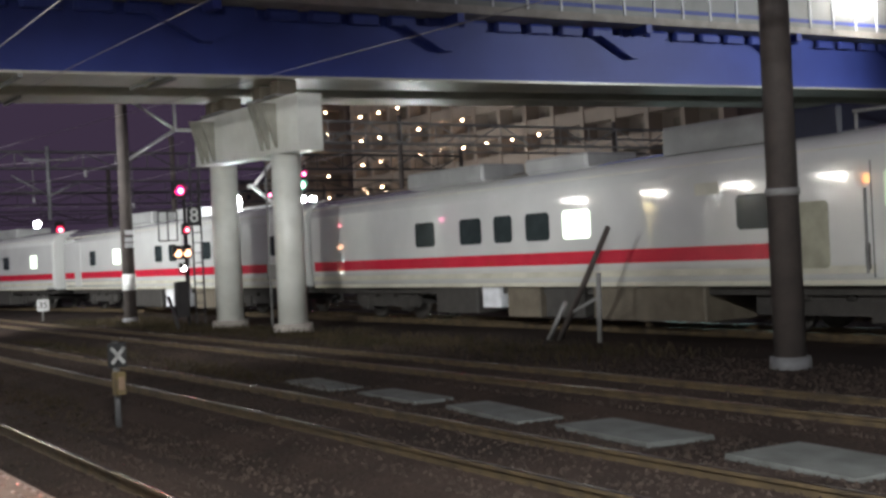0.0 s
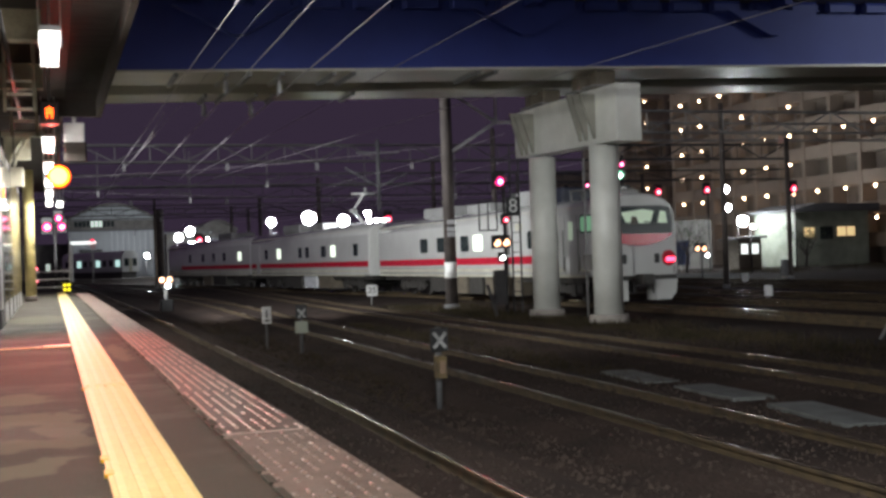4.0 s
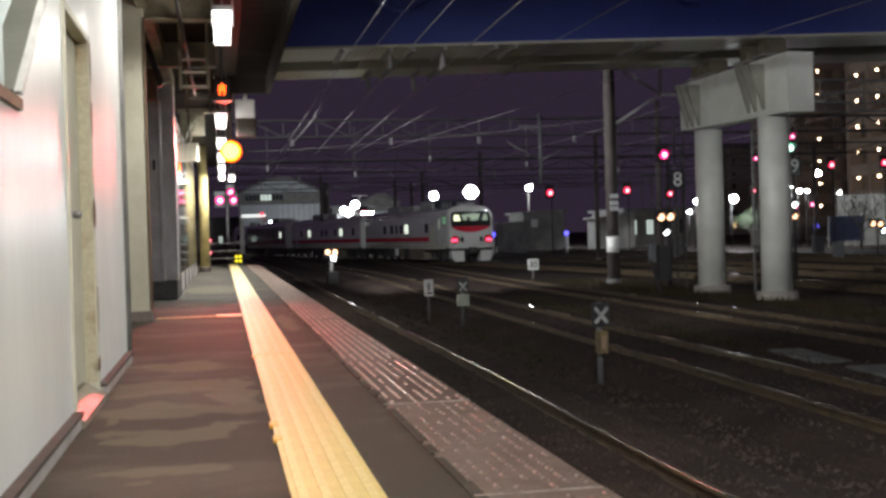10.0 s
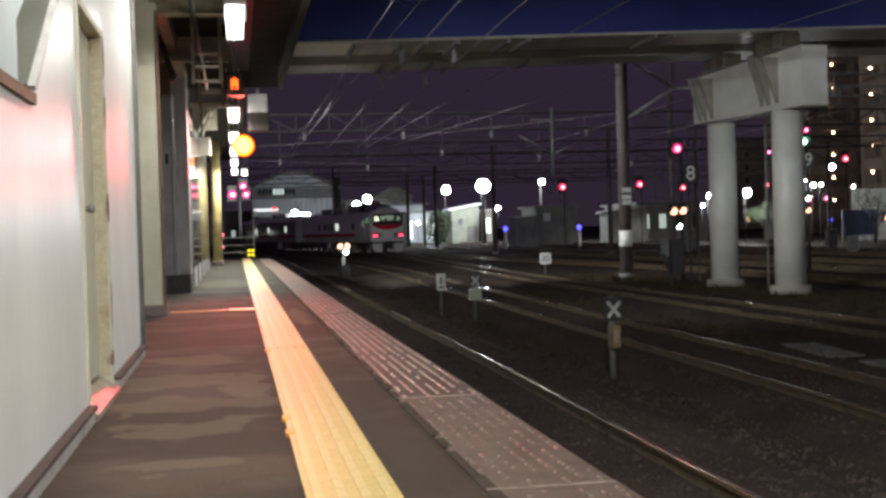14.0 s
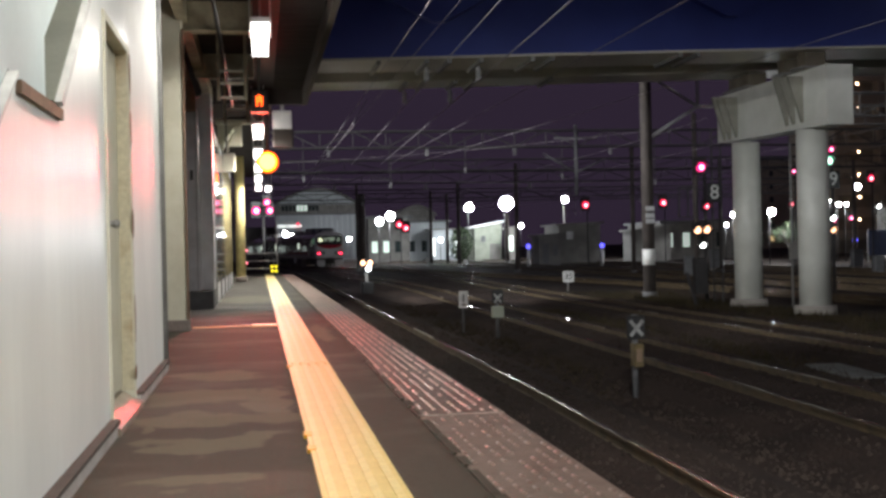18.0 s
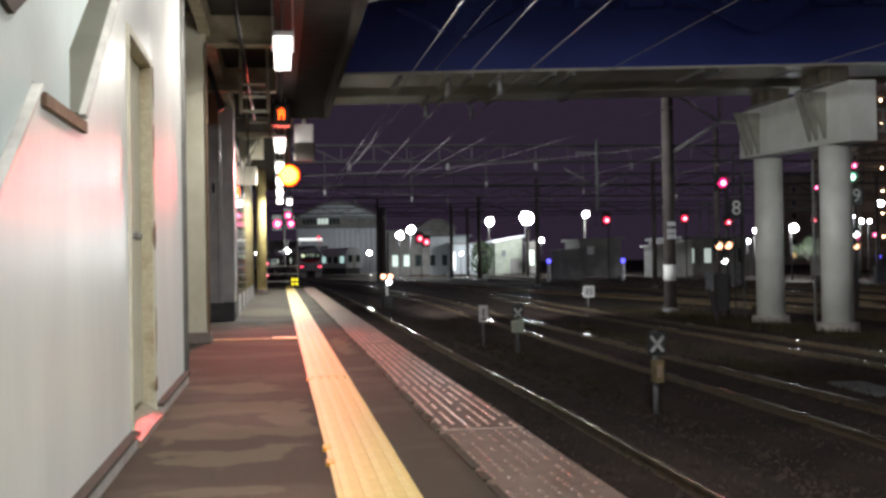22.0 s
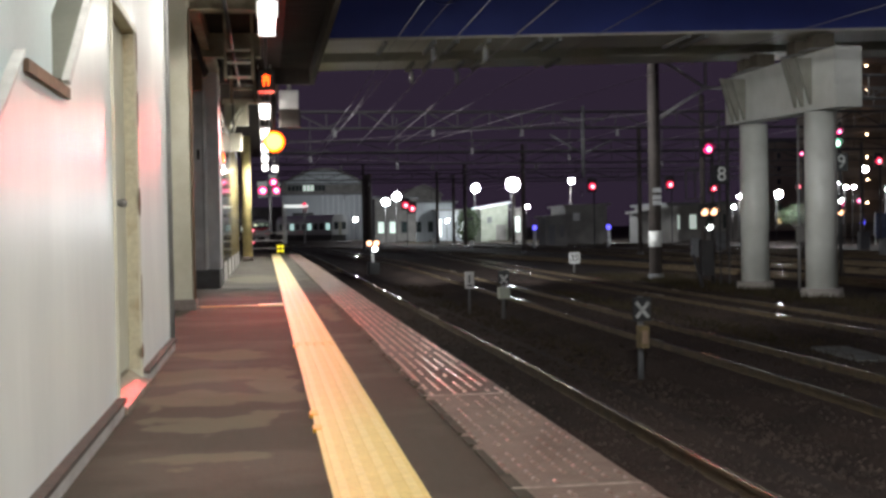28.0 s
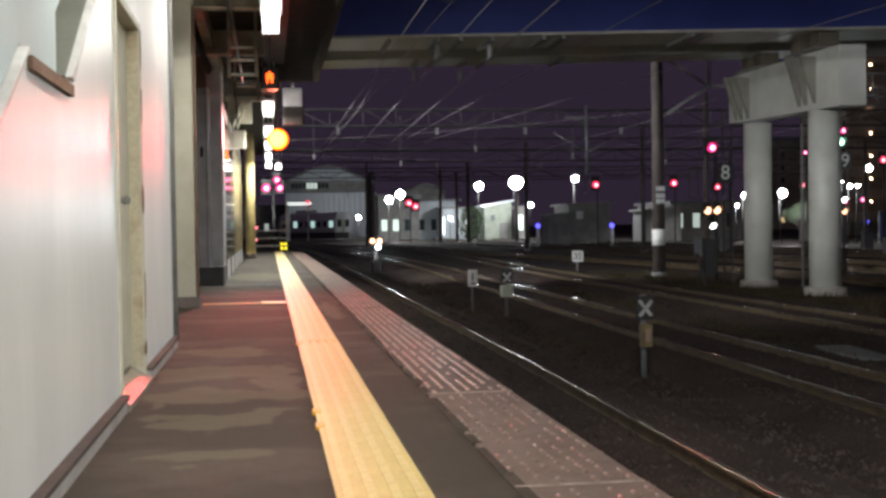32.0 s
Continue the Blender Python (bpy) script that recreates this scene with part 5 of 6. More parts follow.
b = part("board", prism(bm_new(), pts, "y", 46.5, 46.54), M["sign_dull"], sp)
lettering("35", 0.36, (12.66, 46.49, -0.48), (90, 0, 0), M["black"], b, "figures")
part("post", rod(bm_new(), (12.66, 46.6, GROUND), (12.66, 46.6, -0.3), 0.035, n=8), M["galv"], sp)
for x, y, z in ((19.2, 107, -0.55), (17.2, 118, -0.4), (24.4, 35.5, -0.78), (32.7, 49.5, -0.7)):
    t = thing("distance_board", "small white board beside a far track", "sign", "far boards")
    part("board", rbox(bm_new(), x - 0.17, x + 0.17, y, y + 0.05, z - 0.19, z + 0.19, 0.02), M["white_paint"], t)
    part("post", rod(bm_new(), (x, y + 0.08, GROUND), (x, y + 0.08, z), 0.05, n=6), M["galv"], t)

# ---------------------------------------------------------------- far yard lamps
for x, y, z, r in ((32.55, 150, 6.53, 1.2), (29.35, 160, 6.4, 0.75), (15.6, 150, 4.4, 0.62), (17.05, 150, 5.1, 0.70), (35.16, 130, 6.1, 0.48), (16.6, 215, 2.75, 0.5), (41.94, 90, 3.17, 0.42), (49.6, 90, 5.17, 0.33), (47.18, 110, 3.5, 0.3), (27.6, 120, 2.98, 0.28), (46.45, 110, 2.49, 0.22), (56.36, 88, 5.89, 0.45), (56.57, 88, 4.26, 0.4), (58.04, 88, 3.05, 0.62), (47.9, 90, 3.7, 0.22), (47.3, 90, 4.07, 0.16), (48.6, 90, 3.7, 0.18), (25.7, 163, 1.95, 0.26), (47.0, 70, 2.2, 0.2)):
    t = thing("yard_floodlight", "white yard floodlight on a thin mast", "floodlight", "yard floodlights")
    part("mast", rod(bm_new(), (x, y + r + 0.1, GROUND), (x, y + r + 0.1, z + r), 0.05, n=8), M["dark"], t)
    part("lens", ball(bm_new(), (x, y, z), r * 0.74, 24), G["white"], t, "glaring white lamp")

# relay boxes between the far tracks
for x, y, w, h in ((23.6, 61.0, 0.5, 1.0), (30.4, 74.0, 0.6, 1.2), (33.2, 58.0, 0.5, 0.8), (38.0, 69.0, 0.7, 1.1), (40.6, 57.0, 0.6, 0.9)):
    t = thing("relay_box", "dark grey trackside relay box on a low footing", "cabinet", "relay boxes")
    part("body", rbox(bm_new(), x - w / 2, x + w / 2, y, y + 0.4, GROUND + 0.12, GROUND + 0.12 + h, 0.03), M["grey_dark"], t)
    part("lid", rbox(bm_new(), x - w / 2 - 0.03, x + w / 2 + 0.03, y - 0.03, y + 0.43, GROUND + 0.122 + h, GROUND + 0.17 + h, 0.01), M["grey_dark"], t, "dark lid")
    part("footing", box(bm_new(), x - w / 2 + 0.03, x + w / 2 - 0.03, y + 0.03, y + 0.37, GROUND - 0.02, GROUND + 0.119), M["concrete"], t)
pole = thing("thin_pole", "thin grey cable pole beside the bridge pier", "pole")
part("shaft", rod(bm_new(), (14.75, 30.4, GROUND), (14.75, 30.4, 3.55), 0.035, n=8), M["galv"], pole)
part("box", rbox(bm_new(), 14.62, 14.88, 30.22, 30.36, 0.3, 0.75, 0.02), M["hut2"], pole, "small dark junction box")

# ---------------------------------------------------------------- huts, shed and parked train


def hut(x0, x1, y0, y1, h, material, label, roof=0.5, windows=()):
    t = thing("trackside_hut", label, "hut", "trackside huts")
    part("wall", prism(bm_new(), [(x0, GROUND), (x1, GROUND), (x1, GROUND + h + roof), (x0, GROUND + h)], "y", y0, y1), M[material], t)
    d = 0.35
    part("roof", prism(bm_new(), [(x0 - d, GROUND + h - 0.02), (x1 + d, GROUND + h + roof + 0.06), (x1 + d, GROUND + h + roof + 0.26), (x0 - d, GROUND + h + 0.18)], "y", y0 - d, y1 + d), M["grey_box" if material == "hut" else "hut2"], t, "grey overhanging roof")
    for wx0, wx1, z0, z1, m_ in windows:
        part("opening", box(bm_new(), wx0, wx1, y0 - 0.05, y0 - 0.002, z0, z1), M[m_] if m_ in M else G[m_], t)
    return t


hut(29.3, 33.1, 156, 161, 4.5, "hut", "pale green trackside hut with a sloping roof", 0.7, ((30.2, 30.8, 1.5, 2.3, "grey_dark"), (31.4, 32.8, GROUND, 1.2, "hut2")))
hut(26.6, 28.7, 108, 111, 2.75, "hut2", "grey concrete trackside hut with a thin flat roof", 0.12, ((26.9, 27.5, -0.9, 1.0, "grey_dark"), (28.0, 28.4, -0.2, 0.9, "grey_dark")))
hut(30.4, 34.8, 115, 121, 3.9, "hut2", "brown grey store hut", 0.1, ((31.2, 31.9, 1.4, 2.2, "sign_grey"),))
hut(32.8, 34.3, 151, 153, 4.2, "hut2", "narrow dark booth with a lit doorway", 0.1, ((33.0, 33.6, 0.2, 2.2, "dim"),))
hut(39.5, 43.5, 118, 122, 3.2, "hut2", "small gabled grey hut", 0.4)
hut(52.9, 55.1, 81, 83, 2.4, "car_box", "tan booth with two lit windows beside the yard", 0.1, ((53.2, 53.8, 0.2, 1.0, "shop"), (54.2, 54.8, 0.2, 1.0, "shop")))

shed = thing("train_shed", "large grey train shed with a curved roof", "shed")
arc = [(3.4 + 16.4 * (k / 12), 10.0 + 2.9 * math.sin(math.pi * k / 12)) for k in range(13)]
part("front_wall", prism(bm_new(), [(3.4, GROUND)] + arc + [(19.8, GROUND)], "y", 232, 233), M["shed"], shed, "pale corrugated front")
part("roof", prism(bm_new(), [(3.0, 9.8)] + [(x, z + 0.4) for x, z in arc] + [(20.2, 9.8)] + [(x, z + 0.05) for x, z in arc[::-1]], "y", 230.5, 270), M["hut2"], shed, "curved roof edge")
for k in range(10):
    part("window", box(bm_new(), 4.6 + k * 0.75, 5.2 + k * 0.75, 231.9, 231.99, 8.75, 9.9), G["dim"] if k in (4, 5, 6) else M["glass"], shed, "upper window")
part("band", box(bm_new(), 3.4, 19.8, 231.8, 231.99, 7.9, 8.2), M["grey_dark"], shed, "dark band")
part("upper_cladding", box(bm_new(), 3.5, 19.7, 231.93, 231.99, 8.21, 10.0), M["hut2"], shed, "dull brown upper cladding")
# flat black panel on the wall, paints the dark of an open doorway
part("doorway", box(bm_new(), 5.4, 9.6, 231.8, 231.99, GROUND, 4.4), M["black"], shed, "black panel painting the dark inside of the shed")
for k in range(8):
    part("cladding_rib", box(bm_new(), 11.4 + k * 1.05, 11.5 + k * 1.05, 231.9, 231.99, GROUND, 7.88), M["grey_box"], shed)

hall = thing("train_shed", "second low grey shed with lit doors", "shed")
arc = [(24.0 + 6.5 * (k / 12), 6.6 + 1.5 * math.sin(math.pi * k / 12)) for k in range(13)]
part("front_wall", prism(bm_new(), [(24.0, GROUND)] + arc + [(30.5, GROUND)], "y", 200, 201), M["hut2"], hall, "dull grey corrugated front")
part("roof", prism(bm_new(), [(23.7, 6.5)] + [(x, z + 0.3) for x, z in arc] + [(30.8, 6.5)] + [(x, z + 0.05) for x, z in arc[::-1]], "y", 198.8, 225), M["hut2"], hall, "curved roof edge")
for x0, x1, m_ in ((24.4, 25.2, M["glass"]), (26.5, 27.6, M["shed"]), (28.6, 29.3, M["glass"])):
    part("door", box(bm_new(), x0, x1, 199.9, 199.99, GROUND, 4.0), m_, hall, "tall shed door")

lit = thing("platform_shelter", "brightly lit white shelter beside the shed", "shelter")
part("roof", box(bm_new(), 2.9, 6.45, 176, 180, 4.42, 4.78), G["shop"], lit, "glowing white fascia")
part("post", box(bm_new(), 2.9, 3.2, 176, 176.4, GROUND, 4.415), M["white_paint"], lit, "white post")
part("post", box(bm_new(), 5.65, 6.4, 176, 176.4, 3.5, 4.415), M["white_paint"], lit, "white hanging panel")
part("rear_post", box(bm_new(), 5.9, 6.1, 179, 179.3, GROUND, 4.41), M["galv"], lit)
part("sign_lamp", ball(bm_new(), (5.9, 175.6, 4.85), 0.25), G["red"], lit, "red lamp")

parked = thing("parked_train", "parked railcar with lit and dark windows", "train")
PXC, PY0 = 12.0, 188.0
prof = [(-1.45, 0.1), (-1.45, 2.5), (-1.3, 3.0), (-0.7, 3.4), (0.7, 3.4), (1.3, 3.0), (1.45, 2.5), (1.45, 0.1)]
m = Matrix.Translation((PXC, PY0, 0)) @ Matrix.Rotation(radians(26), 4, "Z")
bm = prism(bm_new(), prof, "y", 0, 20)
bm.transform(m)
part("body", bm, M["car_white"], parked)
for k in range(9):
    bm = box(bm_new(), -1.475, -1.453, 0.8 + k * 2.1, 2.1 + k * 2.1, 0.95, 2.0)
    bm.transform(m)
    part("window", bm, M["glass"] if k % 3 else G["carriage"], parked)
for x0, x1 in ((-1.1, -0.35), (0.35, 1.1)):
    bm = box(bm_new(), x0, x1, -0.03, -0.003, 1.0, 2.2)
    bm.transform(m)
    part("cab_window", bm, M["glass"], parked)
bm = box(bm_new(), -0.28, 0.28, -0.03, -0.003, 0.1, 2.2)
bm.transform(m)
part("cab_door", bm, M["panel_green"], parked)
bm = box(bm_new(), -1.3, 1.3, 0.5, 19.5, -0.9, 0.095)
bm.transform(m)
part("underframe", bm, M["car_under"], parked)

# dim town blocks behind the yard
for k, (x0, x1, y, z1) in enumerate(((120, 170, 260, 20), (-60, -6, 280, 12))):
    t = thing("town_block", "dim town block behind the rail yard", "building", "town blocks")
    part("wall", box(bm_new(), x0, x1, y, y + 14, GROUND, z1), M["flats"], t)
    part("roof", box(bm_new(), x0 - 0.3, x1 + 0.3, y - 0.3, y + 14.3, z1, z1 + 0.5), M["grey_dark"], t)
    for j in range(9):
        for f in range(int(z1 / 3.2)):
            wx = x0 + 0.8 + j * (x1 - x0 - 1) / 9
            w = random.random()
            part("window", box(bm_new(), wx, wx + 0.9, y - 0.08, y - 0.003, 0.6 + f * 3.1, 1.9 + f * 3.1), G["dim"] if w < 0.10 else G["warm_room"] if w < 0.14 else M["glass"], t)

# round dark bush beside the pale hut
bush = thing("round_bush", "dark round bush beside the pale hut", "bush")
part("trunk", rod(bm_new(), (27.2, 155, GROUND), (27.2, 155, 1.2), 0.14, 0.08, n=8), M["pole"], bush)
bm = bm_new()
for _ in range(1500):
    a, u = random.uniform(0, math.tau), random.uniform(-1, 1)
    rr = 1.7 * (random.random() ** 0.35) * math.sqrt(1 - u * u) * (1 + 0.2 * math.sin(5 * a))
    c = Vector((27.2 + rr * math.cos(a), 155 + rr * math.sin(a), 1.3 + 2.2 * u))
    d = Vector((random.gauss(0, 1), random.gauss(0, 1), random.gauss(0, 1))).normalized() * 0.16
    e = d.cross(Vector((random.gauss(0, 1), random.gauss(0, 1), random.gauss(0, 1)))).normalized() * 0.10
    bm.faces.new([bm.verts.new(c + p) for p in (d, e, -d, -e)])
part("crown", bm, M["leaf"], bush, "dark clipped leaves")

# low buildings and lit frontages behind the yard
for x0, x1, y, z1, m_, lab in ((15.5, 21.5, 165, 5.2, "hut2", "low grey building beside the yard"), (21.6, 28.0, 170, 4.6, "shed", "pale low building beside the yard"), (45.0, 54.0, 125, 3.0, "hut2", "low dark building with lit windows"), (-30, 3.5, 240, 5.5, "hut2", "long dark building behind the platform end")):
    t = thing("low_building", lab, "building", "low buildings")
    part("wall", box(bm_new(), x0, x1, y, y + 12, GROUND, z1), M[m_], t)
    part("roof", box(bm_new(), x0 - 0.4, x1 + 0.4, y - 0.5, y + 12.4, z1, z1 + 0.3), M["grey_dark"], t)
    n = max(3, int((x1 - x0) / 1.9))
    for k in range(n):
        wx = x0 + 0.5 + k * (x1 - x0 - 1) / n
        part("window", box(bm_new(), wx, wx + 0.8, y - 0.06, y - 0.003, 0.3, 1.9), G["dim"] if (k * 7 + int(abs(x0))) % 5 in (0, 2) else M["glass"], t)

front = thing("lit_frontage", "low white frontage with brightly lit doors", "building")
part("wall", box(bm_new(), 24.6, 29.0, 166.0, 169.4, GROUND, 3.4), M["shed"], front)
part("roof", box(bm_new(), 24.3, 29.3, 165.7, 169.7, 3.402, 3.6), M["hut2"], front)
for x0, x1, z1 in ((27.05, 27.45, 2.6), (28.1, 28.75, 1.9), (25.0, 25.3, 2.2)):
    part("lit_door", box(bm_new(), x0, x1, 165.93, 165.996, -0.4, z1), G["shop"], front, "bright doorway")

# long second platform with lit trains far across the yard
far_train = thing("far_parked_train", "far commuter train with lit windows", "train")
part("body", box(bm_new(), 46.6, 49.5, 8, 48.3, 0.1, 2.75), M["car_white"], far_train)
part("roof", prism(bm_new(), [(46.6, 2.755), (47.1, 3.05), (49.0, 3.05), (49.5, 2.755)], "y", 8, 48.3), M["car_roof"], far_train)
part("underframe", box(bm_new(), 46.8, 49.3, 8.4, 48.0, -0.9, 0.095), M["car_under"], far_train)
part("door", box(bm_new(), 46.57, 46.597, 46.6, 47.6, 0.15, 2.3), M["navy"], far_train, "dark blue end door")
for k in range(16):
    part("window", box(bm_new(), 46.565, 46.597, 8.8 + k * 2.4, 10.3 + k * 2.4, 1.10, 2.05), G["carriage"] if k % 7 != 2 else M["glass"], far_train, "lit window")

# right side of the yard: low pale building, fence panels, tarpaulin wall, bare trees
lowb = thing("low_building", "low pale building with warm lit windows and a wide roof", "building", "low buildings")
part("wall", box(bm_new(), 60.6, 68.2, 84, 90, GROUND, 3.6), M["hut"], lowb)
part("roof", prism(bm_new(), [(60.0, 3.61), (68.8, 3.61), (68.8, 4.2), (62.4, 4.35), (60.0, 3.8)], "y", 83.2, 90.5), M["grey_dark"], lowb, "dark overhanging roof")
for x0, x1 in ((61.5, 62.5), (64.9, 66.7)):
    w = part("window", box(bm_new(), x0, x1, 83.94, 83.997, 1.45, 2.25), G["warm_room"], lowb, "warm lit window")
    part("mullion", box(bm_new(), (x0 + x1) / 2 - 0.03, (x0 + x1) / 2 + 0.03, 83.90, 83.938, 1.45, 2.25), M["dark"], w)
part("window", box(bm_new(), 63.1, 64.4, 83.94, 83.997, 1.2, 2.3), M["glass"], lowb, "dark window")
panels = thing("blue_fence", "blue sheet fence beside a blue marker lamp", "fence")
for k in range(4):
    part("panel", box(bm_new(), 49.4 + k * 0.8, 50.16 + k * 0.8, 88.0, 88.06, -0.6, 1.5), M["blue_sheet"], panels)
    part("fence_post", rod(bm_new(), (49.38 + k * 0.8, 88.1, GROUND), (49.38 + k * 0.8, 88.1, 1.6), 0.04, n=6), M["galv"], panels)
grey = thing("corrugated_wall", "grey corrugated boundary wall behind the yard", "wall")
for k in range(14):
    part("panel", rbox(bm_new(), 53.6 + k * 0.36, 53.93 + k * 0.36, 94.0 + 0.03 * (k % 2), 94.12 + 0.03 * (k % 2), GROUND, 3.4, 0.02), M["hut2"], grey)
tarp = thing("tarpaulin_wall", "pale tarpaulin wall with a dark slanting stay", "wall")
for k in range(6):
    x = 54.2 + k * 0.66
    part("sheet", prism(bm_new(), [(x, GROUND), (x + 0.64, GROUND), (x + 0.64, 2.3 + 0.35 * math.cos(k * 1.7)), (x + 0.3, 2.1 + 0.3 * math.sin(k * 2.0)), (x, 2.5 + 0.3 * math.cos(k * 1.7 - 1.0))], "y", 62.0 + 0.05 * (k % 2), 62.04 + 0.05 * (k % 2)), M["white_paint"], tarp, "pale hanging sheet")
part("stay", rod(bm_new(), (55.46, 60, 2.6), (53.3, 60, GROUND), 0.10, n=8), M["dark"], tarp, "dark slanting stay")
wpost = thing("white_post", "white painted marker post beside the yard", "post")
part("shaft", rod(bm_new(), (46.0, 52.7, GROUND), (46.0, 52.7, 2.7), 0.10, n=10), M["white_paint"], wpost)
part("cap", rod(bm_new(), (46.0, 52.7, 2.7), (46.0, 52.7, 2.78), 0.14, n=10), M["galv"], wpost)


def bare_tree(x, y, h, label="small bare tree with thin branches"):
    t = thing("bare_tree", label, "tree", "bare trees")
    part("trunk", rod(bm_new(), (x, y, GROUND), (x + 0.2, y, GROUND + h * 0.45), 0.11, 0.07, n=8), M["pole"], t)
    limbs, tips = bm_new(), []
    for k in range(7):
        a = k * 0.9 + random.uniform(-0.2, 0.2)
        s0 = Vector((x + 0.2 * (k + 2) / 9, y, GROUND + h * (0.22 + 0.032 * k)))
        e = s0 + Vector((math.cos(a) * h * 0.3, math.sin(a) * h * 0.3, h * random.uniform(0.3, 0.5)))
        rod(limbs, s0, e, 0.05, 0.02, n=5)
        for j in range(5):
            p = s0.lerp(e, random.uniform(0.4, 1.0))
            q = p + Vector((random.uniform(-0.6, 0.6), random.uniform(-0.6, 0.6), random.uniform(0.2, 0.8)))
            rod(limbs, p, q, 0.018, 0.007, n=4)
            tips.append(q)
    part("branching", limbs, M["pole"], t, "bare brown limbs")
    bm = bm_new()
    for q in tips:
        for _ in range(14):
            c = q + Vector((random.gauss(0, 0.25), random.gauss(0, 0.25), random.gauss(0, 0.2)))
            d = Vector((random.gauss(0, 1), random.gauss(0, 1), random.gauss(0, 1))).normalized() * 0.07
            g = d.cross(Vector((random.gauss(0, 1), random.gauss(0, 1), 0.3))).normalized() * 0.045
            bm.faces.new([bm.verts.new(c + v) for v in (d, g, -d, -g)])
    part("crown", bm, M["leaf"], t, "sparse dark leaves")
    return t


bare_tree(47.5, 80.0, 4.6), bare_tree(37.8, 84.0, 3.6), bare_tree(59.0, 80.5, 3.4), bare_tree(43.5, 90.0, 3.2)
spots = []
for _ in range(120):
    spots.append((random.uniform(46, 68), random.uniform(66, 83), 34, 0.35))
tufts("lawn_grass", spots, "lit rough grass strip beside the yard")

# ---------------------------------------------------------------- apartment blocks


def flats(name, face, lo, hi, at, floors, bays, z0, label, h=2.87):
    """A block with a lit balcony lamp on each floor and bay. face: the axis its front looks along (-x or -y)."""
    t = thing(name, label, "building", "apartment blocks")
    top = z0 + floors * h
    if face == "x":
        put = lambda u0, u1, d0, d1, a, b: box(bm_new(), at + d0, at + d1, u0, u1, a, b)
    else:
        put = lambda u0, u1, d0, d1, a, b: box(bm_new(), u0, u1, at + d0, at + d1, a, b)
    part("wall", put(lo, hi, 1.5, 13, GROUND, top + 1.2), M["flats_shade"], t, "recessed wall with the shade painted in")
    part("roof", put(lo - 0.3, hi + 0.3, 0, 13.3, top + 1.21, top + 1.6), M["flats"], t)
    for f in range(floors):
        z = z0 + f * h
        part("balcony", put(lo, hi, 0.0, 1.498, z - 0.25, z - 0.02), M["flats"], t, "balcony slab")
        part("balcony_front", put(lo, hi, 0.0, 0.12, z - 0.016, z + 1.0), M["flats"], t, "solid balcony front")
    step = (hi - lo) / bays
    for k in range(bays + 1):
        u = lo + k * step
        part("pier", put(u - 0.25, u + 0.25, -0.12, 1.49, GROUND, top + 1.2), M["flats"], t)
    for f in range(floors):
        for k in range(bays):
            u = lo + (k + 0.5) * step
            z = z0 + f * h - (1.3 if face == "y" and k else 0)
            part("door", put(u - 0.45, u + 0.45, 1.42, 1.495, z, z + 2.0), M["car_box"], t)
            if face == "y" or k > 7 or (k > 4 and f in (0, 1, 3, 5)):
                part("balcony_lamp", ball(bm_new(), (at - 0.1, u, z + 2.35) if face == "x" else (u, at - 0.1, z + 2.35), 0.12, 8), G["flat"], t, "warm glowing lamp")
    return t


flats("apartment_block", "x", 62.3, 119.98, 70.0, 8, 14, 0.66, "long apartment block with a warm lamp on every balcony")
flats("apartment_wing", "y", 74.2, 87.0, 140.0, 8, 2, 0.9, "apartment wing with warm balcony lamps", 2.95)

# ---------------------------------------------------------------- the departing train
CAR, GAP = 21.9, 0.6
SIDE = 1.475
PROFILE = [(1.40, 0.92), (1.46, 1.05), (1.475, 1.30), (1.475, 2.99), (1.455, 3.12), (1.36, 3.29), (1.15, 3.45), (0.80, 3.57), (0.40, 3.63)]
PROFILE = PROFILE + [(-x, z) for x, z in PROFILE[::-1]]


def shell(bm, stations):
    """Rings of the car's outline at stations (y, width factor, height factor, lift)."""
    rings = []
    for y, w, h, low in stations:
        rings.append([bm.verts.new((x * w, y + (low * max(0.0, z - 1.9) if low else 0.0), 0.92 + (z - 0.92) * h)) for x, z in PROFILE])
    k = len(PROFILE)
    for a, b in zip(rings, rings[1:]):
        for i in range(k):
            bm.faces.new((a[i], a[(i + 1) % k], b[(i + 1) % k], b[i])).smooth = abs(PROFILE[i][1] - PROFILE[(i + 1) % k][1]) < 1.0
    bm.faces.new(rings[0][::-1]), bm.faces.new(rings[-1])
    return bm


def side_panel(name, car, y0, y1, z0, z1, material, label="", proud=0.012, both=True, r=0.0):
    out = []
    for s in ((-1, 1) if both else (-1,)):
        xa, xb = (s * (SIDE - 0.004), s * (SIDE + proud))
        bm = bm_new()
        if r:
            pts = [(y0 + r, z0), (y1 - r, z0), (y1, z0 + r), (y1, z1 - r), (y1 - r, z1), (y0 + r, z1), (y0, z1 - r), (y0, z0 + r)]
            prism(bm, pts, "x", min(xa, xb), max(xa, xb))
        else:
            box(bm, min(xa, xb), max(xa, xb), y0, y1, z0, z1)
        out.append(part(name, bm, material, car, label))
    return out


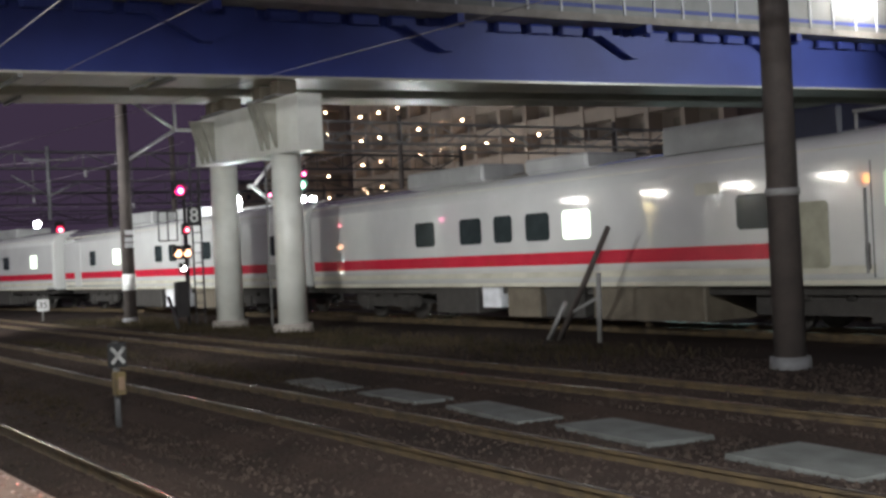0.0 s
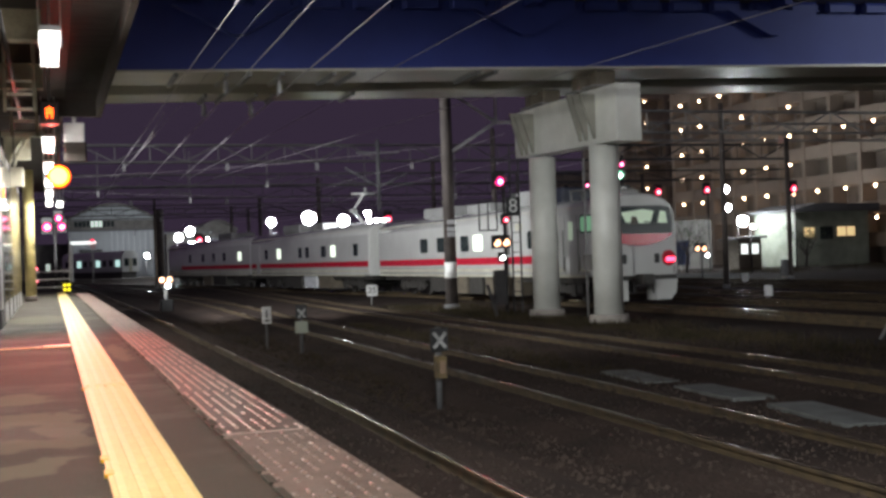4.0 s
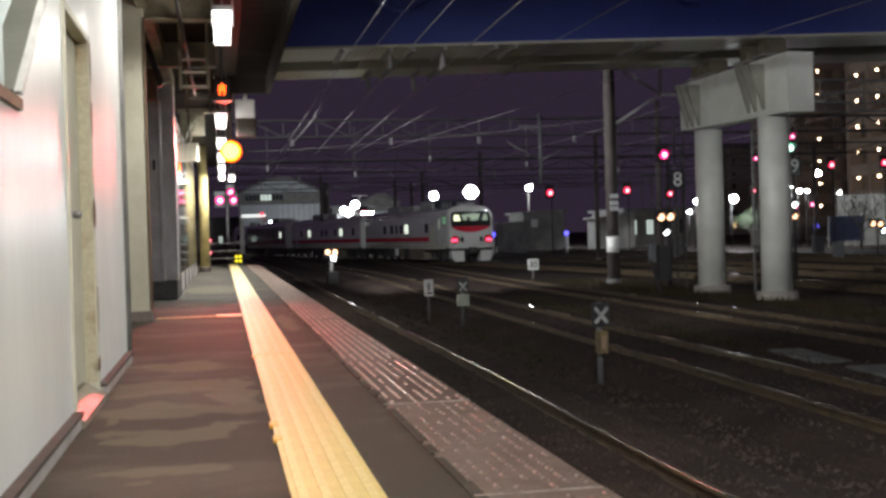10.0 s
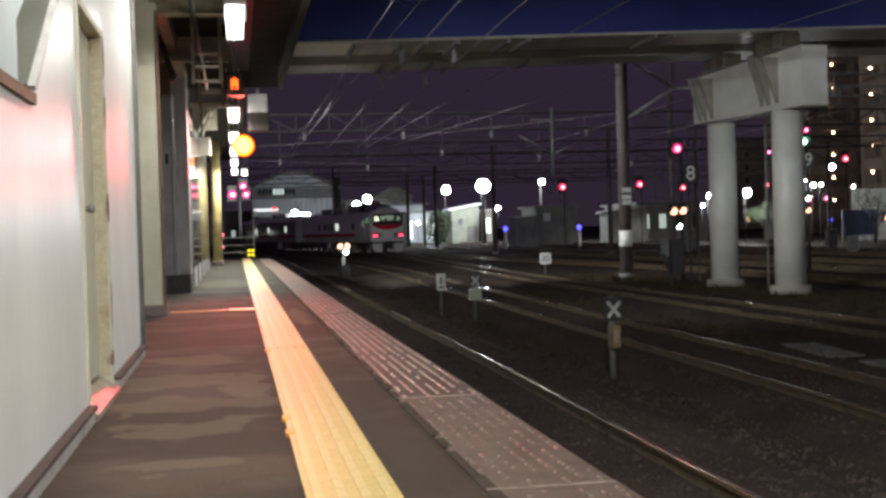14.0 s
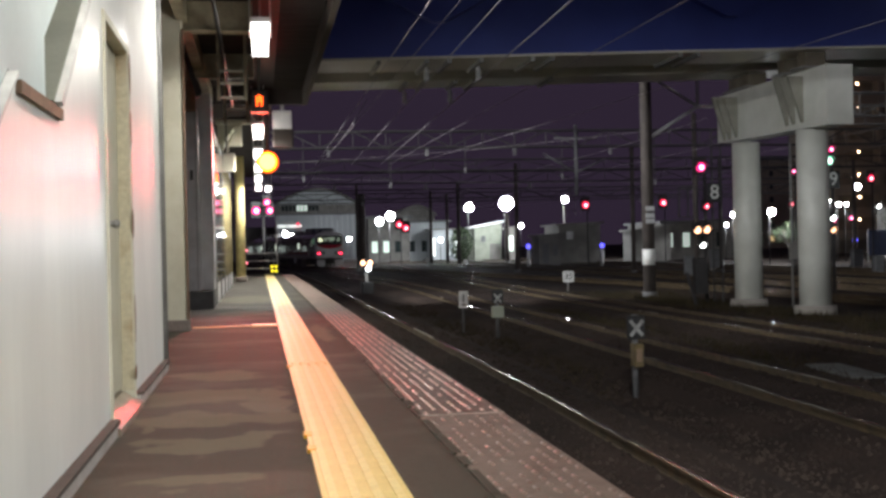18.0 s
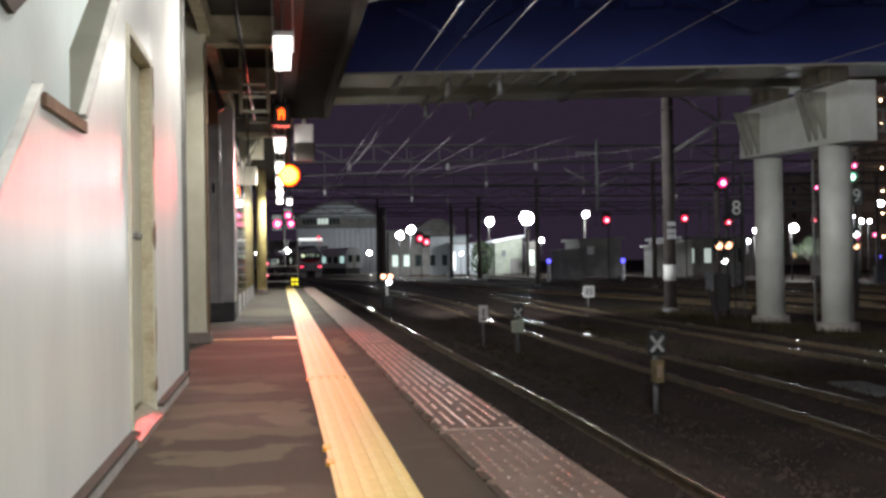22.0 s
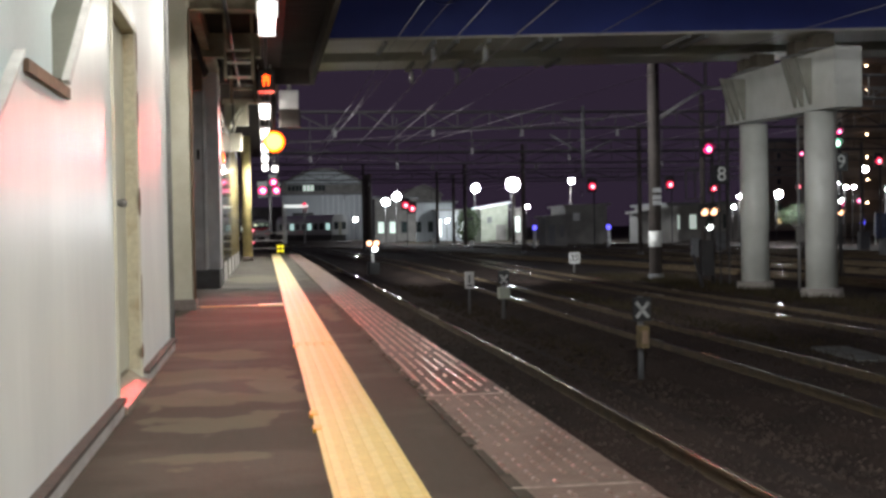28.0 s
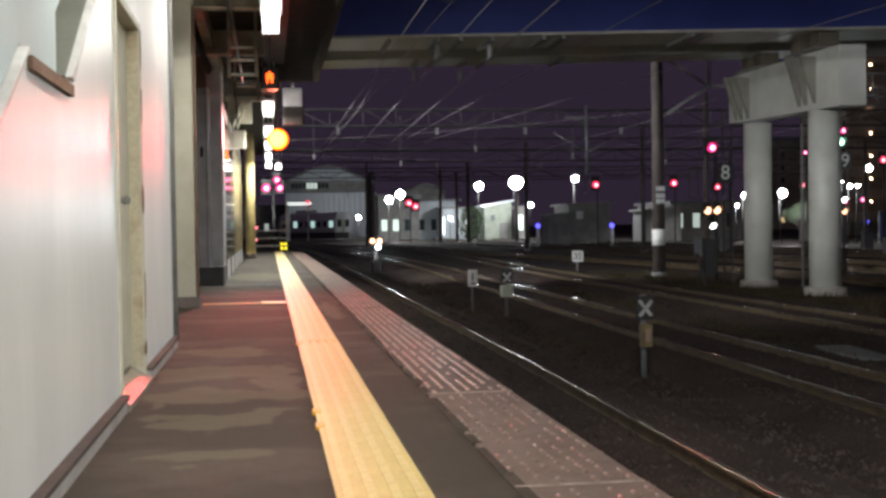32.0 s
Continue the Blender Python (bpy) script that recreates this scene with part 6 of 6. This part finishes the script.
def bogie(car, y):
    bg = part("bogie", box(bm_new(), -0.98, 0.98, y - 1.5, y + 1.5, 0.42, 0.62), M["car_under"], car, "dark bogie frame")
    for s in (-1, 1):
        bm = bm_new()
        box(bm, s * 0.98 - 0.06, s * 0.98 + 0.06, y - 1.6, y + 1.6, 0.35, 0.72)
        for d in (-1.05, 1.05):
            box(bm, s * 1.02 - 0.09, s * 1.02 + 0.09, y + d - 0.16, y + d + 0.16, 0.25, 0.62)
            rod(bm, (s * 1.0, y + d * 0.45, 0.62), (s * 1.0, y + d * 0.45, 0.9), 0.12, n=10)
        part("side_frame", bm, M["car_under"], bg)
    for d in (-1.05, 1.05):
        for s in (-1, 1):
            part("wheel", lathe(bm_new(), (s * 0.56, y + d, 0.43), [(0.10, -0.07), (0.36, -0.06), (0.43, -0.05), (0.43, 0.06), (0.36, 0.07), (0.10, 0.07)], 24, "x"), M["car_under"], bg, "steel wheel")


def windows(car, spans, lit=()):
    for k, (a, b) in enumerate(spans):
        side_panel("window", car, a, b, 1.93, 2.56, M["room_glow"] if k in lit else M["glass"], "lit window" if k in lit else "dark window", 0.008, True, 0.07)


def underfloor(car, boxes):
    for a, b, z0, z1, m_ in boxes:
        part("underfloor_box", rbox(bm_new(), -1.32, 1.32, a, b, z0, z1, 0.03), M[m_], car, "underfloor equipment box")
    part("underframe", box(bm_new(), -1.2, 1.2, 0.4, CAR - 0.4, 0.72, 0.93), M["car_under"], car, "dark underframe")


def car_base(label, tail):
    c = thing("train_car", label, "train", "cars of the departing train")
    if tail:
        st = [(0.0, 0.945, 0.955, 0.10), (0.07, 0.975, 0.978, 0.09), (0.20, 0.993, 0.992, 0.06), (0.5, 1.0, 1.0, 0.0), (1.2, 1.0, 1.0, 0.0), (CAR - 0.15, 1, 1, 0), (CAR, 0.97, 0.985, 0)]
    else:
        st = [(0, 0.97, 0.985, 0), (0.15, 1, 1, 0), (CAR - 0.15, 1, 1, 0), (CAR, 0.97, 0.985, 0)]
    part("body", shell(bm_new(), st), M["car_white"], c, "glossy off-white body")
    bogie(c, 3.6), bogie(c, CAR - 3.6)
    for s in (-1, 1):
        part("sill", box(bm_new(), s * (SIDE - 0.05) - 0.03, s * (SIDE - 0.05) + 0.03, 1.0, CAR - 0.2, 0.90, 0.99), M["car_cream"], c, "cream lower sill")
        part("lower_band", box(bm_new(), s * (SIDE - 0.01) - 0.006, s * (SIDE - 0.01) + 0.014, 0.75 if tail else 0.2, CAR - 0.2, 1.10, 1.36), M["car_cream"], c, "creamy lower body band")
        part("gutter", box(bm_new(), s * 1.385 - 0.02, s * 1.385 + 0.02, 0.9, CAR - 0.1, 3.20, 3.235), M["car_cream"], c)
    return c


tail_car = car_base("off-white train car, red stripe and lit red tail lamps", True)
for y0, y1 in ((4.3, 21.6),):
    side_panel("stripe", tail_car, y0, y1, 1.38, 1.66, M["car_red"], "red stripe", 0.006)
windows(tail_car, ((4.35, 5.2), (9.2, 10.1), (10.55, 11.4), (11.9, 12.6), (13.1, 14.0), (15.1, 16.0)), (1,))
for w in ((0.42, 1.25),):
    side_panel("cab_side_window", tail_car, w[0], w[1], 2.42, 2.92, M["cab_green"], "greenish lit cab window", 0.010, True, 0.08)
side_panel("cab_window_frame", tail_car, 0.36, 1.31, 2.36, 2.98, M["black"], "black window frame", 0.006, True, 0.1)
side_panel("cab_door", tail_car, 1.55, 2.30, 1.02, 2.95, M["car_white"], "off-white cab door", 0.014, True, 0.06)
side_panel("door_window", tail_car, 1.75, 2.10, 2.15, 2.78, M["cab_dim"], "dim door window", 0.018, True, 0.05)
for y in (1.50, 2.35):
    side_panel("door_seam", tail_car, y - 0.012, y + 0.012, 1.02, 2.95, M["grey_dark"], "dark door seam", 0.004)
for y in (1.40, 2.46):
    side_panel("handrail_recess", tail_car, y - 0.05, y + 0.05, 1.15, 1.62, M["car_under"], "dark handrail recess", 0.006, True, 0.04)
    side_panel("handrail", tail_car, y - 0.016, y + 0.016, 1.10, 2.5, M["galv"], "steel handrail", 0.045)
part("roof_box", rbox(bm_new(), -1.05, 1.05, 3.2, 4.3, 3.5, 4.02, 0.06), M["navy"], tail_car, "dark blue roof box")
for x in (-0.8, 0.8):
    part("roof_rail", rod(bm_new(), (x, 1.5, 3.84), (x, 3.1, 3.86), 0.035, n=6), M["galv"], tail_car, "low roof rail")
    for y in (1.55, 2.3, 3.05):
        part("roof_rail_post", rod(bm_new(), (x, y, 3.5), (x, y, 3.86), 0.03, n=6), M["galv"], tail_car)
part("roof_horn", rbox(bm_new(), -0.5, 0.5, 0.75, 1.35, 3.58, 3.76, 0.05), M["car_roof"], tail_car, "rounded roof vent")
side_panel("service_door", tail_car, 3.2, 4.05, 1.2, 2.35, M["panel_green"], "greenish service panel", 0.008, True, 0.06)
side_panel("louvre", tail_car, 5.6, 6.2, 2.62, 2.85, M["car_cream"], "", 0.008)
underfloor(tail_car, ((6.2, 9.4, 0.2, 0.9, "car_box"), (9.7, 11.0, 0.22, 0.9, "car_under"), (11.2, 12.4, 0.2, 0.9, "car_box"), (12.7, 13.4, 0.4, 0.9, "grey_box"), (13.6, 15.4, 0.25, 0.9, "car_under")))
part("roof_box", rbox(bm_new(), -1.1, 1.1, 4.4, 7.4, 3.5, 4.05, 0.06), M["car_roof"], tail_car, "grey roof equipment box")
part("roof_box", rbox(bm_new(), -0.8, 0.8, 10.0, 12.2, 3.55, 3.85, 0.06), M["car_roof"], tail_car, "low roof box")
part("roof_box", rbox(bm_new(), -0.7, 0.7, 14.0, 17.5, 3.55, 3.95, 0.06), M["car_roof"], tail_car, "low roof box")

# the tail: face windows, red mask, lamps, skirt


def face(name, pts, material, label="", y=-0.012, lean=0.10, parent=None):
    """A thin plate on the sloping face of the last car."""
    bm = bm_new()
    fz = lambda z: 0.92 + (z - 0.92) / 0.955
    a = [bm.verts.new((x, y + lean * max(0.0, fz(z) - 1.9), z)) for x, z in pts]
    b = [bm.verts.new((x, y + 0.05 + lean * max(0.0, fz(z) - 1.9), z)) for x, z in pts]
    k = len(pts)
    for i in range(k):
        bm.faces.new((a[i], a[(i + 1) % k], b[(i + 1) % k], b[i]))
    bm.faces.new(a[::-1]), bm.faces.new(b)
    return part(name, bm, material, parent or tail_car, label)


face("window_frame", [(-1.27, 2.30), (1.27, 2.30), (1.30, 2.75), (1.24, 3.14), (0.9, 3.20), (-0.9, 3.20), (-1.24, 3.14), (-1.30, 2.75)], M["black"], "black window surround")
screen = face("windscreen", [(-1.19, 2.58), (1.19, 2.58), (1.20, 2.80), (1.15, 3.09), (0.8, 3.14), (-0.8, 3.14), (-1.15, 3.09), (-1.20, 2.80)], M["glass"], "wide dark windscreen", -0.020)
# the cab's light is put into these plates, which glow themselves
face("cab_interior", [(-0.45, 2.62), (0.45, 2.62), (0.62, 3.02), (0.2, 3.08), (-0.62, 2.98)], M["cab_dim"], "cab wall behind the glass, glowing for the cab's light", -0.030)
face("cab_interior", [(0.72, 2.62), (1.10, 2.62), (1.06, 3.0), (0.86, 3.02)], M["cab_dim"], "cab wall behind the glass, glowing for the cab's light", -0.030)
face("cab_interior", [(-1.12, 2.64), (-0.66, 2.64), (-0.80, 2.98), (-1.08, 3.0)], M["cab_dim"], "cab wall behind the glass, glowing for the cab's light", -0.030)
face("cab_lamp", [(-1.12, 2.62), (-0.66, 2.62), (-0.78, 2.98), (-1.08, 3.0)], M["cab_glow"], "lit cab desk", -0.036)
face("seat_back", [(-0.30, 2.60), (-0.02, 2.60), (-0.06, 2.84), (-0.24, 2.85)], M["car_box"], "dull seat behind the glass", -0.036)
face("wiper", [(-0.9, 2.60), (-0.86, 2.58), (0.02, 2.66), (0.0, 2.69)], M["black"], "black wiper", -0.044)
face("wiper", [(0.2, 2.66), (0.24, 2.69), (1.0, 2.60), (0.98, 2.57)], M["black"], "black wiper", -0.044)
face("black_mask", [(-1.25, 2.28), (1.25, 2.28), (1.27, 2.60), (0.25, 2.55), (-0.25, 2.55), (-1.27, 2.60)], M["black"], "black band under the window", -0.026)
arcp = [(-1.25 + 2.5 * k / 12, 2.22 - 0.32 * math.sin(math.pi * k / 12) ** 0.7) for k in range(13)]
face("red_mask", arcp[::-1] + [(-1.25, 2.32), (1.25, 2.32)], M["car_red"], "dark red curved mask", -0.022)
for s in (-1, 1):
    bm = lathe(bm_new(), (s * 1.07, -0.015, 1.47), [(0.24, -0.02), (0.26, 0.0), (0.26, 0.03)], 20, "y")
    lb = part("lamp_bezel", bm, M["car_red"], tail_car, "dark red lamp bezel")
    part("tail_lamp", rbox(bm_new(), s * 1.11 - 0.165, s * 1.11 + 0.165, -0.06, -0.03, 1.36, 1.50, 0.02), G["tail"], lb, "lit red tail lamp")
    part("head_lamp", rbox(bm_new(), s * 0.62 - 0.09, s * 0.62 + 0.09, -0.03, 0.01, 1.32, 1.62, 0.03), M["black"], tail_car, "dark headlamp")
    bm = prism(bm_new(), [(s * 0.52, 0.12), (s * 1.10, 0.12), (s * 1.30, 0.34), (s * 1.36, 0.78), (s * 0.52, 0.78)], "y", -0.05, 0.5)
    part("skirt", bm, M["car_white"], tail_car, "white snow skirt")
    part("step_rail", rod(bm_new(), (s * 1.25, -0.03, 0.98), (s * 1.25, -0.03, 1.2), 0.02, n=6), M["galv"], tail_car)
part("sill_bar", box(bm_new(), -1.33, 1.33, -0.02, 0.4, 0.80, 0.93), M["car_under"], tail_car, "dark end sill")
bm = bm_new()
box(bm, -0.2, 0.2, -0.45, 0.3, 0.62, 0.98)
rod(bm, (0, -0.5, 0.8), (0, 0.2, 0.8), 0.16, n=10)
part("coupler", bm, M["car_under"], tail_car, "dark coupler")
for x in (-0.35, 0.33):
    part("hose", rod(bm_new(), (x, -0.1, 0.85), (x * 1.1, -0.15, 0.35), 0.03, n=6), M["dark"], tail_car)

mid_car = car_base("off-white middle train car with a red stripe", False)
side_panel("stripe", mid_car, 0.2, CAR - 0.2, 1.38, 1.66, M["car_red"], "red stripe", 0.006)
windows(mid_car, ((1.6, 2.3), (5.0, 5.8), (6.6, 7.4), (9.5, 10.2), (10.8, 11.5), (15.0, 15.8), (17.8, 18.5)), (1, 5))
side_panel("cab_door", mid_car, 19.6, 20.4, 1.02, 2.95, M["car_white"], "side door", 0.014, True, 0.06)
underfloor(mid_car, ((6.2, 8.4, 0.2, 0.9, "car_box"), (8.9, 11.0, 0.22, 0.9, "grey_box"), (11.4, 14.9, 0.2, 0.9, "car_under")))
part("roof_box", rbox(bm_new(), -0.9, 0.9, 8.6, 10.8, 3.55, 3.90, 0.06), M["car_roof"], mid_car, "grey roof box")
part("roof_box", rbox(bm_new(), -0.9, 0.9, 13.0, 16.2, 3.55, 3.98, 0.06), M["car_roof"], mid_car, "grey roof box")
panto = part("pantograph", rbox(bm_new(), -0.55, 0.55, 4.2, 6.0, 3.56, 3.68, 0.03), M["white_paint"], mid_car, "raised white pantograph under roof spots")
part("lower_arm", rod(bm_new(), (0, 4.4, 3.66), (0, 6.0, 4.45), 0.075, n=8), M["white_paint"], panto)
part("upper_arm", rod(bm_new(), (0, 6.0, 4.45), (0, 4.4, 5.25), 0.06, n=8), M["white_paint"], panto)
part("knuckle", rod(bm_new(), (-0.2, 6.0, 4.45), (0.2, 6.0, 4.45), 0.07, n=8), M["white_paint"], panto)
for y in (4.25, 4.55):
    part("contact_strip", rod(bm_new(), (-0.62, y, 5.28), (0.62, y, 5.28), 0.04, n=8), M["white_paint"], panto)


def roof_spot(car, y, r=0.1, x=0.0):
    part("roof_spot", lathe(bm_new(), (x, y, 3.68 + r), [(r * 0.4, -0.1), (r, -0.06), (r, 0.06), (r * 0.4, 0.1)], 16, "y"), G["spot"], car, "glowing white roof spot")


# the three at 2.6 are lit insulators, their brightness made by a glow
roof_spot(mid_car, 7.6, 0.30), roof_spot(mid_car, 2.6, 0.09, -0.4), roof_spot(mid_car, 2.6, 0.09, 0.0), roof_spot(mid_car, 2.6, 0.09, 0.4), roof_spot(mid_car, 16.9)

front_car = car_base("off-white leading train car with a red stripe", False)
side_panel("stripe", front_car, 0.2, CAR - 4.3, 1.38, 1.66, M["car_red"], "red stripe", 0.006)
windows(front_car, ((2.0, 2.8), (5.6, 6.4), (8.2, 9.0), (11.0, 11.8), (14.6, 15.4)), (0,))
underfloor(front_car, ((6.2, 9.4, 0.2, 0.9, "car_under"), (9.9, 12.0, 0.22, 0.9, "car_box")))
part("roof_box", rbox(bm_new(), -0.9, 0.9, 6.0, 9.2, 3.55, 3.98, 0.06), M["car_roof"], front_car, "grey roof box")

for s in (-1, 1):
    part("head_lamp", lathe(bm_new(), (s * 0.95, CAR + 0.01, 1.5), [(0.11, 0.0), (0.11, 0.03), (0.05, 0.04)], 14, "y"), G["beam"], front_car, "bright white head lamp")
roof_spot(front_car, 15.0)
TIMES = ((0.0, 9.2), (1.0, 15.2), (2.0, 20.9), (3.5, 30.1), (6.0, 46.5), (7.0, 52.6), (9.0, 64.0), (11.0, 75.3), (13.0, 86.7), (16.0, 105.2), (18.0, 116.8), (20.0, 128.6), (23.0, 148.8), (26.0, 169.0), (32.0, 211.0))
run = bend(*TIMES)


def motions():
    for k, car in enumerate((tail_car, mid_car, front_car)):
        rows = []
        for i in range(65):
            t = i * 0.5
            rear = run(t) + k * (CAR + GAP)
            ya, yb = rear + 3.6, rear + CAR - 3.6
            a, b = Vector((way_t(ya), ya, RAIL)), Vector((way_t(yb), yb, RAIL))
            d = (b - a).normalized()
            at = a - d * 3.6
            rows.append((t, pose(at.x, at.y, at.z, 0, 0, math.degrees(math.atan2(-d.x, d.y)))))
        walk(car, rows)


motions()
